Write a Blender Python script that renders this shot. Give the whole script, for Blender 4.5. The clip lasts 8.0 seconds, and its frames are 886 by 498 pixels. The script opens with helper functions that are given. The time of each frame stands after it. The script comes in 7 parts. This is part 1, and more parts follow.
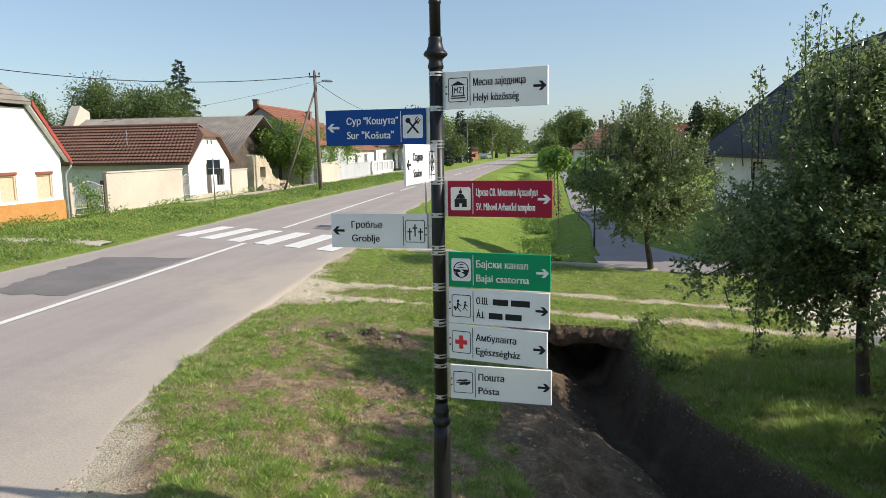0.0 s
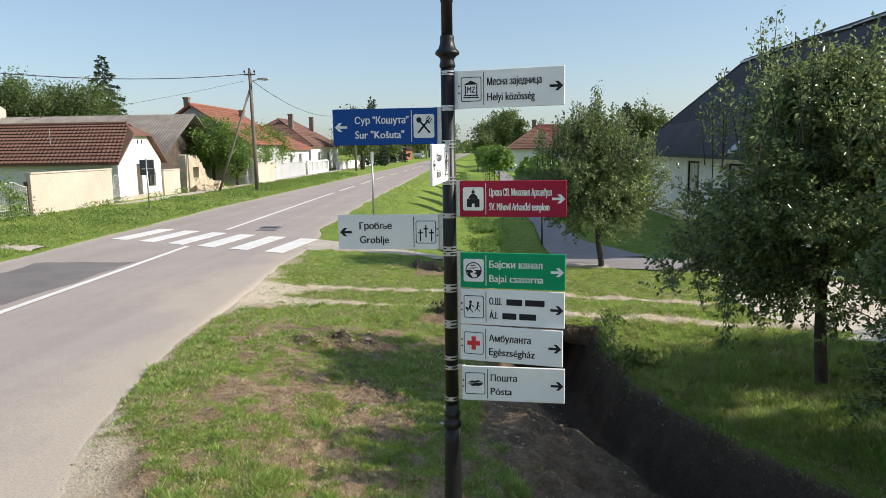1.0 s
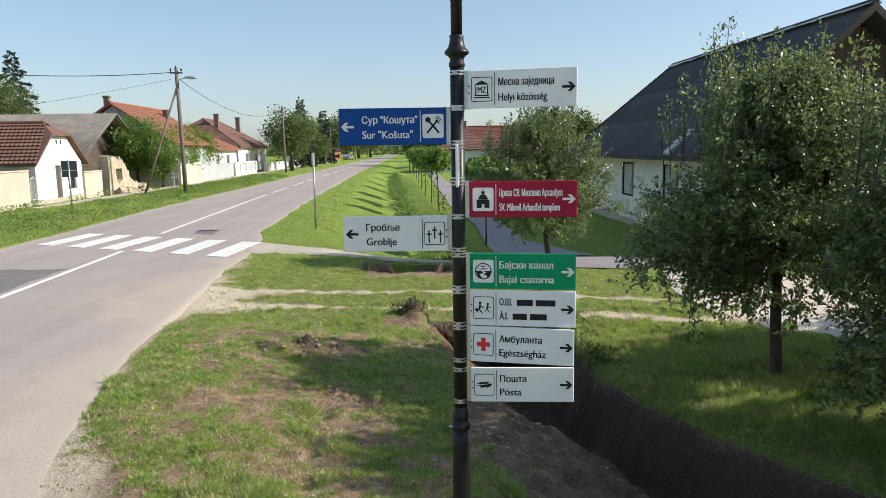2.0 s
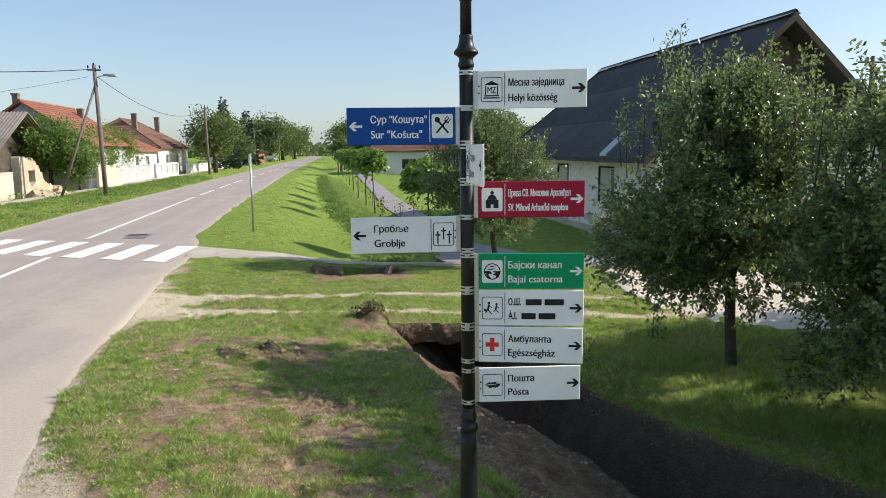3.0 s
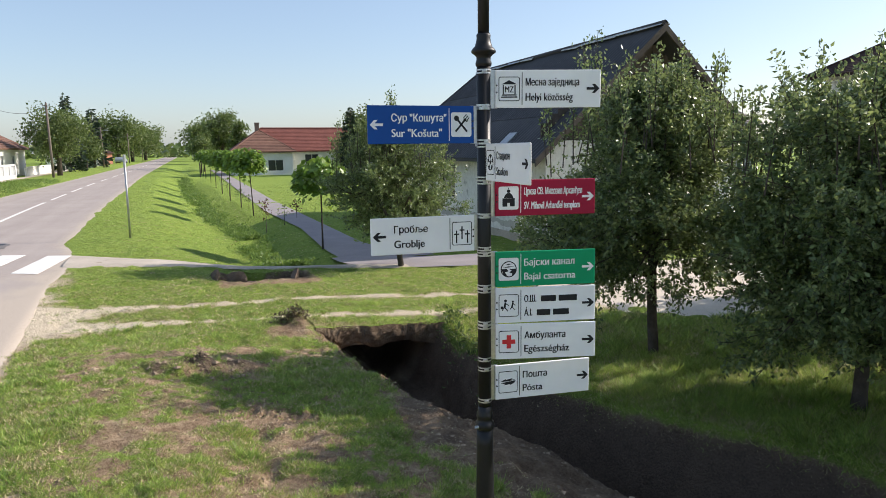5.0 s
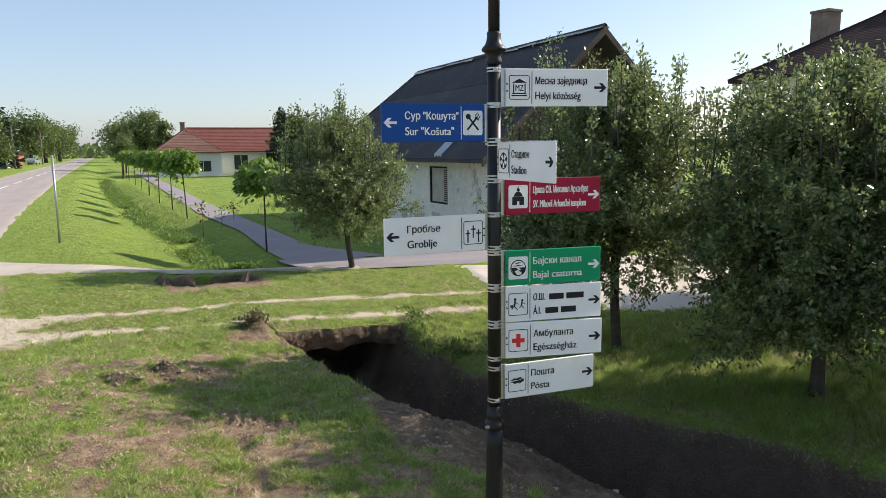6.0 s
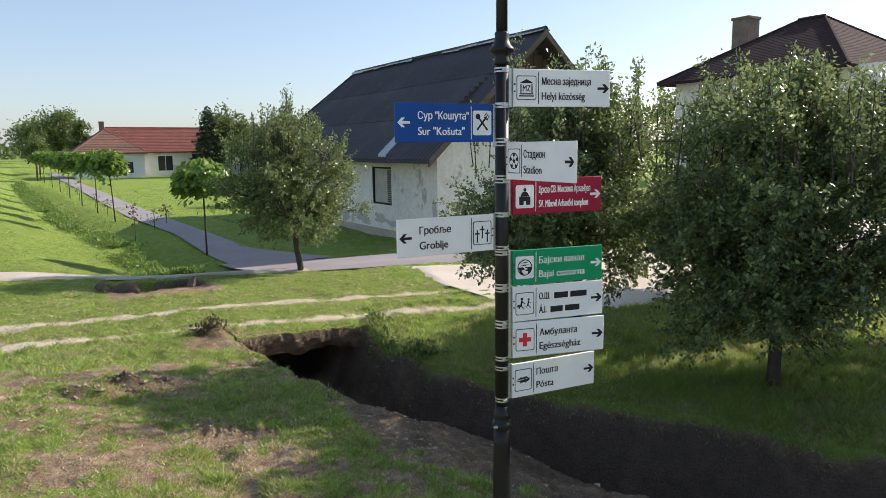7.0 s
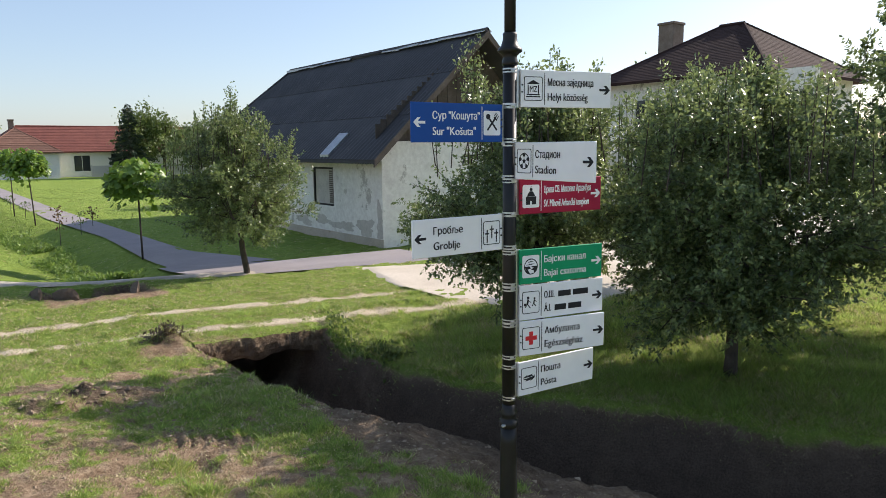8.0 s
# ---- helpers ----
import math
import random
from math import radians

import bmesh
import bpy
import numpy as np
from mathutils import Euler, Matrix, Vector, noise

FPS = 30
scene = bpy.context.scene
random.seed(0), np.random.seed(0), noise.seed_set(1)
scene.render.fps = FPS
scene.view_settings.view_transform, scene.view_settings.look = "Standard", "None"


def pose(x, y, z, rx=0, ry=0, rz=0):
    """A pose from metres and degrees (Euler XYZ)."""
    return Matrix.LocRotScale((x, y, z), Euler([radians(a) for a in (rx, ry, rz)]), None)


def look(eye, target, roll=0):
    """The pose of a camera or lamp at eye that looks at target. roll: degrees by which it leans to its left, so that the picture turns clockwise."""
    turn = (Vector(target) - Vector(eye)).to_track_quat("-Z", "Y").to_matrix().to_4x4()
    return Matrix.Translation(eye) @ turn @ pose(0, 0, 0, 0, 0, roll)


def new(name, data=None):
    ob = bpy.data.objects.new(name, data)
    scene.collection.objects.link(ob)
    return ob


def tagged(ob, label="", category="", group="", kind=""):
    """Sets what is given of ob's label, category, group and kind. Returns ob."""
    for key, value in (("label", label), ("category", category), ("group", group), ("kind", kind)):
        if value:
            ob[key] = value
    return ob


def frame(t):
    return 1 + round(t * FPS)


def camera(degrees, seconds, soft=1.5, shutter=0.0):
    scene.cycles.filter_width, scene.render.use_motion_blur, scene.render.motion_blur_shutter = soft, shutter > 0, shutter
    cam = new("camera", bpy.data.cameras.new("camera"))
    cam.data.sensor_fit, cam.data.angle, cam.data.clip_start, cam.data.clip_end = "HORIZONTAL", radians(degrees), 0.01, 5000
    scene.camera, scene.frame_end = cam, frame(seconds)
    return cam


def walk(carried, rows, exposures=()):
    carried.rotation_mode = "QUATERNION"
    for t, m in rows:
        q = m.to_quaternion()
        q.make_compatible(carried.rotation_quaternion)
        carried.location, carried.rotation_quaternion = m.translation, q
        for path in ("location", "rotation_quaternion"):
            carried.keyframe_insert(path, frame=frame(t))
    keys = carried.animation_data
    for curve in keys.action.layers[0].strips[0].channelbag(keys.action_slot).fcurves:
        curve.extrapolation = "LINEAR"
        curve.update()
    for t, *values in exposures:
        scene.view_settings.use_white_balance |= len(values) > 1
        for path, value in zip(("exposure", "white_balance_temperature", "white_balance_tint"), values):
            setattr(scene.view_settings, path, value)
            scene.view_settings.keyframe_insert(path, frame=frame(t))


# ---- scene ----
cam = camera(65.0, 8.0, soft=0.5)
PATH = [
    (0, (0.843, -0.423, 2.424), (0.543, 1.535, 2.143), -0.9),
    (0.5, (0.601, -0.435, 2.428), (0.398, 1.535, 2.145), -0.9),
    (1, (0.365, -0.431, 2.433), (0.256, 1.545, 2.148), -0.9),
    (1.5, (0.129, -0.415, 2.436), (0.119, 1.564, 2.151), -0.9),
    (3, (-0.611, -0.312, 2.433), (-0.303, 1.644, 2.15), -0.7),
    (3.5, (-0.83, -0.257, 2.437), (-0.425, 1.681, 2.154), -0.7),
    (4, (-1.052, -0.19, 2.429), (-0.551, 1.725, 2.147), -0.7),
    (4.5, (-1.264, -0.137, 2.434), (-0.674, 1.753, 2.15), -0.7),
    (6, (-1.906, 0.177, 2.426), (-1.039, 1.956, 2.14), -0.7),
    (6.5, (-2.083, 0.283, 2.432), (-1.135, 2.02, 2.145), -0.7),
    (7, (-2.298, 0.428, 2.429), (-1.255, 2.11, 2.142), -0.7),
    (7.5, (-2.501, 0.552, 2.441), (-1.374, 2.179, 2.153), -0.6),
    (8, (-2.681, 0.71, 2.434), (-1.47, 2.275, 2.145), -0.6),
]
walk(cam, [(t, look(eye, target, roll)) for t, eye, target, roll in PATH], ((0, 0.24, 6500, 10), (1.5, 0.30, 6500, 10), (4, 0.40, 6500, 12), (6, 0.47, 6550, 15), (8, 0.48, 6550, 15)))
from mathutils import geometry

# ---- light ----
SUN_EL, SUN_AZ = 32.5, -2.0          # degrees above the horizon; turned from +x towards +y
world = bpy.data.worlds.new("sky")
scene.world = world
world.use_nodes = True
wn = world.node_tree.nodes
sky = wn.new("ShaderNodeTexSky")
sky.sky_type = "NISHITA"
sky.sun_disc = False
sky.sun_elevation = radians(SUN_EL)
sky.sun_rotation = radians(90 - SUN_AZ)
sky.air_density, sky.dust_density, sky.ozone_density = 1.0, 1.0, 1.7
wn["Background"].inputs["Strength"].default_value = 0.12
haze = wn.new("ShaderNodeMix")
haze.data_type = "RGBA"
haze.inputs[0].default_value = 0.25
haze.inputs[7].default_value = (3.6, 4.9, 6.4, 1)     # pale blue summer haze over the clear sky
world.node_tree.links.new(sky.outputs[0], haze.inputs[6])
world.node_tree.links.new(haze.outputs[2], wn["Background"].inputs["Color"])
sun_data = bpy.data.lights.new("sun", "SUN")
sun_data.energy, sun_data.angle, sun_data.color = 4.9, radians(0.6), (1.0, 0.93, 0.82)
sun = new("sun", sun_data)
sd = Vector((math.cos(radians(SUN_EL)) * math.cos(radians(SUN_AZ)), math.cos(radians(SUN_EL)) * math.sin(radians(SUN_AZ)), math.sin(radians(SUN_EL))))
sun.matrix_world = look(sd * 60, (0, 0, 0))

# ---- helpers of this scene ----
rng = np.random.default_rng(7)
LAT = np.random.default_rng(3).random((256, 256))


def vnoise(x, y, size, seed=0):
    """Smooth value noise in 0..1 for arrays."""
    u, v = np.asarray(x) / size + seed * 17.3, np.asarray(y) / size + seed * 31.7
    i, j = np.floor(u).astype(int), np.floor(v).astype(int)
    f, g = u - i, v - j
    f, g = f * f * (3 - 2 * f), g * g * (3 - 2 * g)
    a, b = LAT[i % 256, j % 256], LAT[(i + 1) % 256, j % 256]
    c, d = LAT[i % 256, (j + 1) % 256], LAT[(i + 1) % 256, (j + 1) % 256]
    return (a * (1 - f) + b * f) * (1 - g) + (c * (1 - f) + d * f) * g


def step(a, b, x):
    t = np.clip((np.asarray(x, float) - a) / (b - a), 0, 1)
    return t * t * (3 - 2 * t)


def mesh_from(name, verts, faces, mat, smooth=False):
    me = bpy.data.meshes.new(name)
    me.from_pydata(verts, [], faces)
    me.update()
    if mat:
        me.materials.append(mat)
    if smooth:
        me.polygons.foreach_set("use_smooth", [True] * len(me.polygons))
    return me


def part(name, bm, mat, parent=None, label="", smooth=False):
    """Links a bmesh as one mesh object, under a thing or a part."""
    me = bpy.data.meshes.new(name)
    bmesh.ops.recalc_face_normals(bm, faces=bm.faces)
    bm.to_mesh(me)
    bm.free()
    me.materials.append(mat)
    if smooth:
        for p in me.polygons:
            p.use_smooth = True
    ob = new(name, me)
    if parent:
        ob.parent = parent
    if label:
        ob["label"] = label
    return ob


def thing(name, label, category, at=(0, 0, 0), rz=0, group="", kind=""):
    e = new(name)
    e.empty_display_size = 0.1
    e.matrix_basis = pose(*at, 0, 0, rz)
    return tagged(e, label, category, group, kind)


def box(bm, x0, x1, y0, y1, z0, z1, m=None, bevel=0.0):
    vs = [bm.verts.new((x, y, z)) for x in (x0, x1) for y in (y0, y1) for z in (z0, z1)]
    fs = [bm.faces.new([vs[i] for i in f]) for f in ((0, 1, 3, 2), (4, 6, 7, 5), (0, 4, 5, 1), (2, 3, 7, 6), (0, 2, 6, 4), (1, 5, 7, 3))]
    if bevel:
        out = bmesh.ops.bevel(bm, geom=list({e for f in fs for e in f.edges}), offset=bevel, segments=1, affect="EDGES")
        vs = list({v for f in out["faces"] for v in f.verts} | {v for v in vs if v.is_valid})
    if m is not None:
        bmesh.ops.transform(bm, matrix=m, verts=vs)
    return bm


def boxm(*a, **k):
    return box(bmesh.new(), *a, **k)


def prism(bm, pts, z0, z1, m=None):
    """A flat outline (x, y) raised from z0 to z1."""
    lo = [bm.verts.new((x, y, z0)) for x, y in pts]
    hi = [bm.verts.new((x, y, z1)) for x, y in pts]
    n = len(pts)
    bm.faces.new(lo[::-1]), bm.faces.new(hi)
    for i in range(n):
        bm.faces.new((lo[i], lo[(i + 1) % n], hi[(i + 1) % n], hi[i]))
    if m is not None:
        bmesh.ops.transform(bm, matrix=m, verts=lo + hi)
    return bm


def lathe(bm, rows, n=24, m=None):
    """Turns (radius, z) rows round the z axis."""
    rings = [[bm.verts.new((r * math.cos(2 * math.pi * k / n), r * math.sin(2 * math.pi * k / n), z)) for k in range(n)] for r, z in rows]
    for a, b in zip(rings, rings[1:]):
        for k in range(n):
            bm.faces.new((a[k], a[(k + 1) % n], b[(k + 1) % n], b[k]))
    bm.faces.new(rings[0][::-1]), bm.faces.new(rings[-1])
    if m is not None:
        bmesh.ops.transform(bm, matrix=m, verts=[v for r in rings for v in r])
    return bm


def tube(bm, pts, radii, n=8):
    """A round bar through points, with a radius at each."""
    pts = [Vector(p) for p in pts]
    rings = []
    for i, p in enumerate(pts):
        d = (pts[min(i + 1, len(pts) - 1)] - pts[max(i - 1, 0)]).normalized()
        a = d.orthogonal().normalized()
        if abs(d.z) < 0.9:
            a = d.cross(Vector((0, 0, 1))).normalized()
        b = d.cross(a)
        r = radii[i] if hasattr(radii, "__len__") else radii
        rings.append([bm.verts.new(p + a * r * math.cos(2 * math.pi * k / n) + b * r * math.sin(2 * math.pi * k / n)) for k in range(n)])
    for a, b in zip(rings, rings[1:]):
        for k in range(n):
            bm.faces.new((a[k], a[(k + 1) % n], b[(k + 1) % n], b[k]))
    bm.faces.new(rings[0][::-1]), bm.faces.new(rings[-1])
    return bm


def tubem(pts, radii, n=8):
    return tube(bmesh.new(), pts, radii, n)


# ---- materials ----
def mat_new(name, rough=0.8, metal=0.0, spec=0.5):
    m = bpy.data.materials.new(name)
    m.use_nodes = True
    b = m.node_tree.nodes["Principled BSDF"]
    b.inputs["Roughness"].default_value, b.inputs["Metallic"].default_value = rough, metal
    b.inputs["Specular IOR Level"].default_value = spec
    return m, m.node_tree.nodes, m.node_tree.links, b


def noise_node(n, l, scale, detail=4.0, rough=0.6, coord="Object", stretch=None):
    tc = n.new("ShaderNodeTexCoord")
    t = n.new("ShaderNodeTexNoise")
    t.inputs["Scale"].default_value, t.inputs["Detail"].default_value, t.inputs["Roughness"].default_value = scale, detail, rough
    if stretch:
        mp = n.new("ShaderNodeMapping")
        mp.inputs["Scale"].default_value = stretch
        l.new(tc.outputs[coord], mp.inputs["Vector"])
        l.new(mp.outputs[0], t.inputs["Vector"])
    else:
        l.new(tc.outputs[coord], t.inputs["Vector"])
    return t.outputs["Fac"]


def ramp(n, l, fac, stops):
    r = n.new("ShaderNodeValToRGB")
    e = r.color_ramp.elements
    e[0].position, e[0].color = stops[0][0], (*stops[0][1], 1)
    e[1].position, e[1].color = stops[-1][0], (*stops[-1][1], 1)
    for p, c in stops[1:-1]:
        e.new(p).color = (*c, 1)
    l.new(fac, r.inputs["Fac"])
    return r.outputs["Color"]


def mixc(n, l, fac, a, b, mode="MIX"):
    m = n.new("ShaderNodeMix")
    m.data_type, m.blend_type = "RGBA", mode
    for sock, v in ((m.inputs[0], fac), (m.inputs[6], a), (m.inputs[7], b)):
        if isinstance(v, bpy.types.NodeSocket):
            l.new(v, sock)
        elif isinstance(v, (int, float)):
            sock.default_value = v
        else:
            sock.default_value = (*v, 1)
    return m.outputs[2]


def bump(n, l, b, height, strength=0.3, distance=0.01):
    k = n.new("ShaderNodeBump")
    k.inputs["Strength"].default_value, k.inputs["Distance"].default_value = strength, distance
    l.new(height, k.inputs["Height"])
    l.new(k.outputs[0], b.inputs["Normal"])


def weathered(name, base, dark, light, big=0.6, fine=14.0, rough=0.85, bumpy=0.25, dist=0.01, spots=None, random=0.0, metal=0.0, spec=0.4):
    """Base colour with broad stains, fine grain and relief."""
    m, n, l, b = mat_new(name, rough, metal, spec)
    f1 = noise_node(n, l, big, 5, 0.65)
    f2 = noise_node(n, l, fine, 4, 0.6)
    c = ramp(n, l, f1, [(0.3, dark), (0.5, base), (0.72, light)])
    c = mixc(n, l, 0.35, c, ramp(n, l, f2, [(0.25, tuple(v * 0.55 for v in base)), (0.75, tuple(min(1, v * 1.35) for v in base))]))
    if spots:
        c = mixc(n, l, ramp(n, l, noise_node(n, l, spots[0], 6, 0.7), [(spots[1], (0, 0, 0)), (spots[1] + 0.06, (1, 1, 1))]), c, spots[2])
    if random:
        oi = n.new("ShaderNodeObjectInfo")
        c = mixc(n, l, random, c, ramp(n, l, oi.outputs["Random"], [(0, tuple(v * 0.5 for v in base)), (1, tuple(min(1, v * 1.5) for v in base))]))
    l.new(c, b.inputs["Base Color"])
    bump(n, l, b, f2, bumpy, dist)
    return m


def plain(name, col, rough=0.5, metal=0.0, vary=0.12, scale=9.0):
    m, n, l, b = mat_new(name, rough, metal)
    f = noise_node(n, l, scale, 4)
    l.new(ramp(n, l, f, [(0.3, tuple(v * (1 - vary) for v in col)), (0.7, tuple(min(1, v * (1 + vary)) for v in col))]), b.inputs["Base Color"])
    return m


def leaf_mat(name, dark, mid, light, trans=0.3, rough=0.42):
    m, n, l, b = mat_new(name, rough, 0, 0.5)
    g = n.new("ShaderNodeNewGeometry")
    c = ramp(n, l, g.outputs["Random Per Island"], [(0.0, dark), (0.55, mid), (1.0, light)])
    l.new(c, b.inputs["Base Color"])
    t = n.new("ShaderNodeBsdfTranslucent")
    l.new(mixc(n, l, 0.5, c, tuple(min(1, v * 1.6) for v in light)), t.inputs["Color"])
    s = n.new("ShaderNodeMixShader")
    s.inputs[0].default_value = trans
    l.new(b.outputs[0], s.inputs[1]), l.new(t.outputs[0], s.inputs[2])
    l.new(s.outputs[0], n["Material Output"].inputs["Surface"])
    return m


def ground_mat():
    m, n, l, b = mat_new("grass_and_soil", 0.95, 0, 0.2)
    at = n.new("ShaderNodeAttribute")
    at.attribute_name = "wear_shade"
    sep = n.new("ShaderNodeSeparateColor")
    l.new(at.outputs["Color"], sep.inputs[0])
    f_big, f_mid, f_fine = noise_node(n, l, 0.5, 5), noise_node(n, l, 5, 6, 0.7), noise_node(n, l, 45, 4, 0.7)
    grass = mixc(n, l, 0.5, ramp(n, l, f_mid, [(0.3, (0.075, 0.135, 0.022)), (0.5, (0.185, 0.28, 0.042)), (0.7, (0.33, 0.41, 0.085))]),
                 ramp(n, l, f_fine, [(0.3, (0.06, 0.115, 0.015)), (0.7, (0.32, 0.41, 0.075))]))
    grass = mixc(n, l, ramp(n, l, f_big, [(0.35, (0, 0, 0)), (0.75, (0.45, 0.45, 0.45))]), grass, (0.30, 0.37, 0.075))
    soil = mixc(n, l, 0.5, ramp(n, l, f_mid, [(0.3, (0.11, 0.07, 0.046)), (0.48, (0.29, 0.205, 0.135)), (0.64, (0.54, 0.42, 0.29))]),
                ramp(n, l, f_fine, [(0.3, (0.15, 0.10, 0.066)), (0.7, (0.42, 0.31, 0.205))]))
    # dark blotches in the colour stand in for shadows of small relief
    soil = mixc(n, l, 0.75, soil, ramp(n, l, noise_node(n, l, 16, 5, 0.7), [(0.34, (0.66, 0.58, 0.51)), (0.55, (1.15, 1.12, 1.08))]), "MULTIPLY")
    soil = mixc(n, l, sep.outputs[2], soil, ramp(n, l, f_fine, [(0.3, (0.54, 0.45, 0.325)), (0.7, (0.76, 0.655, 0.50))]))
    # dark soil colour, also used to paint shade into the ditch
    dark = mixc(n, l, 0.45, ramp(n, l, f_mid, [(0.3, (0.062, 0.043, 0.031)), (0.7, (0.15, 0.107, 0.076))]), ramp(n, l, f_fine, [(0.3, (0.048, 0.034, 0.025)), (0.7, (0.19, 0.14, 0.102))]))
    add = n.new("ShaderNodeMath")
    add.operation = "ADD"
    sub = n.new("ShaderNodeMath")
    sub.operation, sub.inputs[1].default_value = "MULTIPLY_ADD", 1.3
    sub.inputs[2].default_value = -0.65
    l.new(noise_node(n, l, 9, 6, 0.75), sub.inputs[0])
    l.new(sep.outputs[0], add.inputs[0]), l.new(sub.outputs[0], add.inputs[1])
    c = mixc(n, l, ramp(n, l, add.outputs[0], [(0.32, (0, 0, 0)), (0.62, (1, 1, 1))]), grass, soil)
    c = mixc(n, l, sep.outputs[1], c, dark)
    l.new(c, b.inputs["Base Color"])
    hgt = n.new("ShaderNodeMath")
    hgt.operation = "MULTIPLY_ADD"
    hgt.inputs[1].default_value = 0.5
    l.new(f_fine, hgt.inputs[0]), l.new(noise_node(n, l, 18, 5, 0.75), hgt.inputs[2])
    bump(n, l, b, hgt.outputs[0], 1.0, 0.055)
    return m


M_GROUND = ground_mat()
def road_mat():
    """Sun-bleached asphalt: broad stains, long wheel-worn streaks, stone grain."""
    m, n, l, b = mat_new("road_asphalt", 0.9, 0, 0.35)
    big, fine = noise_node(n, l, 0.45, 5, 0.65), noise_node(n, l, 42, 4, 0.7)
    long_ = noise_node(n, l, 1.0, 4, 0.6, stretch=(1.3, 0.06, 1))
    c = ramp(n, l, big, [(0.3, (0.275, 0.23, 0.21)), (0.5, (0.34, 0.29, 0.265)), (0.72, (0.41, 0.355, 0.325))])
    c = mixc(n, l, 0.4, c, ramp(n, l, long_, [(0.35, (0.285, 0.242, 0.222)), (0.62, (0.44, 0.382, 0.345))]))
    c = mixc(n, l, 0.35, c, ramp(n, l, fine, [(0.25, (0.19, 0.165, 0.15)), (0.75, (0.50, 0.43, 0.39))]))
    c = mixc(n, l, ramp(n, l, noise_node(n, l, 1.7, 6, 0.75), [(0.62, (0, 0, 0)), (0.72, (0.6, 0.6, 0.6))]), c, (0.26, 0.218, 0.195))
    at = n.new("ShaderNodeAttribute")
    at.attribute_name = "dust"
    drift = n.new("ShaderNodeMath")
    drift.operation = "MULTIPLY_ADD"
    drift.inputs[1].default_value = 0.9
    l.new(noise_node(n, l, 5, 6, 0.75), drift.inputs[0]), l.new(at.outputs["Fac"], drift.inputs[2])
    c = mixc(n, l, ramp(n, l, drift.outputs[0], [(0.5, (0, 0, 0)), (1.2, (0.8, 0.8, 0.8))]), c, ramp(n, l, fine, [(0.3, (0.38, 0.315, 0.25)), (0.7, (0.54, 0.46, 0.375))]))
    l.new(c, b.inputs["Base Color"])
    bump(n, l, b, fine, 0.5, 0.006)
    return m


M_ASPHALT = road_mat()
M_PATCH = weathered("patch_asphalt", (0.18, 0.162, 0.156), (0.125, 0.113, 0.11), (0.25, 0.22, 0.208), 0.9, 60, 0.9, 0.3, 0.004)
M_FOOTWAY = weathered("footway_asphalt", (0.28, 0.25, 0.255), (0.22, 0.20, 0.205), (0.34, 0.31, 0.305), 0.6, 40, 0.9, 0.3, 0.004)
M_CONC = weathered("old_concrete", (0.47, 0.405, 0.335), (0.36, 0.305, 0.245), (0.58, 0.51, 0.43), 0.8, 22, 0.92, 0.4, 0.01, (2.3, 0.62, (0.25, 0.21, 0.15)))
M_YARD = weathered("pale_gravel", (0.56, 0.49, 0.40), (0.42, 0.36, 0.28), (0.66, 0.59, 0.50), 0.5, 30, 0.95, 0.5, 0.01)
M_PAINT = weathered("worn_road_paint", (0.72, 0.70, 0.67), (0.60, 0.58, 0.55), (0.80, 0.78, 0.75), 1.2, 40, 0.8, 0.2, 0.003, (5.0, 0.66, (0.33, 0.30, 0.28)))
M_WHITE = weathered("white_render", (0.70, 0.69, 0.66), (0.60, 0.585, 0.55), (0.76, 0.75, 0.72), 0.5, 12, 0.92, 0.15, 0.01)
M_OLDWHITE = weathered("stained_limewash", (0.82, 0.775, 0.715), (0.66, 0.615, 0.56), (0.87, 0.835, 0.78), 0.45, 9, 0.95, 0.35, 0.015, (1.3, 0.60, (0.46, 0.43, 0.38)))
M_CREAM = weathered("cream_render", (0.53, 0.465, 0.385), (0.42, 0.36, 0.295), (0.59, 0.53, 0.45), 0.5, 12, 0.92, 0.2, 0.01)
M_OCHRE = weathered("ochre_plinth", (0.50, 0.235, 0.07), (0.42, 0.19, 0.05), (0.58, 0.30, 0.10), 0.8, 12, 0.9, 0.2, 0.01)
M_GREYWALL = weathered("grey_render", (0.42, 0.43, 0.44), (0.34, 0.35, 0.36), (0.50, 0.51, 0.52), 0.5, 12, 0.92, 0.2, 0.01)
M_TILE_BROWN = weathered("brown_clay_tile", (0.165, 0.085, 0.06), (0.105, 0.056, 0.042), (0.25, 0.14, 0.105), 1.4, 7, 0.85, 0.4, 0.02, (6, 0.6, (0.085, 0.06, 0.05)), 0.35)
M_TILE_RED = weathered("red_clay_tile", (0.25, 0.10, 0.062), (0.17, 0.07, 0.045), (0.32, 0.145, 0.095), 1.2, 7, 0.85, 0.4, 0.02, (4, 0.62, (0.12, 0.07, 0.055)), 0.25)
M_ROOF_DARK = weathered("dark_bitumen_roof", (0.045, 0.043, 0.047), (0.03, 0.029, 0.032), (0.075, 0.07, 0.072), 0.7, 12, 0.75, 0.3, 0.01, (3, 0.64, (0.09, 0.085, 0.08)))
M_ROOF_GREY = weathered("grey_fibre_cement", (0.22, 0.195, 0.17), (0.12, 0.108, 0.095), (0.33, 0.30, 0.265), 1.0, 14, 0.9, 0.3, 0.01)
M_ROOF_BR = weathered("dull_brown_tile", (0.048, 0.028, 0.025), (0.032, 0.02, 0.018), (0.07, 0.042, 0.037), 1.0, 10, 0.95, 0.4, 0.02, None, 0, 0.0, 0.15)
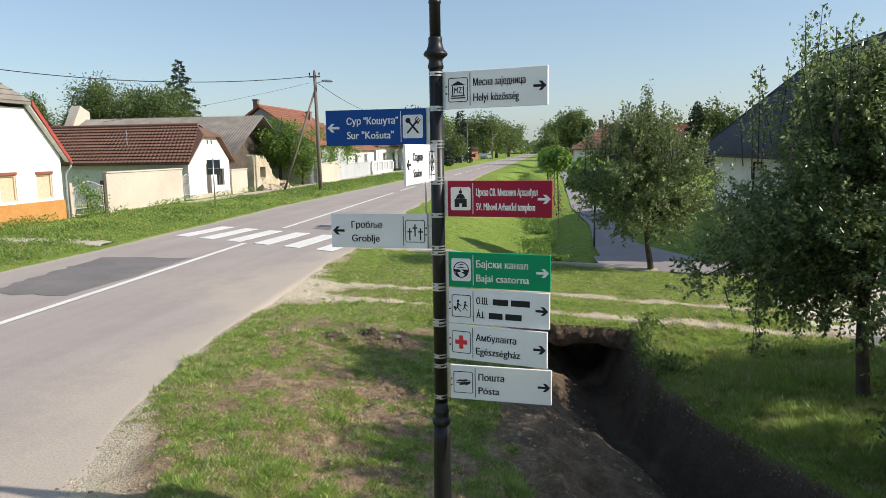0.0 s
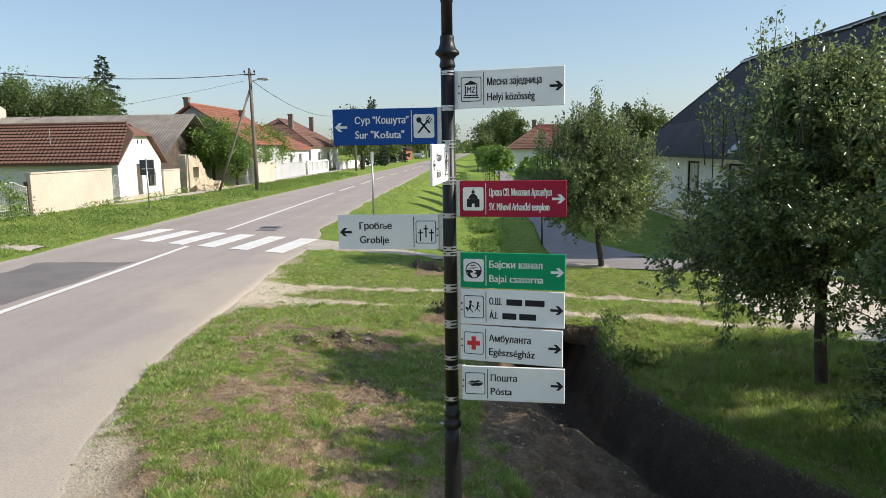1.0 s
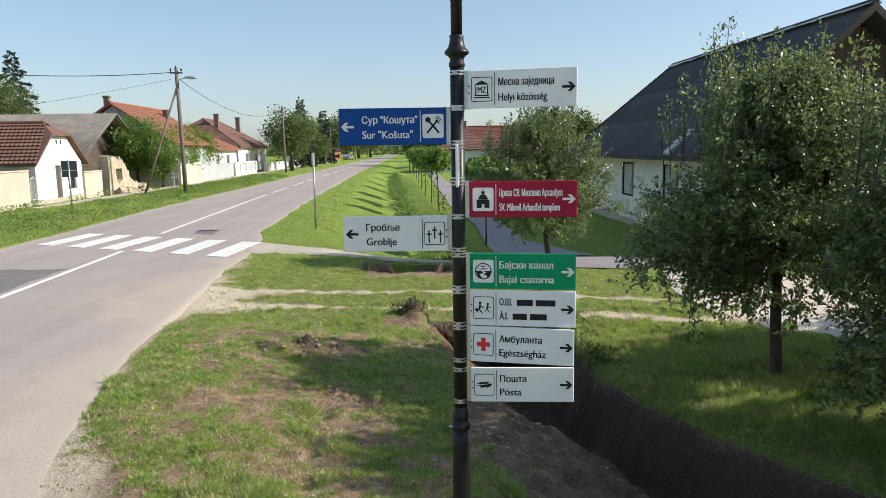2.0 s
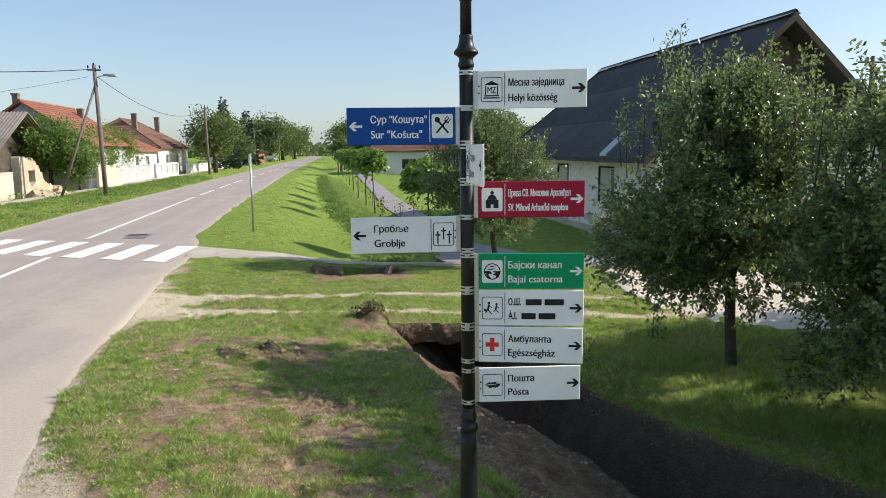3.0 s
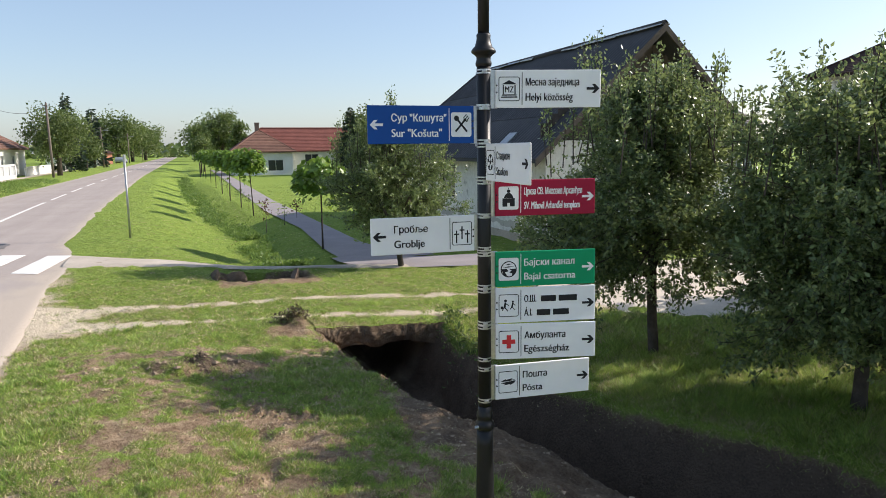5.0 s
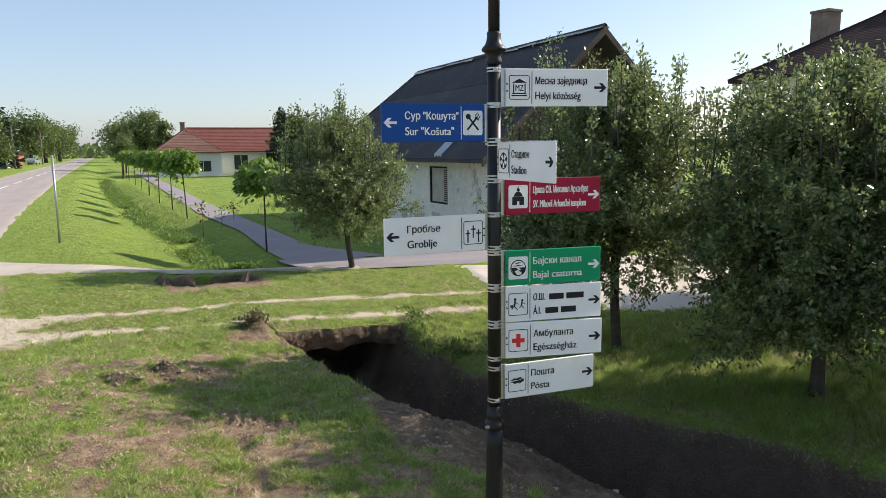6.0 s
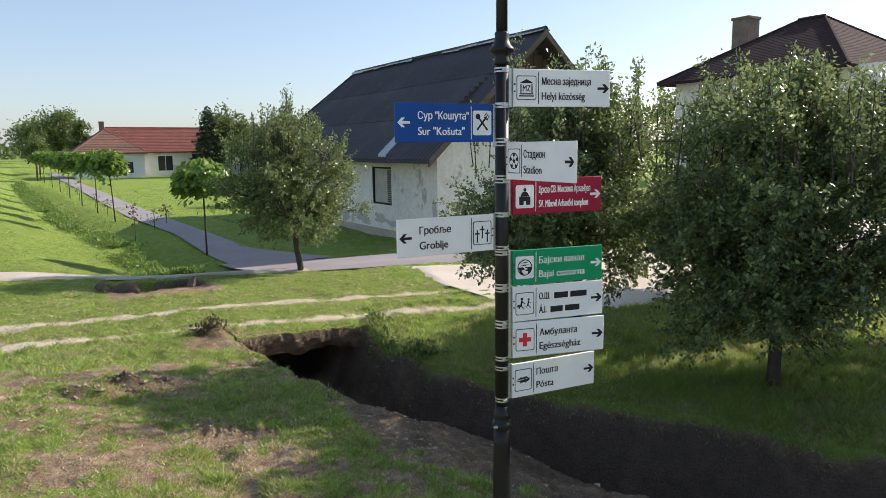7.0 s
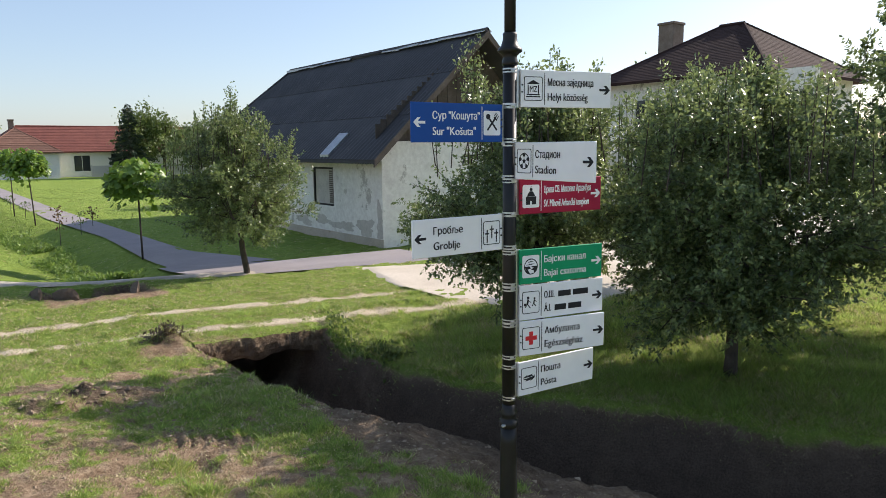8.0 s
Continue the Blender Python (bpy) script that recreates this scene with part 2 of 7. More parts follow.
M_CHIMNEY = weathered("sooty_chimney_brick", (0.20, 0.15, 0.12), (0.13, 0.095, 0.075), (0.30, 0.24, 0.20), 2.0, 12, 0.9, 0.4, 0.015)
M_WOOD = weathered("old_timber", (0.095, 0.075, 0.06), (0.05, 0.04, 0.033), (0.16, 0.13, 0.11), 2.0, 20, 0.9, 0.3, 0.01)
M_POLEWOOD = weathered("creosoted_pole", (0.16, 0.13, 0.11), (0.10, 0.085, 0.07), (0.23, 0.20, 0.17), 1.5, 20, 0.9, 0.3, 0.01)
M_BARK = weathered("tree_bark", (0.075, 0.058, 0.046), (0.04, 0.032, 0.026), (0.13, 0.108, 0.09), 6, 40, 0.95, 0.8, 0.02)
M_GATE = weathered("weathered_white_iron", (0.46, 0.45, 0.43), (0.34, 0.32, 0.29), (0.58, 0.57, 0.55), 3, 30, 0.7, 0.2, 0.003)
M_LINTEL = plain("brick_red_lintel", (0.25, 0.075, 0.05), 0.8)
M_RED = plain("red_painted_board", (0.36, 0.06, 0.045), 0.5)
M_IRON = weathered("black_painted_iron", (0.011, 0.011, 0.012), (0.008, 0.008, 0.009), (0.02, 0.019, 0.018), 3, 60, 0.42, 0.15, 0.002, None, 0, 0.0, 0.35)
M_STEEL = weathered("dull_galvanised_steel", (0.42, 0.43, 0.44), (0.32, 0.33, 0.34), (0.55, 0.56, 0.57), 6, 60, 0.42, 0.1, 0.002, None, 0, 0.85)
M_BAND = weathered("stainless_band", (0.55, 0.56, 0.58), (0.45, 0.46, 0.48), (0.68, 0.69, 0.7), 12, 60, 0.35, 0.1, 0.002, None, 0, 0.9)
M_DARKGAP = plain("unlit_interior", (0.02, 0.018, 0.016), 0.9)
M_GLASS = plain("dark_window_glass", (0.03, 0.035, 0.04), 0.08)
M_SHUTTER = plain("cream_shutter", (0.62, 0.46, 0.32), 0.7)
M_WIRE = plain("black_cable", (0.02, 0.02, 0.02), 0.6)
M_LEAF = leaf_mat("fruit_tree_leaf", (0.038, 0.066, 0.028), (0.112, 0.167, 0.06), (0.285, 0.338, 0.125), 0.32, 0.32)
M_LEAF_CAT = leaf_mat("catalpa_leaf", (0.06, 0.12, 0.015), (0.13, 0.23, 0.03), (0.24, 0.34, 0.06), 0.4)
M_LEAF_FAR = leaf_mat("broad_leaf", (0.04, 0.068, 0.018), (0.09, 0.14, 0.036), (0.18, 0.225, 0.065), 0.33)
M_WEED = leaf_mat("ditch_weed_leaf", (0.045, 0.095, 0.02), (0.11, 0.20, 0.034), (0.25, 0.34, 0.075), 0.4)
M_NEEDLE = leaf_mat("spruce_needle", (0.012, 0.026, 0.014), (0.028, 0.05, 0.026), (0.05, 0.08, 0.04), 0.1)
M_REDLEAF = leaf_mat("reddish_leaf", (0.06, 0.025, 0.02), (0.13, 0.06, 0.04), (0.2, 0.13, 0.06), 0.3)
M_TUFT = leaf_mat("fresh_grass_blade", (0.075, 0.16, 0.028), (0.21, 0.33, 0.058), (0.46, 0.55, 0.14), 0.42, 0.45)
M_STRAW = leaf_mat("dry_grass_blade", (0.20, 0.155, 0.075), (0.43, 0.355, 0.19), (0.66, 0.56, 0.34), 0.3, 0.6)
M_GRASS = leaf_mat("grass_blade", (0.047, 0.108, 0.023), (0.172, 0.270, 0.049), (0.48, 0.525, 0.15), 0.42, 0.5)

# ---- ground ----
RE_Y, RE_X = [-30, -10, 2, 4, 5.1, 6.0, 6.8, 8.0, 10.2, 14, 16, 18.6, 21, 35, 77, 150, 500], [-1.6, -1.9, -2.2, -2.6, -3.03, -3.22, -3.4, -3.57, -3.77, -4.0, -3.97, -4.05, -4.6, -5.0, -5.5, -5.2, -3.4]
LE_Y, LE_X = [-30, 12, 19, 30, 60, 150, 500], [-10.5, -10.7, -10.9, -11.4, -11.3, -11.0, -9.2]
XL_Y, XL_X = [-12, 0, 3.6, 4.4, 5.1, 6.2, 7.0, 7.7, 8.7, 9.8, 11.6], [7.4, 3.2, 1.6, 1.2, 0.9, 0.85, 0.72, 0.55, 0.3, 0.12, 0.15]
XR_Y, XR_X = [-12, 0, 3.1, 3.5, 4.3, 5.3, 5.8, 6.4, 7.4, 8.4, 11.6], [9.8, 5.6, 4.48, 4.32, 3.98, 3.42, 3.1, 2.83, 2.43, 2.2, 1.8]
AX_Y, AX_X = [12, 21, 28, 36, 58, 90, 140, 500], [1.0, 0.65, 0.4, -0.45, -1.2, -1.8, -1.7, 0]
RUT1 = ([-4.5, -3.7, -2.2, 0.3, 2.35, 5.5], [11.1, 10.94, 10.9, 10.37, 10.1, 9.6])
RUT2 = ([-4.5, -2.25, 0.53, 2.8, 6.0], [12.3, 12.08, 11.69, 11.35, 10.8])


def land(x, y):
    """Height of the land before the near ditch is cut."""
    er, el = np.interp(y, RE_Y, RE_X), np.interp(y, LE_Y, LE_X)
    s = x - er
    near = np.interp(s, [0, 0.6, 1.2, 2.2, 3.6, 4.2, 6.2, 7.6, 9, 60], [0.0, 0.07, 0.07, -0.05, -0.2, -0.27, -0.43, -0.33, -0.27, -0.25])
    cross = np.interp(x, [-4.2, -2.7, 0, 2.5, 5, 9], [0.0, -0.09, -0.07, -0.15, -0.2, -0.25])
    ax = np.interp(y, AX_Y, AX_X)
    t = (x - er) / (ax - er)
    bottom = np.interp(y, [16, 19, 70, 76, 80, 84, 130, 150], [-0.3, -0.78, -0.7, -0.12, -0.12, -0.6, -0.5, -0.1])
    far = np.where(t < 1, bottom * step(0.3, 1.0, t), bottom + (-0.36 - bottom) * step(0, 1.9, x - ax))
    far = far * (1 - 0.6 * step(90, 160, y))
    z = near * (1 - step(8.6, 10.3, y)) + cross * step(8.6, 10.3, y)
    z = z * (1 - step(13.0, 17.5, y)) + far * step(13.0, 17.5, y)
    left = np.interp(el - x, [0, 0.7, 2.5, 4.5, 6.5, 200], [0.0, 0.07, 0.1, 0.1, 0.05, 0.0])
    z = np.where(x < (er + el) / 2, left, z)
    return z


def in_ditch(x, y):
    xl, xr = np.interp(y, XL_Y, XL_X), np.interp(y, XR_Y, XR_X)
    return (x - xl) / (xr - xl)


def ground_z(x, y):
    x, y = np.asarray(x, float), np.asarray(y, float)
    z = land(x, y)
    er, el = np.interp(y, RE_Y, RE_X), np.interp(y, LE_Y, LE_X)
    rough = 0.05 * (vnoise(x, y, 0.55) - 0.5) + 0.045 * (vnoise(x, y, 0.17, 2) - 0.5) + 0.02 * (vnoise(x, y, 0.08, 32) - 0.5) + 0.06 * (vnoise(x, y, 2.3, 5) - 0.5)
    edge = 0.22 * (vnoise(x, y, 1.3, 4) - 0.5) + 0.03 * (vnoise(x, y, 0.13, 6) - 0.5)
    inside = step(0.0, 0.25, er - x + edge) * step(0.0, 0.25, x - el + edge)
    z = z + rough * np.clip(1.2 - inside, 0, 1) * (0.25 + 0.75 * step(0.1, 0.6, x - er) + 0.75 * step(0.1, 0.6, el - x)) * (1 - 0.7 * step(40, 90, y))
    # near ditch, open from the crossing towards and past the walker
    u = in_ditch(x, y)
    u = u + (0.10 - 0.06 * step(0.5, 0.95, u)) * (vnoise(x, y, 0.6, 8) - 0.5)
    gentle = np.interp(u, [-0.12, 0.05, 0.3, 0.5, 0.62, 0.72, 0.8, 0.85, 0.93, 1.01, 1.06], [0, 0.03, 0.2, 0.46, 0.72, 0.96, 1.0, 0.94, 0.52, 0.08, 0])
    steep = np.interp(u, [-0.06, 0.05, 0.16, 0.3, 0.5, 0.68, 0.8, 0.85, 0.93, 1.01, 1.06], [0, 0.08, 0.32, 0.5, 0.78, 1.0, 1.0, 0.94, 0.52, 0.08, 0])
    cut = (gentle + (steep - gentle) * step(6.2, 7.6, y)) * (1 - step(11.3, 11.5, y))
    z = z - (1.0 + 0.2 * (vnoise(x, y, 0.5, 3) - 0.5)) * cut
    crumbly = 0.09 * (vnoise(x, y, 0.17, 18) - 0.5) + 0.12 * (vnoise(x, y, 0.42, 20) - 0.5) + 0.07 * (np.abs(vnoise(x, y, 0.09, 27) - 0.5) - 0.25)
    z = z + crumbly * step(-0.25, 0.02, u) * (1 - 0.75 * step(0.5, 0.85, u)) * (1 - step(0.98, 1.02, u)) * (y < 11.3)
    # crumbled lip along the near bank, slumped in lobes
    z = z + 0.10 * np.exp(-((u + 0.02) / 0.05) ** 2) * (vnoise(x, y, 0.3, 28) - 0.35) * (y < 9.6)
    churn = np.exp(-(((x + 1.5) / 1.0) ** 2 + ((y - 8.0) / 0.6) ** 2)) + np.exp(-(((x + 0.5) / 0.9) ** 2 + ((y - 6.7) / 0.8) ** 2))
    z = z + churn * (0.07 * (vnoise(x, y, 0.2, 34) - 0.5) + 0.05 * (np.abs(vnoise(x, y, 0.11, 29) - 0.5) - 0.25))
    # tyre lugs pressed into the dried mud, and an old wheel rut along the verge
    along, across = (x + 0.75) * 0.95 - (y - 6.6) * 0.3, (y - 6.6) * 0.95 + (x + 0.75) * 0.3
    lug = np.exp(-((along / 0.62) ** 4 + (across / 0.2) ** 4))
    z = z + 0.022 * lug * np.sign(np.sin(along * 58 + 9 * np.abs(across))) * (0.4 + 0.6 * vnoise(x, y, 0.2, 30))
    rut = np.exp(-((x - np.interp(y, [3.5, 5.0, 7.0, 9.0], [-0.85, -0.98, -1.05, -1.35])) / 0.09) ** 2) * step(3.2, 4.0, y) * (1 - step(7.0, 8.0, y))
    z = z - 0.055 * rut * (0.3 + 0.9 * vnoise(x, y, 0.3, 31))
    # pit beside the concrete path
    px_, py_ = x + 0.3 * (vnoise(x, y, 0.5, 61) - 0.5), y + 0.5 * (vnoise(x, y, 0.4, 62) - 0.5)
    pit = step(-0.95, -0.6, px_) * (1 - step(0.6, 0.9, px_)) * step(13.85, 14.2, py_) * (1 - step(15.0, 15.2, py_))
    z = z - 0.8 * pit + 0.2 * pit * vnoise(x, y, 0.2, 63)
    # dug-over mound
    z = z + (0.07 + 0.13 * vnoise(x, y, 0.16, 26)) * np.exp(-(((x + 1.5) / 0.55) ** 2 + ((y - 8.2) / 0.2) ** 2)) + 0.09 * np.exp(-(((x + 0.15) / 0.25) ** 2 + ((y - 10.0) / 0.22) ** 2))
    return z - 0.05 * inside


# bare and lush spots of the verge: middle, half-widths, strength
BARE_SPOTS = ((-1.5, 8.2, 0.7, 0.3, 0.7), (-0.75, 8.6, 0.7, 0.28, 0.55), (-2.0, 8.8, 0.8, 0.3, 0.45), (-0.75, 6.6, 0.65, 0.32, 0.75), (-0.56, 5.72, 0.32, 0.26, 0.7), (-0.85, 4.65, 0.28, 0.4, 0.6),
              (-2.05, 6.1, 0.5, 0.5, 0.45), (-2.25, 4.4, 0.75, 0.9, 0.42), (-0.2, 9.6, 0.5, 0.3, 0.5), (1.0, 10.0, 1.1, 0.22, 0.6), (-3.5, 11.5, 1.0, 1.2, 1.1), (-3.8, 9.6, 0.5, 0.6, 0.3), (-1.3, 7.4, 0.5, 0.25, 0.3))
LUSH_SPOTS = ((-2.95, 6.9, 0.42, 1.3, 0.7), (-1.3, 4.5, 0.42, 0.5, 0.45), (0.0, 7.6, 0.5, 0.65, 0.75), (0.1, 6.2, 0.3, 0.4, 0.5), (-0.36, 5.1, 0.35, 0.3, 0.45), (-1.7, 7.3, 0.4, 0.35, 0.35), (-0.1, 9.2, 0.7, 0.3, 0.5), (-3.3, 9.2, 0.45, 0.8, 0.4), (0.5, 3.9, 0.7, 0.5, 0.4))


def wear_shade_of(x, y):
    """Bareness of the soil, and its dampness with the ditch's shade painted in, 0..1."""
    x, y = np.asarray(x, float), np.asarray(y, float)
    er, el = np.interp(y, RE_Y, RE_X), np.interp(y, LE_Y, LE_X)
    patch = 0.22 * vnoise(x, y, 0.9, 11) + 0.26 * vnoise(x, y, 0.33, 12) + 0.28 * vnoise(x, y, 0.12, 13) + 0.24 * vnoise(x, y, 0.055, 39)
    close = (1 - step(9.0, 10.2, y)) * step(-1, 1.0, x - er) * (1 - step(0.9, 1.02, in_ditch(x, y)))
    bare = close * (0.46 + 2.7 * (patch - 0.5)) + (1 - close) * 0.6 * (patch - 0.45)
    ragged = 0.25 + 1.3 * np.clip(1.7 * vnoise(x, y, 0.24, 33) - 0.3, 0, 1)
    for cx, cy, rx, ry, k in BARE_SPOTS:
        bare = bare + k * ragged * np.exp(-(((x - cx) / rx) ** 2 + ((y - cy) / ry) ** 2))
    for cx, cy, rx, ry, k in LUSH_SPOTS:
        bare = bare - k * (0.6 + 0.8 * vnoise(x, y, 0.3, 37)) * np.exp(-(((x - cx) / rx) ** 2 + ((y - cy) / ry) ** 2))
    for rx_, ry_ in (RUT1, RUT2):
        w = 0.17 + 0.12 * (vnoise(x, y, 0.5, 14) - 0.5)
        bare = bare + (1.0 - 0.3 * vnoise(x, y, 0.7, 15)) * np.exp(-((y - np.interp(x, rx_, ry_)) / w) ** 2) * (x < 5.2) * (x > er - 0.3)
    bare = bare + 0.45 * (1 - step(0.0, 0.6, np.abs(x - er - 0.2))) * (1 - step(4.6, 6.2, y))
    bare = bare + 0.95 * np.exp(-((x - er + 0.05) / (0.12 + 0.1 * vnoise(x, y, 0.4, 64))) ** 2) * (1 - step(9.5, 12, y))
    bare = bare + 0.55 * (1 - step(0.0, 0.8, np.abs(x - er - 0.1))) * step(9.5, 10.5, y) * (1 - step(15.5, 17, y)) * (0.4 + 0.8 * vnoise(x, y, 0.35, 67))
    u = in_ditch(x, y)
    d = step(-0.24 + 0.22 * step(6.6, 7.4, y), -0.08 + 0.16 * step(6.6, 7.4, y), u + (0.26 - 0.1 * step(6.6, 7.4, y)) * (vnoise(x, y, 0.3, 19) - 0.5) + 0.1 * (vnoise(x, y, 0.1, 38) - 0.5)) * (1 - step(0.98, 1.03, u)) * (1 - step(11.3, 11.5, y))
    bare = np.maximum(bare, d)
    # ditch and bank soil darkened to paint in shade; the dug mound is dark itself
    damp_and_shade = d * (0.22 + 0.45 * vnoise(x, y, 0.3, 36) + 0.6 * step(0.3, 0.65, u + 0.25 * (vnoise(x, y, 0.4, 17) - 0.5))) + 1.3 * np.exp(-(((x + 1.5) / 0.6) ** 2 + ((y - 8.15) / 0.25) ** 2)) * np.clip(1.6 * vnoise(x, y, 0.2, 16) - 0.2, 0, 1)
    # darker soil colour inside the pit
    damp_and_shade = damp_and_shade + 0.9 * step(-1.1, -0.8, x) * (1 - step(0.7, 1.0, x)) * step(13.5, 14.1, y) * (1 - step(15.1, 15.3, y))
    damp_and_shade = damp_and_shade + 0.8 * np.exp(-(((x + 0.15) / 0.3) ** 2 + ((y - 10.0) / 0.25) ** 2))
    hollow = step(-1.2, -0.8, x) * (1 - step(0.7, 1.1, x)) * step(12.9, 13.5, y + 0.5 * (vnoise(x, y, 0.5, 66) - 0.5)) * (1 - step(15.1, 15.3, y))
    return np.clip(bare + hollow, 0, 1), np.clip(damp_and_shade, 0, 1)


def dust_of(x, y):
    """Pale trodden dust in the wheel ruts and where they meet the road."""
    er = np.interp(y, RE_Y, RE_X)
    dust = 1.1 * np.exp(-(((x + 3.5) / 1.0) ** 2 + ((y - 11.6) / 1.2) ** 2)) + 0.6 * (1 - step(0.0, 0.7, np.abs(x - er))) * step(9.5, 10.5, y) * (1 - step(15.5, 17, y)) + 0.9 * (1 - step(0.0, 0.32, np.abs(x - er + 0.03))) * (1 - step(9.0, 10.5, y)) + 1.1 * (1 - step(0.15, 0.6, np.abs(x - er))) * (1 - step(4.6, 6.2, y))
    for rx_, ry_ in (RUT1, RUT2):
        dust = dust + 1.15 * np.exp(-((y - np.interp(x, rx_, ry_)) / 0.17) ** 2) * (x < 5.2) * (x > er - 0.3)
    return np.clip(dust * (0.6 + 0.6 * vnoise(x, y, 0.4, 65)), 0, 1)


def grid_mesh(name, xs, ys, zf, mat, wear_shade=True):
    X, Y = np.meshgrid(xs, ys)
    # columns bend to run along the near ditch
    X = np.stack([np.interp(xs, [-900, -2.5, 0.9, 3.0, 8.0, 900], [-900, -2.5, np.interp(max(y, 1.0), XL_Y, XL_X), np.interp(max(y, 1.0), XR_Y, XR_X), 8.0, 900]) for y in ys])
    Z = zf(X, Y)
    nx, ny = len(xs), len(ys)
    me = bpy.data.meshes.new(name)
    idx = np.arange(nx * ny).reshape(ny, nx)
    quads = np.stack([idx[:-1, :-1], idx[:-1, 1:], idx[1:, 1:], idx[1:, :-1]], -1).reshape(-1, 4)
    me.vertices.add(nx * ny)
    me.vertices.foreach_set("co", np.stack([X, Y, Z], -1).ravel())
    me.loops.add(quads.size)
    me.loops.foreach_set("vertex_index", quads.ravel())
    me.polygons.add(len(quads))
    me.polygons.foreach_set("loop_start", np.arange(0, quads.size, 4))
    me.update(calc_edges=True)
    me.polygons.foreach_set("use_smooth", np.ones(len(quads), bool))
    if wear_shade:
        a, d = wear_shade_of(X, Y)
        at = me.attributes.new("wear_shade", "FLOAT_COLOR", "POINT")
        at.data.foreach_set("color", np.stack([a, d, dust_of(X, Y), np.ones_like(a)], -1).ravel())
    me.materials.append(mat)
    return me


def spaced(*runs):
    out = [runs[0][0]]
    for a, b, n in runs:
        out += list(np.linspace(a, b, n + 1)[1:])
    return np.array(out)


gx = spaced((-900, -60, 12), (-60, -19, 20), (-19, -11.8, 40), (-11.8, -10.2, 20), (-10.2, -5.6, 10), (-5.6, 4.6, 310), (4.6, 6, 20), (6, 20, 40), (20, 60, 20), (60, 900, 12))
gy = spaced((-200, -8, 14), (-8, 2, 30), (2, 10.5, 250), (10.5, 17.5, 110), (17.5, 45, 130), (45, 110, 90), (110, 400, 40), (400, 1500, 10))
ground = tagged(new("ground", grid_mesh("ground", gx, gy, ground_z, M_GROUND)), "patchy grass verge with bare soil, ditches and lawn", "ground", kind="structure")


def strip(name, mat, ys, left, right, lift, zf, n=8):
    """A paved strip laid on the land between two edges given along y."""
    rows = []
    for y in ys:
        a, b = left(y), right(y)
        rows.append([(a + (b - a) * k / n, y) for k in range(n + 1)])
    P = np.array(rows)
    Z = zf(P[..., 0], P[..., 1]) + lift
    V = np.concatenate([P, Z[..., None]], -1).reshape(-1, 3)
    idx = np.arange(len(V)).reshape(len(ys), n + 1)
    F = np.stack([idx[:-1, :-1], idx[:-1, 1:], idx[1:, 1:], idx[1:, :-1]], -1).reshape(-1, 4)
    return new(name, mesh_from(name, V.tolist(), F.tolist(), mat, True))


road_ys = spaced((-30, 2, 20), (2, 22, 200), (22, 30, 20), (30, 110, 60), (110, 500, 40))
road = strip("road", M_ASPHALT, road_ys, lambda y: np.interp(y, LE_Y, LE_X) - 0.6, lambda y: np.interp(y, RE_Y, RE_X) + 0.6, 0.0,
             lambda x, y: 0.0 * x - 0.3 * step(-0.03, 0.6, x - np.interp(y, RE_Y, RE_X)) - 0.06 * step(-0.15, 0.6, np.interp(y, LE_Y, LE_X) - x), 110)
road_co = np.empty(len(road.data.vertices) * 3)
road.data.vertices.foreach_get("co", road_co)
rx_, ry_ = road_co.reshape(-1, 3)[:, 0], road_co.reshape(-1, 3)[:, 1]
edge_r, edge_l = np.interp(ry_, RE_Y, RE_X) - rx_, rx_ - np.interp(ry_, LE_Y, LE_X)
spread = 0.2 + 0.6 * vnoise(rx_, ry_, 1.1, 68) * (1 - step(15, 19, ry_)) + 0.7 * np.exp(-((ry_ - 11.6) / 1.5) ** 2) + 0.6 * (1 - step(4.0, 6.5, ry_))
drifted = np.clip(0.95 * np.exp(-np.clip(edge_r, 0, 9) / spread) * (0.6 + 0.7 * vnoise(rx_, ry_, 0.4, 69)) + 0.6 * np.exp(-np.clip(edge_l, 0, 9) / 0.35), 0, 1)
road.data.attributes.new("dust", "FLOAT", "POINT").data.foreach_set("value", drifted)
tagged(road, "sun-bleached greyish pink asphalt village road", "road", kind="structure")

# ---- paved strips and markings ----
def drape(name, mat, outline_far, outline_near, xs, lift=0.03, n=8):
    """A paved area between two edges given along x, laid on the land."""
    rows = []
    for x in xs:
        a, b = np.interp(x, *outline_near), np.interp(x, *outline_far)
        rows.append([(x, a + (b - a) * k / n) for k in range(n + 1)])
    P = np.array(rows)
    wob = 0.10 * (vnoise(P[..., 0], P[..., 1], 0.5, 21) - 0.5)
    P[:, 0, 1] += wob[:, 0]
    P[:, -1, 1] += wob[:, -1]
    Z = land(P[..., 0], P[..., 1]) + lift
    Z[:, 0] -= 0.05
    Z[:, -1] -= 0.05
    V = np.concatenate([P, Z[..., None]], -1).reshape(-1, 3)
    idx = np.arange(len(V)).reshape(len(xs), n + 1)
    F = np.stack([idx[:-1, :-1], idx[1:, :-1], idx[1:, 1:], idx[:-1, 1:]], -1).reshape(-1, 4)
    return new(name, mesh_from(name, V.tolist(), F.tolist(), mat, True))


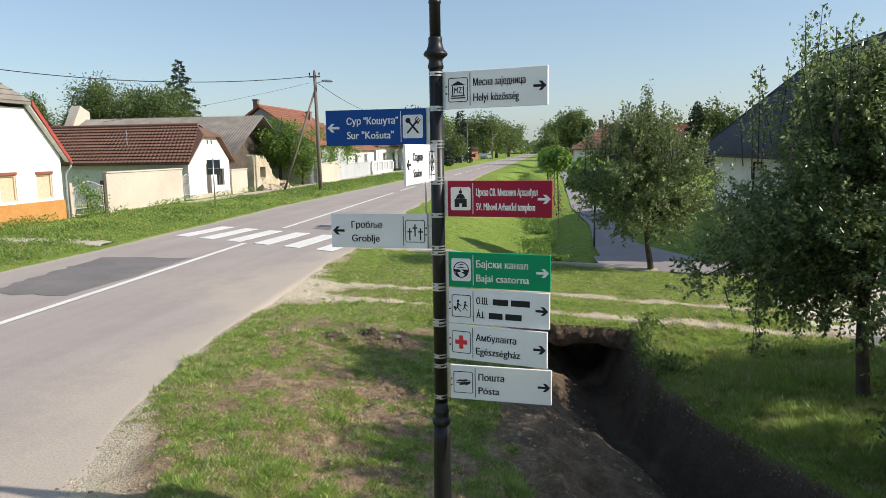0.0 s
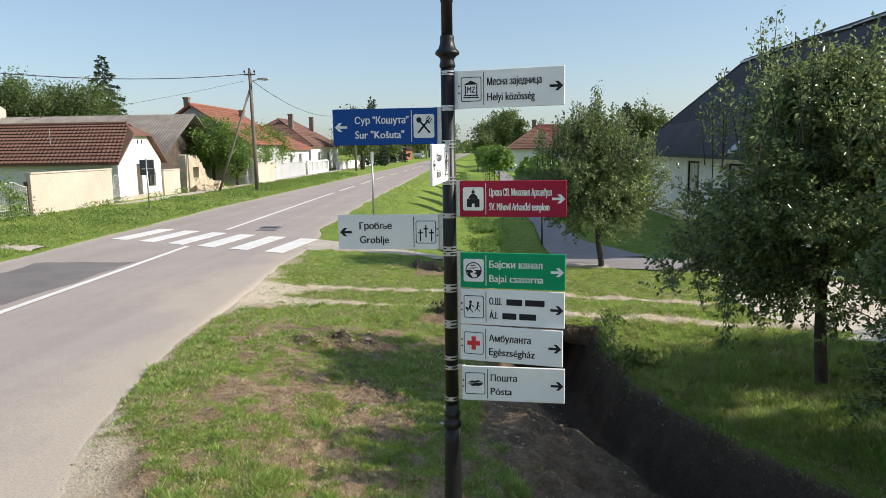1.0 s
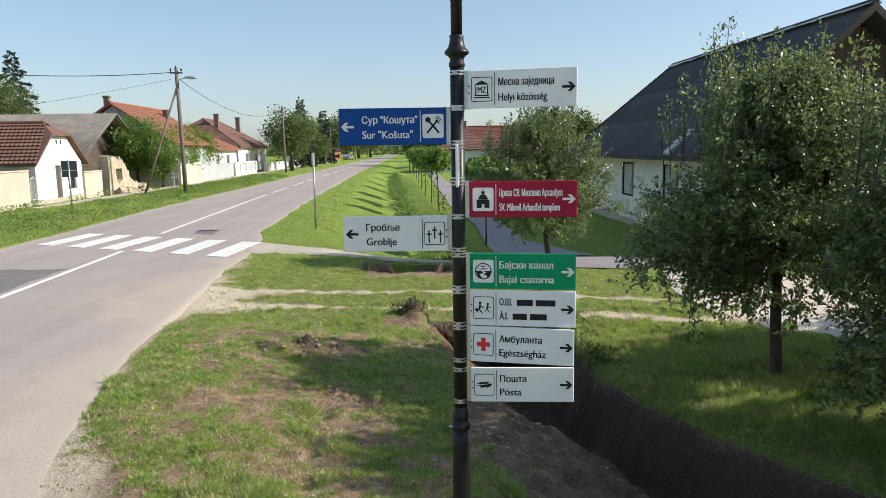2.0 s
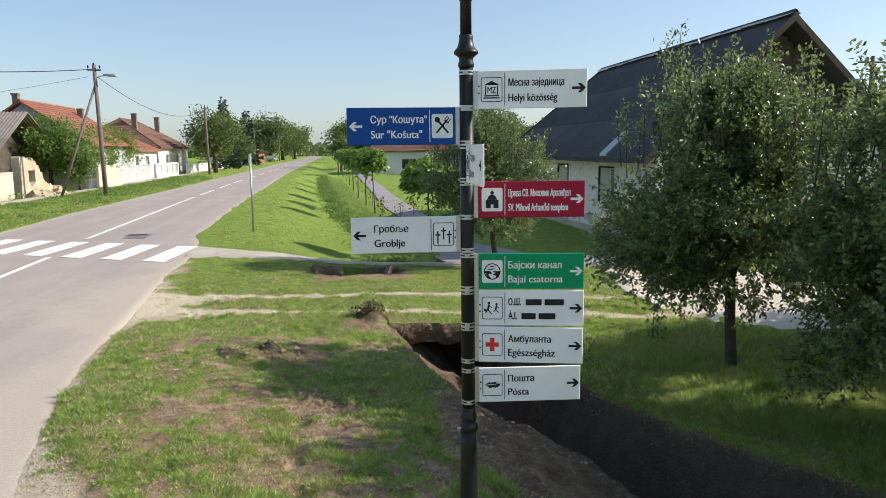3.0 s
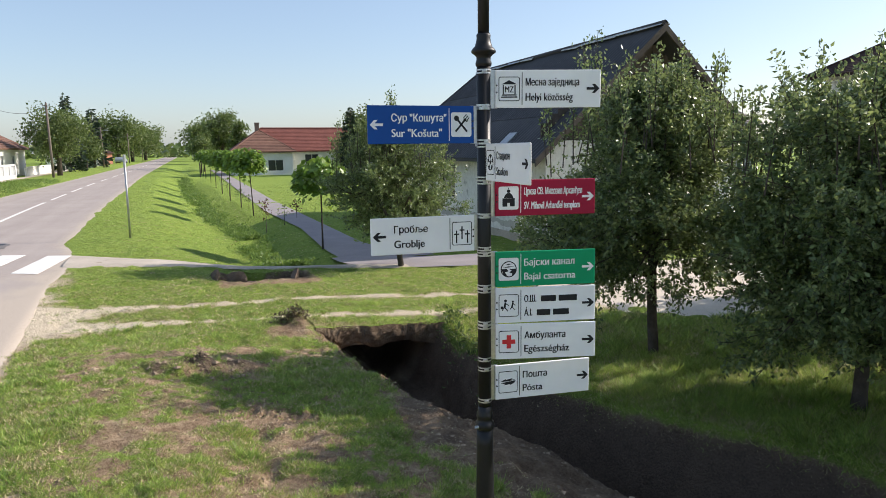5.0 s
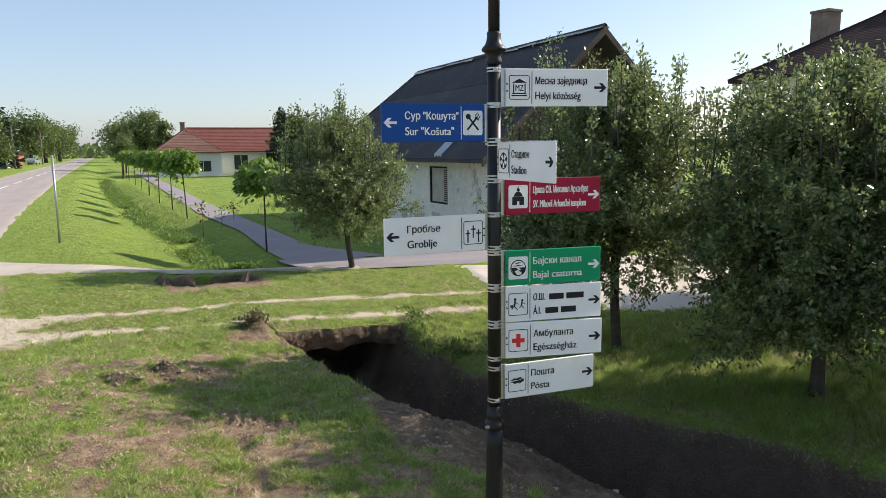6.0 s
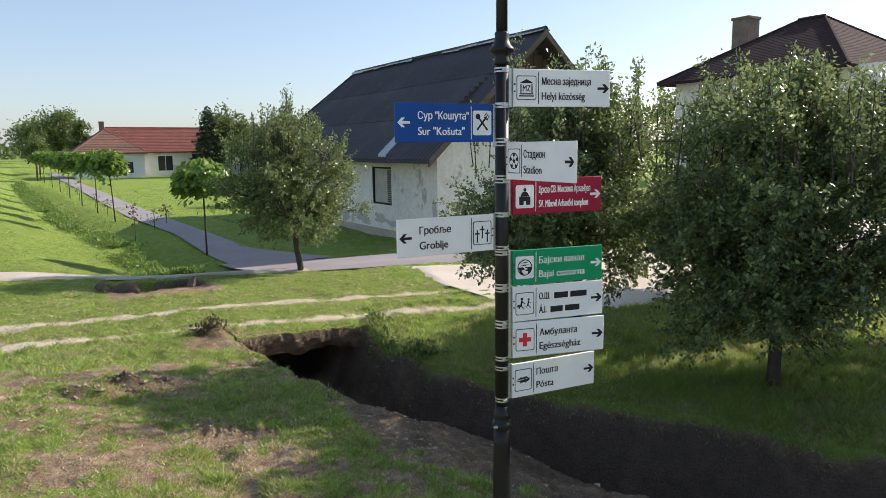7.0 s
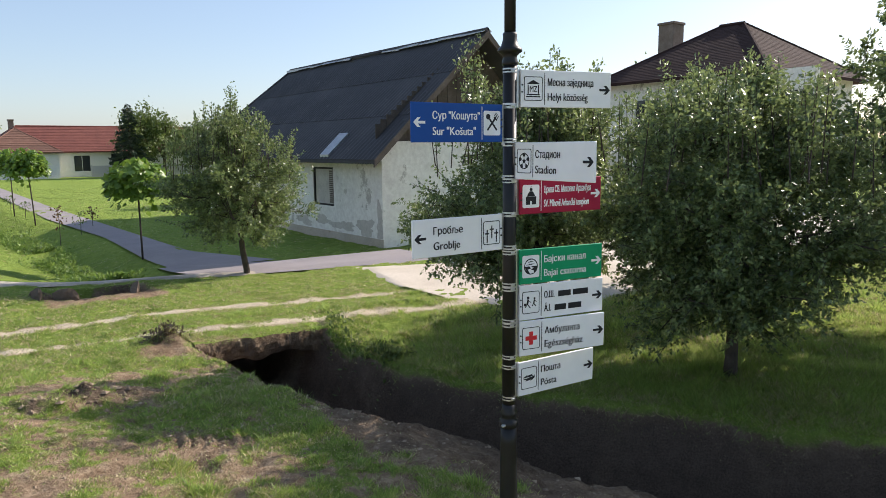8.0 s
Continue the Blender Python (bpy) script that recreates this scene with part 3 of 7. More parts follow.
tagged(drape("concrete_path", M_CONC, ([-5, -4.3, -2.6, -1.0, 1.0, 3.2], [19.4, 18.6, 17.1, 16.5, 15.9, 15.9]), ([-5, -3.9, -2.5, -0.8, 0.8, 3.2], [17.2, 16.5, 16.1, 15.75, 15.7, 14.9]),
             spaced((-4.08, 3.2, 50)), 0.05), "worn pale concrete path crossing the grass verge", "path", kind="structure")
tagged(drape("asphalt_apron", M_FOOTWAY, ([1.6, 2.9, 4.5, 7.8], [18.5, 17.6, 16.9, 16.6]), ([1.6, 3.2, 5.0, 7.8], [15.9, 14.9, 14.5, 13.4]), spaced((2.0, 7.8, 30)), 0.055),
       "grey asphalt apron beside the old house", "path", kind="structure")
tagged(strip("footway", M_FOOTWAY, spaced((17.0, 45, 60), (45, 110, 30)), lambda y: np.interp(y, [17, 20, 25, 33, 62, 110], [2.2, 2.15, 2.3, 1.9, 2.1, 2.2]),
             lambda y: np.interp(y, [17, 20, 26.5, 40, 61, 110], [4.6, 3.4, 3.3, 3.1, 3.25, 3.4]), 0.045, land), "grey asphalt footpath along the lawn", "path", kind="structure")
tagged(drape("gravel_yard", M_YARD, ([4.6, 5.2, 7, 12, 60], [11.5, 14.3, 13.4, 13.4, 16]), ([4.6, 5.2, 5.8, 7.6, 12, 60], [9.9, 9.2, 8.5, 8.5, 8.5, 8]), spaced((4.6, 20, 50), (20, 60, 20)), 0.05),
       "pale dusty gravel yard in full sun", "yard", kind="structure")
tagged(drape("driveway", M_CONC, ([-17.5, -10.5], [17.1, 17.1]), ([-17.5, -10.5], [16.2, 16.4]), spaced((-17.4, -11.0, 20)), 0.06), "short worn concrete driveway across the verge", "driveway", kind="structure")
tagged(strip("left_pavement", M_CONC, spaced((31, 120, 70)), lambda y: -16.9 + 0 * y, lambda y: -15.7 + 0 * y, 0.03, land, 4), "narrow concrete pavement along the house fronts", "pavement", kind="structure")


def flat_quad(bm, pts, z, th=0.004):
    prism(bm, pts, z - th, z)


def ragged(pts, seed, per=9, amount=0.045):
    """The outline with its edges broken up."""
    q, out = np.random.default_rng(seed), []
    for (ax, ay), (bx, by) in zip(pts, pts[1:] + pts[:1]):
        for k in range(per):
            f = k / per
            out.append((ax + (bx - ax) * f + amount * q.normal(), ay + (by - ay) * f + amount * q.normal()))
    return out


crosswalk = thing("crosswalk", "worn white zebra crossing painted on asphalt", "crosswalk", kind="structure")
for k in range(6):
    x, y = -10.28 + k * 1.065, 18.95 - k * 0.552
    bm = bmesh.new()
    flat_quad(bm, [(x, y), (x + 0.53, y - 0.28), (x + 0.53 + 0.28, y + 2.3), (x + 0.28, y + 2.5)], 0.012, 0.008)
    part("stripe", bm, M_PAINT, crosswalk)
centre_line = thing("centre_line", "worn white centre line painted on asphalt", "road marking", kind="structure")
CX = ([-30, 8, 17, 21, 37, 60, 90, 150, 500], [-6.8, -7.1, -7.3, -7.65, -8.1, -8.4, -8.2, -8.0, -6.2])
runs = [(-25, 17.3), (21, 39.5)] + [(41.5 + 8.0 * k, 47.0 + 8.0 * k) for k in range(3)] + [(67 + 10 * k, 73 + 10 * k) for k in range(16)]
for a, b in runs:
    bm = bmesh.new()
    ys = np.linspace(a, b, max(2, int((b - a) / 3)))
    lo = [[bm.verts.new((np.interp(y, *CX) + s, y, 0.012)) for s in (-0.075, 0.075)] for y in ys]
    for p, q in zip(lo, lo[1:]):
        bm.faces.new((p[0], p[1], q[1], q[0]))
    part("dash", bm, M_PAINT, centre_line)
for i, pts in enumerate(([(-9.3, 10.6), (-7.5, 10.4), (-7.45, 14.7), (-9.85, 14.8), (-9.5, 12.6)], [(-10.2, 6.0), (-9.2, 6.3), (-9.3, 10.4), (-10.4, 10.2)], [(-6.65, 20.8), (-6.0, 20.6), (-6.05, 21.65), (-6.7, 21.8)])):
    bm = bmesh.new()
    flat_quad(bm, ragged(pts, 140 + i, 9 if i < 2 else 4, 0.05 if i < 2 else 0.02), 0.007, 0.004)
    tagged(part("asphalt_patch", bm, M_PATCH), "dark repaired asphalt patch in the road", "road patch", kind="structure")


# ---- houses ----
def wall(bm, p0, p1, th, z0, z1, holes=()):
    """A wall from p0 to p1 (x, y), thickness to its left, with holes (u0, u1, z0, z1) along it."""
    d = Vector((p1[0] - p0[0], p1[1] - p0[1]))
    m = Matrix.Translation((p0[0], p0[1], 0)) @ Matrix.Rotation(math.atan2(d.y, d.x), 4, "Z")
    u = 0.0
    for a, b, c, e in sorted(holes):
        if a > u:
            box(bm, u, a, 0, th, z0, z1, m)
        if c > z0:
            box(bm, a, b, 0, th, z0, c, m)
        if e < z1:
            box(bm, a, b, 0, th, e, z1, m)
        u = b
    if u < d.length:
        box(bm, u, d.length, 0, th, z0, z1, m)
    return m


def slab(bm, pts, th):
    """A sloping slab with its top through the points, its underside th lower."""
    hi = [bm.verts.new(p) for p in pts]
    lo = [bm.verts.new((p[0], p[1], p[2] - th)) for p in pts]
    bm.faces.new(hi), bm.faces.new(lo[::-1])
    n = len(pts)
    for i in range(n):
        bm.faces.new((lo[i], lo[(i + 1) % n], hi[(i + 1) % n], hi[i]))


def courses(into, a, b, c, d, n, lift=0.035, wave=0.0, cols=1):
    """Overlapping tile courses on the slope with eave a-b and ridge d-c, each a thin lapped strip."""
    a, b, c, d = (Vector(p) for p in (a, b, c, d))
    nor = (b - a).cross(d - a).normalized()
    if nor.z < 0:
        nor = -nor
    for i in range(n):
        t0, t1 = i / n, min(1.0, (i + 1.15) / n)
        lo0, lo1, hi0, hi1 = a.lerp(d, t0), b.lerp(c, t0), a.lerp(d, t1), b.lerp(c, t1)
        prev = None
        bm = bmesh.new()
        into.append(bm)
        for k in range(cols + 1):
            s = k / cols
            up = lift + (wave if k % 2 else 0.0)
            p, q = lo0.lerp(lo1, s), hi0.lerp(hi1, s)
            v = (bm.verts.new(p + nor * 0.002), bm.verts.new(p + nor * up), bm.verts.new(q + nor * 0.004))
            if prev:
                bm.faces.new((prev[0], v[0], v[1], prev[1]))
                bm.faces.new((prev[1], v[1], v[2], prev[2]))
            prev = v


def window(parent, m, u0, u1, z0, z1, mat_frame, mat_pane, depth=0.08, bars=1, name="window"):
    """Frame and pane set in a hole of a wall whose frame of reference is m."""
    w = part(name, boxm(u0, u1, depth + 0.02, depth + 0.035, z0, z1, m), mat_pane, parent)
    bm = bmesh.new()
    f = 0.055
    for a, b, c, e in ((u0, u0 + f, z0, z1), (u1 - f, u1, z0, z1), (u0 + f, u1 - f, z0, z0 + f), (u0 + f, u1 - f, z1 - f, z1)):
        box(bm, a, b, depth - 0.03, depth + 0.02, c, e, m)
    for k in range(bars):
        c = u0 + (u1 - u0) * (k + 1) / (bars + 1)
        box(bm, c - 0.025, c + 0.025, depth - 0.025, depth + 0.018, z0 + f, z1 - f, m)
    part("window_frame", bm, mat_frame, w)
    return w


def roof_hip(parent, x0, x1, y0, y1, ze, zr, axis, ha, hb, over, mat, th=0.12, n=14, cols=1, wave=0.0, lift=0.035, name="roof"):
    """Ridge roof over a rectangle, ridge along axis; ha and hb: how far the hips reach in from each end (0: gable)."""
    x0, x1, y0, y1 = x0 - over, x1 + over, y0 - over, y1 + over
    bm, rows = bmesh.new(), []
    if axis == "x":
        ym = (y0 + y1) / 2
        r0, r1 = (x0 + ha, ym, zr), (x1 - hb, ym, zr)
        s1 = ((x0, y0, ze), (x1, y0, ze), r1, r0)
        s2 = ((x1, y1, ze), (x0, y1, ze), r0, r1)
        e1 = ((x0, y1, ze), (x0, y0, ze), r0)
        e2 = ((x1, y0, ze), (x1, y1, ze), r1)
    else:
        xm = (x0 + x1) / 2
        r0, r1 = (xm, y0 + ha, zr), (xm, y1 - hb, zr)
        s1 = ((x1, y0, ze), (x1, y1, ze), r1, r0)
        s2 = ((x0, y1, ze), (x0, y0, ze), r0, r1)
        e1 = ((x0, y0, ze), (x1, y0, ze), r0)
        e2 = ((x1, y1, ze), (x0, y1, ze), r1)
    for s in (s1, s2):
        slab(bm, s, th)
        if n:
            courses(rows, *s, n, lift, wave, cols)
    for e, h in ((e1, ha), (e2, hb)):
        if h:
            slab(bm, e, th)
            if n:
                courses(rows, e[0], e[1], e[2], e[2], n, lift, wave, max(1, cols // 2))
    tube(bm, [Vector(r0) + Vector((0, 0, 0.03)), Vector(r1) + Vector((0, 0, 0.03))], 0.09, 8)
    if ha:
        for c in e1[:2]:
            tube(bm, [c, r0], 0.07, 6)
    if hb:
        for c in e2[:2]:
            tube(bm, [c, r1], 0.07, 6)
    roof = part(name, bm, mat, parent)
    for r_ in rows:
        part("tile_course", r_, mat, roof)
    return roof


def simple_house(name, label, x0, x1, y0, y1, ze, zr, axis, ha, hb, mat_wall, mat_roof, over=0.4, n=14, zb=-0.1, windows=(), chimneys=(), cols=1, wave=0.0, gable_mat=None):
    h = thing(name, label, "house", (0, 0, 0))
    bm = bmesh.new()
    holes = {s: [(u0, u1, z0, z1) for (t, u0, u1, z0, z1) in windows if t == s] for s in "ensw"}
    ms = {"s": wall(bm, (x0, y0), (x1, y0), 0.35, zb, ze, holes["s"]), "e": wall(bm, (x1, y0 + 0.35), (x1, y1 - 0.35), 0.35, zb, ze, holes["e"]),
          "n": wall(bm, (x1, y1), (x0, y1), 0.35, zb, ze), "w": wall(bm, (x0, y1 - 0.35), (x0, y0 + 0.35), 0.35, zb, ze, holes["w"])}
    part("wall", bm, mat_wall, h)
    dz = (zr - ze)
    for end, hip in ((0, ha), (1, hb)):
        if not hip:
            bm = bmesh.new()
            if axis == "x":
                xa = x0 if end == 0 else x1 - 0.3
                m = Matrix(((0, 0, 1, xa), (1, 0, 0, 0), (0, 1, 0, 0), (0, 0, 0, 1)))
                ym = (y0 + y1) / 2
                prism(bm, [(y0, ze), (y1, ze), (ym, zr - 0.2)], 0, 0.3, m)
            else:
                ya = y0 if end == 0 else y1 - 0.3
                m = Matrix(((1, 0, 0, 0), (0, 0, 1, ya), (0, 1, 0, 0), (0, 0, 0, 1)))
                xm = (x0 + x1) / 2
                prism(bm, [(x0, ze), (x1, ze), (xm, zr - 0.2)], 0, 0.3, m)
            part("gable", bm, gable_mat or mat_wall, h)
    roof = roof_hip(h, x0, x1, y0, y1, ze, zr, axis, ha, hb, over, mat_roof, n=n, cols=cols, wave=wave, lift=0.035 if n < 25 else 0.012)
    for (t, u0, u1, z0, z1) in windows:
        window(h, ms[t], u0, u1, z0, z1, M_WHITE, M_GLASS)
    for cx, cy, cz, s in chimneys:
        bm = boxm(cx - s / 2, cx + s / 2, cy - s / 2, cy + s / 2, ze + 0.3, cz - 0.12, bevel=0.01)
        box(bm, cx - s / 2 - 0.05, cx + s / 2 + 0.05, cy - s / 2 - 0.05, cy + s / 2 + 0.05, cz - 0.12, cz, bevel=0.01)
        part("chimney", bm, M_CHIMNEY, roof)
    return h


def old_house():
    """Low limewashed house with a dark roof, by the apron."""
    x0, x1, y0, y1, zb, ze, zr = 7.85, 14.41, 17.05, 30.8, -0.5, 2.62, 5.745
    za, ov = 2.12, 0.7                  # eave height and overhang
    h = thing("old_house", "old limewashed cottage with dark bitumen roof and stained walls", "house")
    bm = bmesh.new()
    mw = wall(bm, (x0, y1), (x0, y0), 0.4, zb, ze, [(y1 - 21.15, y1 - 19.82, 0.66, 1.86), (y1 - 25.3, y1 - 23.95, 0.66, 1.88)])
    wall(bm, (x0 + 0.4, y0), (x1 - 0.4, y0), 0.4, zb, ze)
    wall(bm, (x1, y0), (x1, y1), 0.4, zb, ze)
    wall(bm, (x1 - 0.4, y1), (x0 + 0.4, y1), 0.4, zb, ze)
    part("wall", bm, M_OLDWHITE, h)
    part("plinth", boxm(x0 - 0.03, x0, y0 - 0.03, y1, zb, -0.12), M_CONC, h, "bare grey plinth")
    for a, b in ((y1 - 21.15, y1 - 19.82), (y1 - 25.3, y1 - 23.95)):
        w = window(h, mw, a, b, 0.66, 1.86, M_DARKGAP, M_SHUTTER_GREY, 0.05, 0)
        bm = bmesh.new()
        for k in range(16):
            z = 0.76 + k * 0.064
            box(bm, b - 0.32, b - 0.06, 0.03, 0.06, z, z + 0.04, mw)
        part("shutter_slats", bm, M_WOOD, w)
    m = Matrix(((1, 0, 0, 0), (0, 0, 1, y0), (0, 1, 0, 0), (0, 0, 0, 1)))
    xm = (x0 + x1) / 2
    gab = part("gable", boxm(xm - 0.02, xm + 0.02, y0 + 0.28, y0 + 0.32, ze, zr - 0.3), M_WOOD, h, "weathered timber boarded gable")
    k = 0
    x = x0 - 0.1
    while x < x1 + 0.1:
        top = ze + (zr - ze - 0.15) * (1 - abs(x + 0.09 - xm) / (xm - x0 + ov)) - 0.05
        if top > ze + 0.02:
            part("board", boxm(x, x + 0.172, y0 + 0.1 + 0.012 * (k % 2), y0 + 0.13 + 0.012 * (k % 2), ze - 0.05, top), M_WOOD, gab)
        x += 0.18
        k += 1
    roof = roof_hip(h, x0, x1, y0, y1, za, zr, "y", 0, 2.3, ov, M_ROOF_DARK, 0.1, 3, 150, 0.02, 0.006)
    for s in (-1, 1):
        bm = bmesh.new()
        ex = xm + s * (xm - x0 + ov)
        slab(bm, [(ex, y0 - ov - 0.05, za + 0.01), (ex, y0 - ov + 0.01, za + 0.01), (xm, y0 - ov + 0.01, zr + 0.02), (xm, y0 - ov - 0.05, zr + 0.02)], 0.2)
        part("bargeboard", bm, M_WOOD, roof, "grey weathered bargeboard")
    tin = np.random.default_rng(78)
    for k in range(12):
        y = y0 - ov + k * 1.08
        if k in (5, 6):                 # caps blown off here
            continue
        bm = bmesh.new()
        slab(bm, [(xm - 0.16, y, zr + 0.0), (xm - 0.16, y + 1.06, zr + 0.0), (xm, y + 1.06, zr + 0.09), (xm, y, zr + 0.09)], 0.03)
        slab(bm, [(xm, y, zr + 0.09), (xm, y + 1.06, zr + 0.09), (xm + 0.16, y + 1.06, zr), (xm + 0.16, y, zr)], 0.03)
        for v in bm.verts:
            v.co.z += 0.015 * tin.normal()
        part("ridge_cap", bm, M_STEEL, roof, "pale metal ridge capping")
    # roof light
    sl = (zr - za) / (xm - x0 + ov)
    f = lambda x, y, d: (x, y, za + (x - x0 + ov) * sl + d)
    bm = bmesh.new()
    slab(bm, [f(7.21, 18.9, 0.09), f(7.21, 19.42, 0.09), f(7.9, 19.42, 0.09), f(7.9, 18.9, 0.09)], 0.08)
    part("rooflight", bm, M_STEEL, roof, "small flat metal rooflight")
    # fallen plaster along the foot of the street wall
    q = np.random.default_rng(77)
    bare_clay = weathered("bare_clay_render", (0.52, 0.48, 0.43), (0.40, 0.365, 0.32), (0.62, 0.58, 0.53), 2.5, 14, 0.95, 0.5, 0.02)
    for cy, cz, w, hgt in ((17.2, 0.25, 0.2, 0.5), (18.0, 0.16, 0.55, 0.2), (19.3, 0.1, 0.6, 0.16), (20.6, 0.2, 0.5, 0.13), (21.9, 0.1, 0.6, 0.14), (23.4, 0.16, 0.5, 0.16), (25.0, 0.06, 0.7, 0.15), (17.75, 1.0, 0.09, 0.17), (19.1, 1.15, 0.07, 0.09)):
        ph = q.uniform(0, 6.28, 5)
        pts = []
        for t in np.linspace(0, 2 * math.pi, 40, endpoint=False):
            k = 1 + 0.26 * math.sin(2 * t + ph[0]) + 0.2 * math.sin(3 * t + ph[1]) + 0.12 * math.sin(5 * t + ph[2]) + 0.09 * math.sin(9 * t + ph[3]) + 0.05 * q.normal()
            pts.append((max(y0 + 0.01, cy + w * k * math.cos(t)), max(-0.11, cz + hgt * k * math.sin(t))))
        part("bare_plaster_patch", prism(bmesh.new(), pts, 0.0, 0.004, Matrix(((0, 0, -1, x0), (1, 0, 0, 0), (0, 1, 0, 0), (0, 0, 0, 1)))), bare_clay, h, "bare patch of fallen plaster")
    return h


M_SHUTTER_GREY = weathered("weathered_board", (0.50, 0.47, 0.42), (0.38, 0.36, 0.32), (0.60, 0.57, 0.52), 3, 30, 0.9, 0.2, 0.005)
old_house()


def ochre_house():
    X, y0, y1, zb, ze = -17.6, 17.0, 23.85, -0.2, 2.45
    h = thing("ochre_house", "white village house with ochre plinth and red bargeboard", "house")
    bm = bmesh.new()
    wins = [(20.75 - y0, 21.5 - y0, 0.88, 1.80), (22.5 - y0, 23.3 - y0, 0.88, 1.78), (18.9 - y0, 19.7 - y0, 0.88, 1.80)]
    m = wall(bm, (X, y0), (X, y1), 0.4, zb, ze, wins)
    wall(bm, (X - 12, y0), (X - 0.4, y0), 0.4, zb, ze)
    wall(bm, (X - 0.4, y1), (X - 12, y1), 0.4, zb, ze)
    mm = Matrix(((0, 0, 1, X - 0.4), (1, 0, 0, 0), (0, 1, 0, 0), (0, 0, 0, 1)))
    prism(bm, [(y0, ze), (y1, ze), (22.25, 4.15), (18.6, 4.15)], 0, 0.4, mm)
    part("wall", bm, M_WHITE, h)
    part("plinth", boxm(X, X + 0.04, y0 - 0.02, y1 + 0.03, zb, 0.78), M_OCHRE, h, "ochre painted plinth")
    for a, b, c, d in wins:
        w = window(h, m, a, b, c, d, M_SHUTTER, M_SHUTTER, 0.06, 0)
        part("lintel", boxm(a - 0.03, b + 0.03, -0.04, 0.06, d, d + 0.1, m), M_LINTEL, w, "red painted lintel")
    bm = bmesh.new()
    for x_a, x_b, dz in ((X - 12, X + 0.24, 0.0),):
        slab(bm, [(x_a, 24.15, 2.25), (x_b, 24.15, 2.25), (x_b, 22.3, 4.35), (x_b - 1.4, 20.4, 5.9), (x_a, 20.4, 5.9)], 0.1)
        slab(bm, [(x_b, 16.5, 2.2), (x_a, 16.5, 2.2), (x_a, 20.4, 5.9), (x_b - 1.4, 20.4, 5.9), (x_b, 18.5, 4.35)], 0.1)
        slab(bm, [(x_b, 18.5, 4.35), (x_b - 1.4, 20.4, 5.9), (x_b, 22.3, 4.35)], 0.1)
        rows = []
        courses(rows, (x_b, 18.4, 4.35), (x_b, 22.4, 4.35), (x_b - 1.4, 20.4, 5.9), (x_b - 1.4, 20.4, 5.9), 8)
        courses(rows, (x_b, 24.15, 2.25), (x_a, 24.15, 2.25), (x_a, 22.3, 4.3), (x_b, 22.3, 4.3), 9)
    roof = part("roof", bm, M_ROOF_GREY, h, "greyish clay tiles")
    for r_ in rows:
        part("tile_course", r_, M_ROOF_GREY, roof)
    bm = bmesh.new()
    slab(bm, [(X + 0.24, 24.12, 2.30), (X + 0.29, 24.12, 2.30), (X + 0.29, 22.3, 4.42), (X + 0.24, 22.3, 4.42)], 0.2)
    part("bargeboard", bm, M_RED, roof, "red painted bargeboard")
    bm = bmesh.new()
    slab(bm, [(X + 0.03, 24.05, 2.24), (X + 0.24, 24.05, 2.24), (X + 0.24, 22.2, 4.26), (X + 0.03, 22.2, 4.26)], 0.03)
    part("soffit", bm, M_WHITE, roof)
    part("downpipe", tubem([(X + 0.24, 24.15, 2.2), (X + 0.22, 24.1, 2.0), (X + 0.1, 23.95, 1.75), (X + 0.09, 23.93, 0.9), (X + 0.09, 23.93, -0.1)], 0.05), M_STEEL, h, "grey metal downpipe")
    return h


ochre_house()


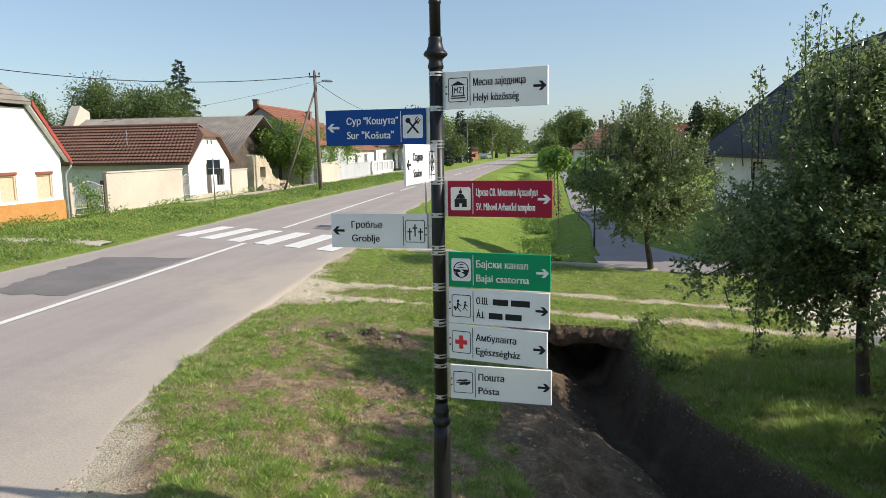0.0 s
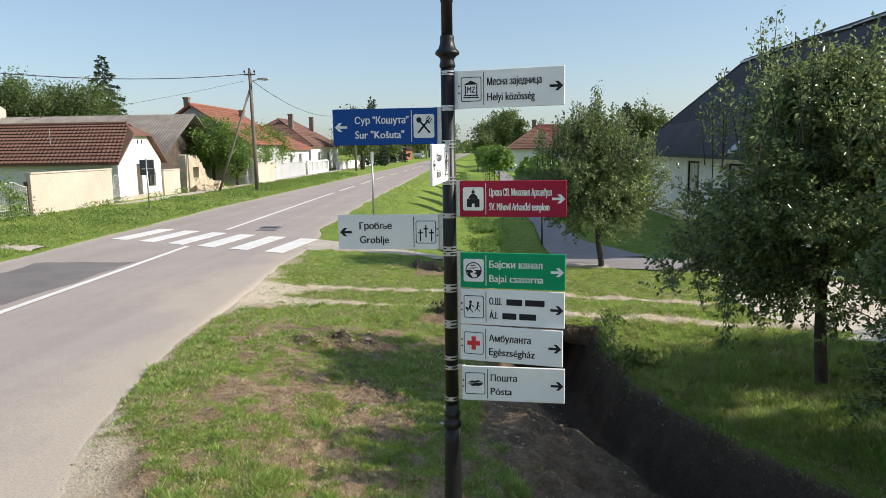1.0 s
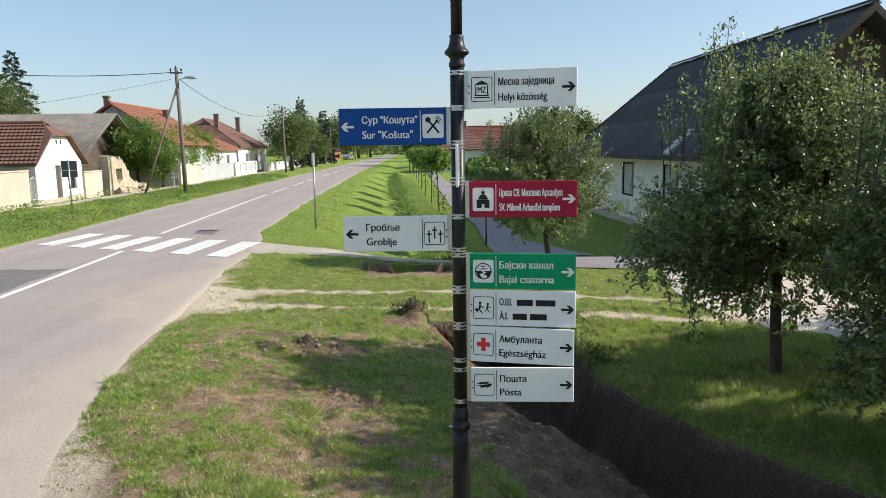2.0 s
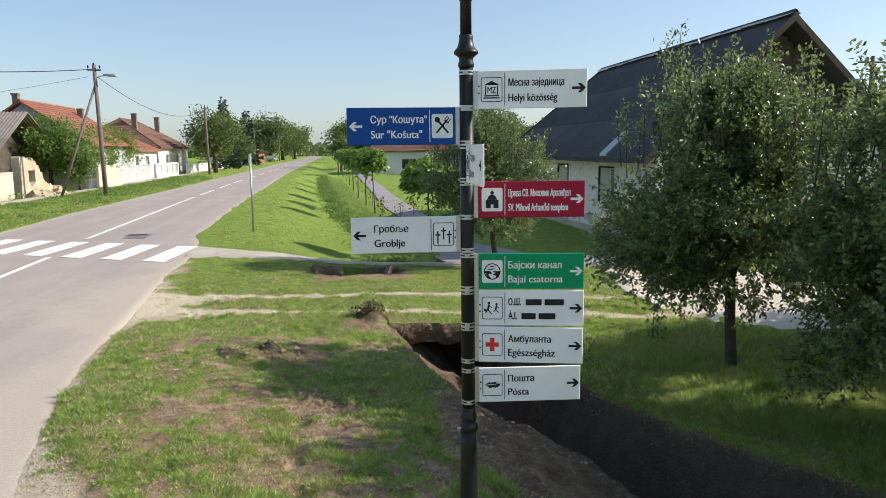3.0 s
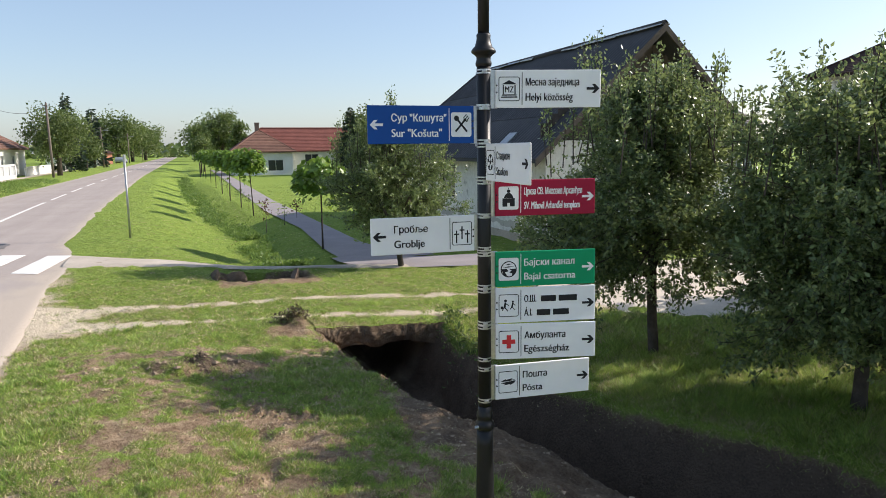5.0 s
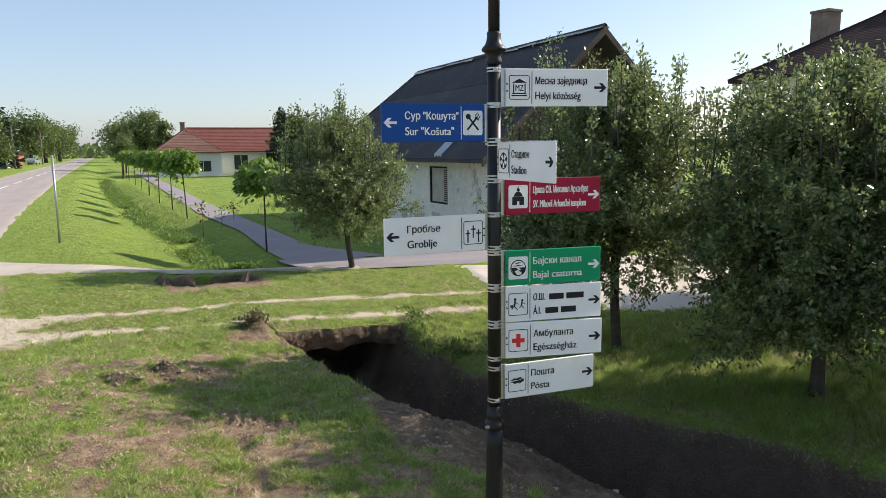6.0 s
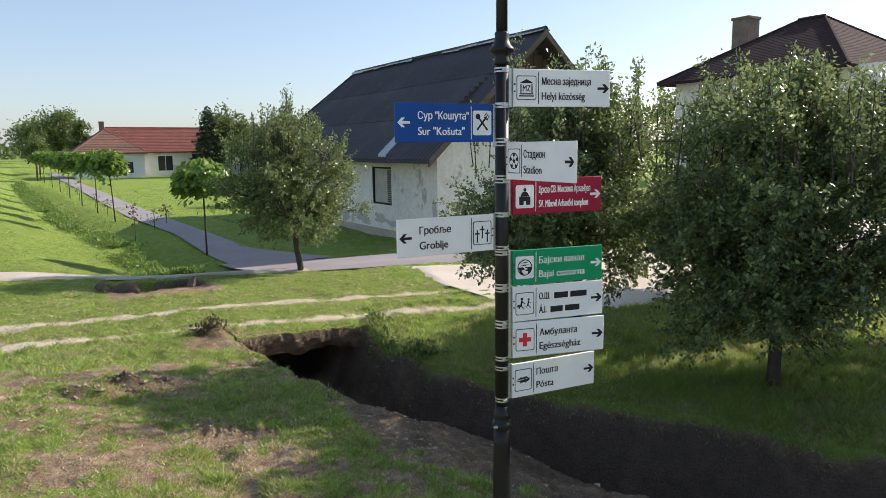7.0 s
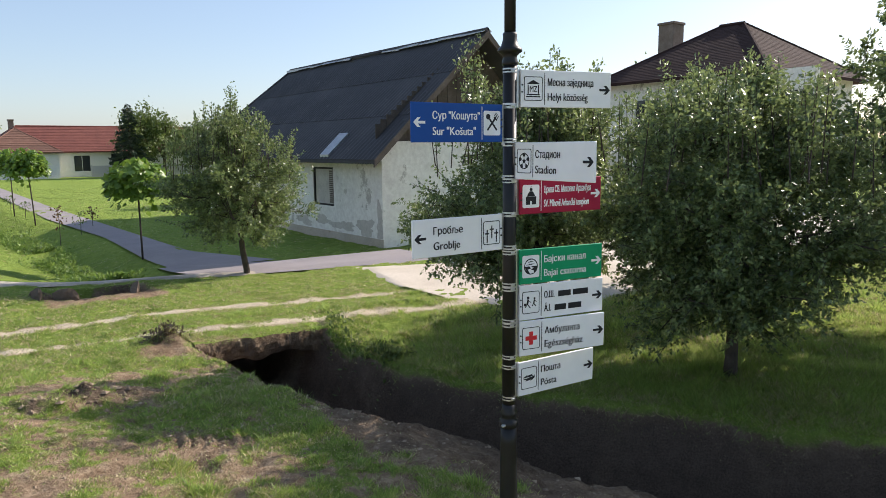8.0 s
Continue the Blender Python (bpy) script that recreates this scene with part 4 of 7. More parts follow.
def white_house():
    """House B: white gable to the street, long tiled roof."""
    X, y0, y1, zb, ze = -17.6, 33.4, 38.1, -0.2, 2.05
    h = thing("white_house", "white rendered village house with half-hipped brown tile roof", "house")
    bm = bmesh.new()
    wins = [(36.5 - y0, 37.4 - y0, 0.66, 1.6)]
    m = wall(bm, (X, y0), (X, y1), 0.4, zb, ze, [(35.3 - y0, 35.85 - y0, 0.02, 1.9)] + wins)
    wall(bm, (X - 14, y0), (X - 0.4, y0), 0.4, zb, ze)
    wall(bm, (X - 0.4, y1), (X - 14, y1), 0.4, zb, ze)
    mm = Matrix(((0, 0, 1, X - 0.4), (1, 0, 0, 0), (0, 1, 0, 0), (0, 0, 0, 1)))
    ym = (y0 + y1) / 2
    prism(bm, [(y0, ze), (y1, ze), (ym + 0.85, 3.36), (ym - 0.85, 3.36)], 0, 0.4, mm)
    part("wall", bm, M_WHITE, h)
    window(h, m, *wins[0], M_WOOD, M_GLASS, 0.12, 1)
    part("door", boxm(35.3 - y0, 35.85 - y0, 0.1, 0.15, 0.02, 1.9, m), M_WOOD, h, "dark wooden door")
    bm = bmesh.new()
    for s in (-0.2, 0.25):
        box(bm, ym - y0 + s, ym - y0 + s + 0.13, -0.005, 0.03, 2.95, 3.17, m)
    part("attic_vent", bm, M_DARKGAP, h)
    part("plinth", boxm(X, X + 0.03, y0 - 0.02, y1 + 0.02, zb, 0.3), M_CONC, h)
    bm = bmesh.new()
    xa, xb = X - 14, X + 0.25
    e0, e1 = y0 - 0.35, y1 + 0.35
    slab(bm, [(xa, e0, 2.0), (xb, e0, 2.0), (xb, ym - 0.95, 3.45), (xb - 0.9, ym, 4.0), (xa, ym, 4.0)], 0.1)
    slab(bm, [(xb, e1, 2.0), (xa, e1, 2.0), (xa, ym, 4.0), (xb - 0.9, ym, 4.0), (xb, ym + 0.95, 3.45)], 0.1)
    slab(bm, [(xb, ym - 0.95, 3.45), (xb, ym + 0.95, 3.45), (xb - 0.9, ym, 4.0)], 0.1)
    rows = []
    courses(rows, (xa, e0, 2.0), (xb, e0, 2.0), (xb - 0.7, ym, 4.0), (xa, ym, 4.0), 12, 0.05, 0.045, 130)
    courses(rows, (xb, e1, 2.0), (xa, e1, 2.0), (xa, ym, 4.0), (xb - 0.7, ym, 4.0), 12, 0.05)
    tube(bm, [(xa, ym, 4.03), (xb - 0.8, ym, 4.03)], 0.09, 8)
    roof = part("roof", bm, M_TILE_BROWN, h, "weathered brown clay tiles in wavy courses")
    for r_ in rows:
        part("tile_course", r_, M_TILE_BROWN, roof)
    part("roof_aerial", tubem([(-21.5, 34.3, 2.9), (-21.5, 34.3, 3.75)], 0.02, 6), M_STEEL, roof)
    return h


white_house()


def grey_barn():
    """Corrugated barn roof behind the white house, with an open gable and a ruined wall."""
    h = thing("barn", "old barn with grey corrugated fibre cement roof and open gable", "barn")
    x0, x1, ye, yr, ze, zr = -34.0, -19.0, 41.6, 46.8, 2.3, 5.05
    n = 300
    X = np.linspace(x0, x1, n)
    w = 0.045 * np.cos(np.arange(n) * math.pi / 2.0)
    V, F = [], []
    for ya, za in ((ye, ze), (yr, zr), (2 * yr - ye, ze)):
        V += [(x, ya, za + d) for x, d in zip(X, w)]
    for r in range(2):
        for i in range(n - 1):
            a = r * n + i
            F.append((a, a + 1, a + n + 1, a + n))
    roof = new("roof", mesh_from("barn_roof", V, F, M_ROOF_GREY, True))
    roof.parent = h
    md = roof.modifiers.new("thick", "SOLIDIFY")
    md.thickness = 0.05
    bm = bmesh.new()
    wall(bm, (x0, ye + 0.5), (x1 - 1.5, ye + 0.5), 0.35, -0.3, ze)
    wall(bm, (x1 - 1.5, ye + 0.5), (x1 - 1.5, 2 * yr - ye - 0.5), 0.35, -0.3, ze)
    wall(bm, (x1 - 1.5, 2 * yr - ye - 0.5), (x0, 2 * yr - ye - 0.5), 0.35, -0.3, ze)
    mm = Matrix(((0, 0, 1, x1 - 1.8), (1, 0, 0, 0), (0, 1, 0, 0), (0, 0, 0, 1)))
    prism(bm, [(ye + 0.5, ze), (2 * yr - ye - 0.5, ze), (yr, zr - 0.25)], 0, 0.3, mm)
    part("wall", bm, M_WOOD, h, "dark timber and brick wall")
    bm = bmesh.new()
    mm = Matrix(((0, 0, 1, -33.3), (1, 0, 0, 0), (0, 1, 0, 0), (0, 0, 0, 1)))
    prism(bm, [(44.6, 3.6), (47.2, 3.6), (47.2, 5.6), (46.2, 6.0)], 0, 0.7, mm)
    part("parapet", bm, M_CREAM, h, "cream fire wall above the roof")
    return h


grey_barn()

# ---- trees ----
SPIRE = (-0.32, 1.05, 4.0)      # tall leafy leader, from the foot of the trunk; height over the datum
def leaf_mesh(name, C, D, L, W, mat, seed=0, fold=0.25, level=0.0):
    """One small folded leaf at each place C, pointing along D; level: how far the blades lie flat to the sky."""
    r = np.random.default_rng(seed)
    n = len(C)
    D = D / (np.linalg.norm(D, axis=1, keepdims=True) + 1e-9)
    S = np.cross(D, r.normal(size=(n, 3)) + np.array([0, 0, level]))
    S /= np.linalg.norm(S, axis=1, keepdims=True) + 1e-9
    N = np.cross(D, S)
    L, W = L[:, None], W[:, None]
    V = np.stack([C, C + D * L * 0.45 + S * W * 0.5 + N * W * fold, C + D * L, C + D * L * 0.45 - S * W * 0.5 + N * W * fold], 1).reshape(-1, 3)
    i = np.arange(n)[:, None] * 4
    F = np.concatenate([i + np.array([[0, 1, 2]]), i + np.array([[0, 2, 3]])], 1).reshape(-1, 3)
    me = bpy.data.meshes.new(name)
    me.vertices.add(len(V))
    me.vertices.foreach_set("co", V.ravel())
    me.loops.add(F.size)
    me.loops.foreach_set("vertex_index", F.ravel())
    me.polygons.add(len(F))
    me.polygons.foreach_set("loop_start", np.arange(0, F.size, 3))
    me.update(calc_edges=True)
    me.materials.append(mat)
    return me


def fruit_tree(name, label, x, y, zb, crown_z0, crown_z1, rx, ry, lean=(0, 0), leaves=22000, size=0.065, shoots=14, seed=1, trunk=0.085, hang=None, spire=None, spire_2=None, top=0.30, group="young fruit trees on the verge"):
    """Trunk, forking limbs, twigs, and a crown of single leaves with upright shoots above."""
    r = np.random.default_rng(seed)
    t = thing(name, label, "tree", (x, y, zb), group=group)
    h0, h1 = crown_z0 - zb - 0.05, crown_z1 - zb
    fork = h0 + 0.25
    part("trunk", tubem([(0, 0, -0.15), (0.01, 0, 0.12), (lean[0] * 0.3, lean[1] * 0.3, fork * 0.5), (lean[0] * 0.5, lean[1] * 0.5, fork), (lean[0] * 0.8, lean[1] * 0.8, fork + 0.5 * (h1 - fork))],
                        [trunk * 1.35, trunk * 1.05, trunk * 0.95, trunk * 0.85, trunk * 0.35], 10), M_BARK, t, smooth=True)
    tips = []
    mid = (h0 + h1) / 2
    for k in range(15):
        a = 2 * math.pi * (k * 0.382 + r.random() * 0.15)
        up = r.uniform(-0.05, 0.95)
        rad = math.sqrt(max(0.08, 1 - (2 * up - 0.75) ** 2)) * r.uniform(0.65, 0.95)
        s = Vector((lean[0] * 0.5, lean[1] * 0.5, fork + r.uniform(-0.25, 0.45)))
        e = Vector((lean[0] + rx * rad * math.cos(a), lean[1] + ry * rad * math.sin(a), h0 + (h1 - h0) * (0.12 + 0.72 * up)))
        bm = bmesh.new()
        m1 = s.lerp(e, 0.5) + Vector((0, 0, 0.15 + 0.1 * r.random()))
        tube(bm, [s, m1, e], [trunk * 0.42, trunk * 0.25, 0.006], 6)
        for q in range(7):
            p0 = s.lerp(e, r.uniform(0.35, 1.0))
            p1 = p0 + Vector(r.normal(size=3)) * 0.28 + Vector((0, 0, 0.08))
            tube(bm, [p0, p1], [0.012, 0.004], 4)
            tips.append(p1)
        part("limb", bm, M_BARK, t)
        tips += [s.lerp(e, f) for f in (0.5, 0.7, 0.85, 1.0)]
    # leafy twigs: each springs from a branch, turns outwards and up, and carries alternate leaves
    bm = bmesh.new()
    nb = 120
    f = r.random(nb) ** 0.85
    ang = np.arange(nb) * 2.4 + r.normal(size=nb) * 0.3
    wide = np.interp(f, [0, 0.12, 0.35, 0.6, 0.82, 1.0], [0.50, 0.82, 1.0, 0.70 + 0.4 * top, 0.42 + 0.6 * top, top])
    bumps = 0.72 + 0.5 * vnoise(ang * 1.3 + 7, f * 5 + 5, 0.6, seed)
    q = r.random(nb) ** 0.42 * wide * bumps * (1 - 0.22 / rx)
    lift = 0.10 * (h1 - h0) * (vnoise(ang * 1.6 + 3, 0 * ang + 2, 0.7, seed + 3) - 0.5) * f
    nodes = np.stack([lean[0] * 0.8 + rx * q * np.cos(ang), lean[1] * 0.8 + ry * q * np.sin(ang), h0 + 0.06 + (h1 - h0 - 0.2) * f + lift * 2], 1)
    nodes = np.concatenate([nodes, np.array([list(p) for p in tips])])
    nodes[:, 2] = np.maximum(nodes[:, 2], h0 + 0.05)
    each = 22
    nt = leaves // each
    base = nodes[r.integers(0, len(nodes), nt)] + r.normal(size=(nt, 3)) * np.array([0.11, 0.11, 0.09])
    out = (base - np.array([lean[0] * 0.8, lean[1] * 0.8, 0])) * np.array([1 / rx, 1 / ry, 0])
    rise = np.interp(base[:, 2], [h0, h0 + 0.35 * (h1 - h0), h1], [-0.25, 0.25, 0.95])
    turn = out * 0.75 + r.normal(size=(nt, 3)) * 0.42 + np.stack([0 * rise, 0 * rise, rise], 1)
    turn /= np.linalg.norm(turn, axis=1, keepdims=True)
    reach = r.uniform(0.14, 0.42, nt)
    for k in range(0, nt, 4):
        tube(bm, [base[k], base[k] + turn[k] * reach[k]], [0.006, 0.002], 3)
    run = (np.arange(each)[None, :] + r.random((nt, each))) / each
    C = (base[:, None, :] + turn[:, None, :] * (reach[:, None] * run)[..., None]).reshape(-1, 3) + r.normal(size=(nt * each, 3)) * 0.014
    side = np.cross(np.repeat(turn, each, 0), r.normal(size=(nt * each, 3)))
    side /= np.linalg.norm(side, axis=1, keepdims=True) + 1e-9
    D = np.repeat(turn, each, 0) * 0.6 + side * 0.9 + np.array([0, 0, -0.22])
    Cs, Ds = [C], [D]
    for k in range(shoots):
        a, q = r.uniform(0, 2 * math.pi), r.uniform(0, 0.88)
        b = np.array([lean[0] + rx * q * math.cos(a), lean[1] + ry * q * math.sin(a), mid + (h1 - mid) * math.sqrt(max(0.1, 1 - q * q)) * r.uniform(0.55, 0.85)])
        le = r.uniform(0.3, 0.75)
        e = b + np.array([r.normal() * 0.08, r.normal() * 0.08, le])
        tube(bm, [b - np.array([0, 0, 0.3]), e], [0.009, 0.003], 4)
        m = int(130 * le)
        f = r.random(m)
        Cs.append(b + (e - b) * f[:, None] + r.normal(size=(m, 3)) * 0.035)
        Ds.append(r.normal(size=(m, 3)) * 0.6 + np.array([0, 0, 0.6]))
    for spire in (spire, spire_2):
        for k in range(5 if spire else 0):
            b = np.array([spire[0] + r.normal() * 0.1, spire[1] + r.normal() * 0.1, h1 - 0.5])
            e = np.array([spire[0] + r.normal() * 0.12, spire[1] + r.normal() * 0.12, spire[2] - zb - 0.12 * k])
            tube(bm, [b, e], [0.012, 0.003], 4)
            f = r.random(150)
            Cs.append(b + (e - b) * f[:, None] + r.normal(size=(150, 3)) * 0.06)
            Ds.append(r.normal(size=(150, 3)) * 0.6 + np.array([0, 0, 0.5]))
    if hang:
        for hx, hy, ht, hbm in hang:
            m = 160
            f = r.random(m)
            tube(bm, [(hx * 0.5, hy * 0.5, ht), (hx, hy, ht - 0.1), (hx * 1.04, hy * 1.04, hbm)], [0.012, 0.008, 0.003], 5)
            Cs.append(np.stack([hx + r.normal(size=m) * 0.05, hy + r.normal(size=m) * 0.05, ht + (hbm - ht) * f], 1))
            Ds.append(r.normal(size=(m, 3)) * 0.5 + np.array([0, 0, -0.8]))
    part("shoot", bm, M_BARK, t)["kind"] = "stuff"
    C, D = np.concatenate(Cs), np.concatenate(Ds)
    n = len(C)
    L = size * r.uniform(0.7, 1.35, n)
    crown = new("crown", leaf_mesh(name + "_crown", C, D, L, L * r.uniform(0.48, 0.62, n), M_LEAF, seed, 0.22, 0.9))
    crown.parent = t
    return t


def catalpa(x, y, zb, h=2.9, r0=0.62, seed=1, n=420, size=0.2, base=None, lean=0.0):
    r = np.random.default_rng(seed)
    t = thing("catalpa_tree", "slim globe catalpa with bright green umbrella crown", "tree", (x, y, zb), group="catalpas along the footpath")
    top = h * 0.72
    part("trunk", tubem([(0, 0, -0.1), (lean * 0.4, 0, top * 0.5), (lean, 0, top)], [0.028, 0.024, 0.02], 8), M_BARK, t, smooth=True)
    v = r.normal(size=(n, 3))
    v[:, 2] = np.abs(v[:, 2]) * 0.9 - 0.25
    v /= np.linalg.norm(v, axis=1, keepdims=True)
    q = r.random(n) ** 0.35
    C = v * q[:, None] * np.array([r0, r0, h - top + 0.05]) + np.array([lean, 0, top - 0.02])
    for k in range(8):
        part("limb", tubem([(lean, 0, top - 0.05), C[k] * 0.5 + np.array([lean, 0, top + 0.15]) * 0.5, C[k]], [0.012, 0.008, 0.003], 5), M_BARK, t)
    D = v * np.array([1, 1, 0.2]) + r.normal(size=(n, 3)) * 0.3 + np.array([0, 0, -0.75])
    L = size * r.uniform(0.6, 1.25, n)
    c = new("crown", leaf_mesh("catalpa_crown", C, D, L, L * 0.85, M_LEAF_CAT, seed, 0.12))
    c.parent = t
    return t


def far_tree(name, label, x, y, h, r0, seed, kind="broad", n=2600, size=0.5, zb=0.0, group="", leaf=None):
    r = np.random.default_rng(seed)
    t = thing(name, label, "tree", (x, y, zb), group=group)
    if kind == "spruce":
        part("trunk", tubem([(0, 0, -0.2), (0, 0, h * 0.97)], [0.2, 0.02], 8), M_BARK, t)
        nb = 84                                   # drooping branches in a rising spiral
        fb = np.linspace(0, 1, nb)
        reach = (r0 * (1 - fb) ** 0.85 + 0.12) * r.uniform(0.6, 1.15, nb)
        ab = np.arange(nb) * 2.4 + r.normal(size=nb) * 0.2
        k = r.choice(nb, n, p=reach / reach.sum())
        a, q = ab[k], reach[k] * r.random(n) ** 0.7
        side = r.normal(size=n) * 0.13 * (1.2 - 0.6 * q / reach[k]) * (0.4 + reach[k] / r0)
        C = np.stack([q * np.cos(a) - side * np.sin(a), q * np.sin(a) + side * np.cos(a), h * (0.08 + 0.92 * fb[k]) - 0.38 * q + 0.16 * q * q / (reach[k] + 0.1) - np.abs(r.normal(size=n)) * 0.09], 1)
        D = np.stack([np.cos(a), np.sin(a), -0.3 + 0.2 * r.normal(size=n)], 1) + r.normal(size=(n, 3)) * 0.35
        mat, wf = M_NEEDLE, 0.35
    else:
        fork = h * 0.28
        part("trunk", tubem([(0, 0, -0.2), (0.05, 0, fork), (0, 0.1, h * 0.7)], [r0 * 0.09, r0 * 0.07, 0.04], 8), M_BARK, t, smooth=True)
        nc = 60
        v = r.normal(size=(nc, 3))
        v /= np.linalg.norm(v, axis=1, keepdims=True)
        cl = v * (r.random(nc) ** 0.4)[:, None] * np.array([r0, r0, h * 0.36]) * (0.7 + 0.5 * r.random(nc))[:, None] + np.array([0, 0, h * 0.62])
        for k in range(7):
            part("limb", tubem([(0, 0, fork), Vector(cl[k]) * 0.5 + Vector((0, 0, fork * 0.5)), cl[k]], [0.1, 0.06, 0.02], 6), M_BARK, t)
        C = cl[r.integers(0, nc, n)] + r.normal(size=(n, 3)) * r0 * 0.16
        D = r.normal(size=(n, 3)) + np.array([0, 0, -0.2])
        mat, wf = leaf or M_LEAF_FAR, 0.7
    L = size * r.uniform(0.6, 1.3, n)
    c = new("crown", leaf_mesh(name + "_crown", C, D, L, L * wf, mat, seed))
    c.parent = t
    return t


fruit_tree("fruit_tree", "young fruit tree with round leafy crown on the grass", 3.04, 15.08, -0.27, 0.62, 2.95, 1.5, 1.5, (-0.2, 0), 46000, 0.058, 70, 11, 0.065, None, (-0.2, 0.0, 3.75))
fruit_tree("fruit_tree", "dense fruit tree with a low hanging branch beside the ditch", 4.2, 7.39, -0.34, 0.74, 3.15, 1.68, 1.7, (-0.1, 0.0), 92000, 0.053, 60, 12, 0.066, [(-1.25, -0.5, 1.5, 0.62)], SPIRE, (0.38, 0.03, 3.72), top=0.15)
fruit_tree("fruit_tree", "dense fruit tree with a dark trunk beside the ditch", 4.97, 4.98, -0.26, 0.42, 3.08, 1.72, 1.65, (0.05, 0.0), 96000, 0.053, 70, 13, 0.07, top=0.45)
fruit_tree("fruit_tree", "tall fruit tree in the second row of the lawn", 8.8, 4.0, -0.25, 0.6, 4.4, 1.75, 1.95, (0, 0), 62000, 0.072, 30, 14, 0.09, top=0.6)
fruit_tree("fruit_tree", "fruit tree in the second row beside the yard", 9.0, 7.85, -0.25, 0.7, 3.45, 1.85, 1.8, (0, 0), 56000, 0.07, 30, 15, 0.08, top=0.5)
# the next two trees stand out of view, added to shade the right-hand lawn
fruit_tree("fruit_tree", "unseen fruit tree added beside the lawn for its shade", 8.6, 1.2, -0.25, 0.5, 4.2, 1.8, 2.0, (0, 0), 44000, 0.08, 10, 16, 0.08)
fruit_tree("fruit_tree", "unseen fruit tree added near the ditch bend for shade", 8.2, -1.6, -0.25, 0.6, 3.8, 1.6, 1.6, (0, 0), 9000, 0.1, 10, 17, 0.08)

catalpa(2.15, 19.9, -0.42, 2.7, 0.74, 21, 1500, 0.2)
for k, (x, y, dz, l) in enumerate(((1.3, 31.9, -0.45, -0.1), (1.12, 36.6, -0.45, 0.0), (0.9, 41.9, -0.48, 0.05), (0.84, 49.3, -0.45, 0), (0.76, 57.0, -0.45, 0), (0.7, 66.0, -0.42, 0), (0.55, 76.0, -0.4, 0), (0.6, 86.0, -0.3, 0))):
    catalpa(x, y, dz, 3.05, 0.70, 30 + k, 950, 0.22, lean=l)

# ---- sign post ----
PX, PY = 0.177, 3.75
PZ = float(ground_z(PX, PY))
post = thing("sign_post", "black cast-iron post with turned collars carrying direction signs", "post", (PX, PY, PZ - 0.05))
o = -(PZ - 0.05)
part("lower_shaft", lathe(bmesh.new(), [(0.105, 0.0), (0.105, 0.12), (0.085, 0.16), (0.058, 0.25), (0.052, 0.6 + o), (0.050, 0.70 + o)], 28), M_IRON, post, smooth=True)
part("lower_collar", lathe(bmesh.new(), [(0.050, 0.70 + o), (0.057, 0.705 + o), (0.060, 0.725 + o), (0.057, 0.745 + o), (0.048, 0.752 + o), (0.046, 0.77 + o), (0.052, 0.782 + o), (0.05, 0.80 + o), (0.043, 0.815 + o), (0.042, 0.85 + o)], 28), M_IRON, post, smooth=True)
part("upper_shaft", lathe(bmesh.new(), [(0.041, 0.85 + o), (0.040, 2.90 + o)], 28), M_IRON, post, smooth=True)
part("upper_collar", lathe(bmesh.new(), [(0.040, 2.90 + o), (0.046, 2.905 + o), (0.047, 2.92 + o), (0.041, 2.94 + o), (0.042, 2.955 + o), (0.055, 2.968 + o), (0.070, 2.978 + o), (0.072, 2.988 + o), (0.066, 2.998 + o), (0.052, 3.012 + o), (0.044, 3.035 + o), (0.040, 3.06 + o), (0.042, 3.075 + o), (0.038, 3.085 + o)], 28), M_IRON, post, smooth=True)
part("top_shaft", lathe(bmesh.new(), [(0.033, 3.085 + o), (0.033, 3.27 + o), (0.037, 3.275 + o), (0.037, 3.29 + o), (0.031, 3.295 + o), (0.028, 5.0 + o)], 24), M_IRON, post, smooth=True)
part("set_screw", lathe(bmesh.new(), [(0.011, 0), (0.011, 0.018), (0.006, 0.024)], 8, pose(-0.052, -0.02, 0.725 + o, 0, -90, 0)), M_STEEL, post)


def sign_paint(name, col):
    film = plain(name, col, 0.42, 0.0, 0.05, 3.5)
    film.node_tree.nodes["Principled BSDF"].inputs["Specular IOR Level"].default_value = 0.2
    return film


M_SW, M_SB, M_SR, M_SG = sign_paint("white_sign_film", (0.84, 0.84, 0.84)), sign_paint("blue_sign_film", (0.006, 0.066, 0.29)), sign_paint("maroon_sign_film", (0.33, 0.012, 0.045)), sign_paint("green_sign_film", (0.0, 0.29, 0.125))
M_BLACK, M_WPRINT, M_REDX = plain("black_print", (0.012, 0.012, 0.014), 0.8), plain("white_print", (0.8, 0.8, 0.8), 0.4), plain("red_print", (0.62, 0.02, 0.03), 0.4)


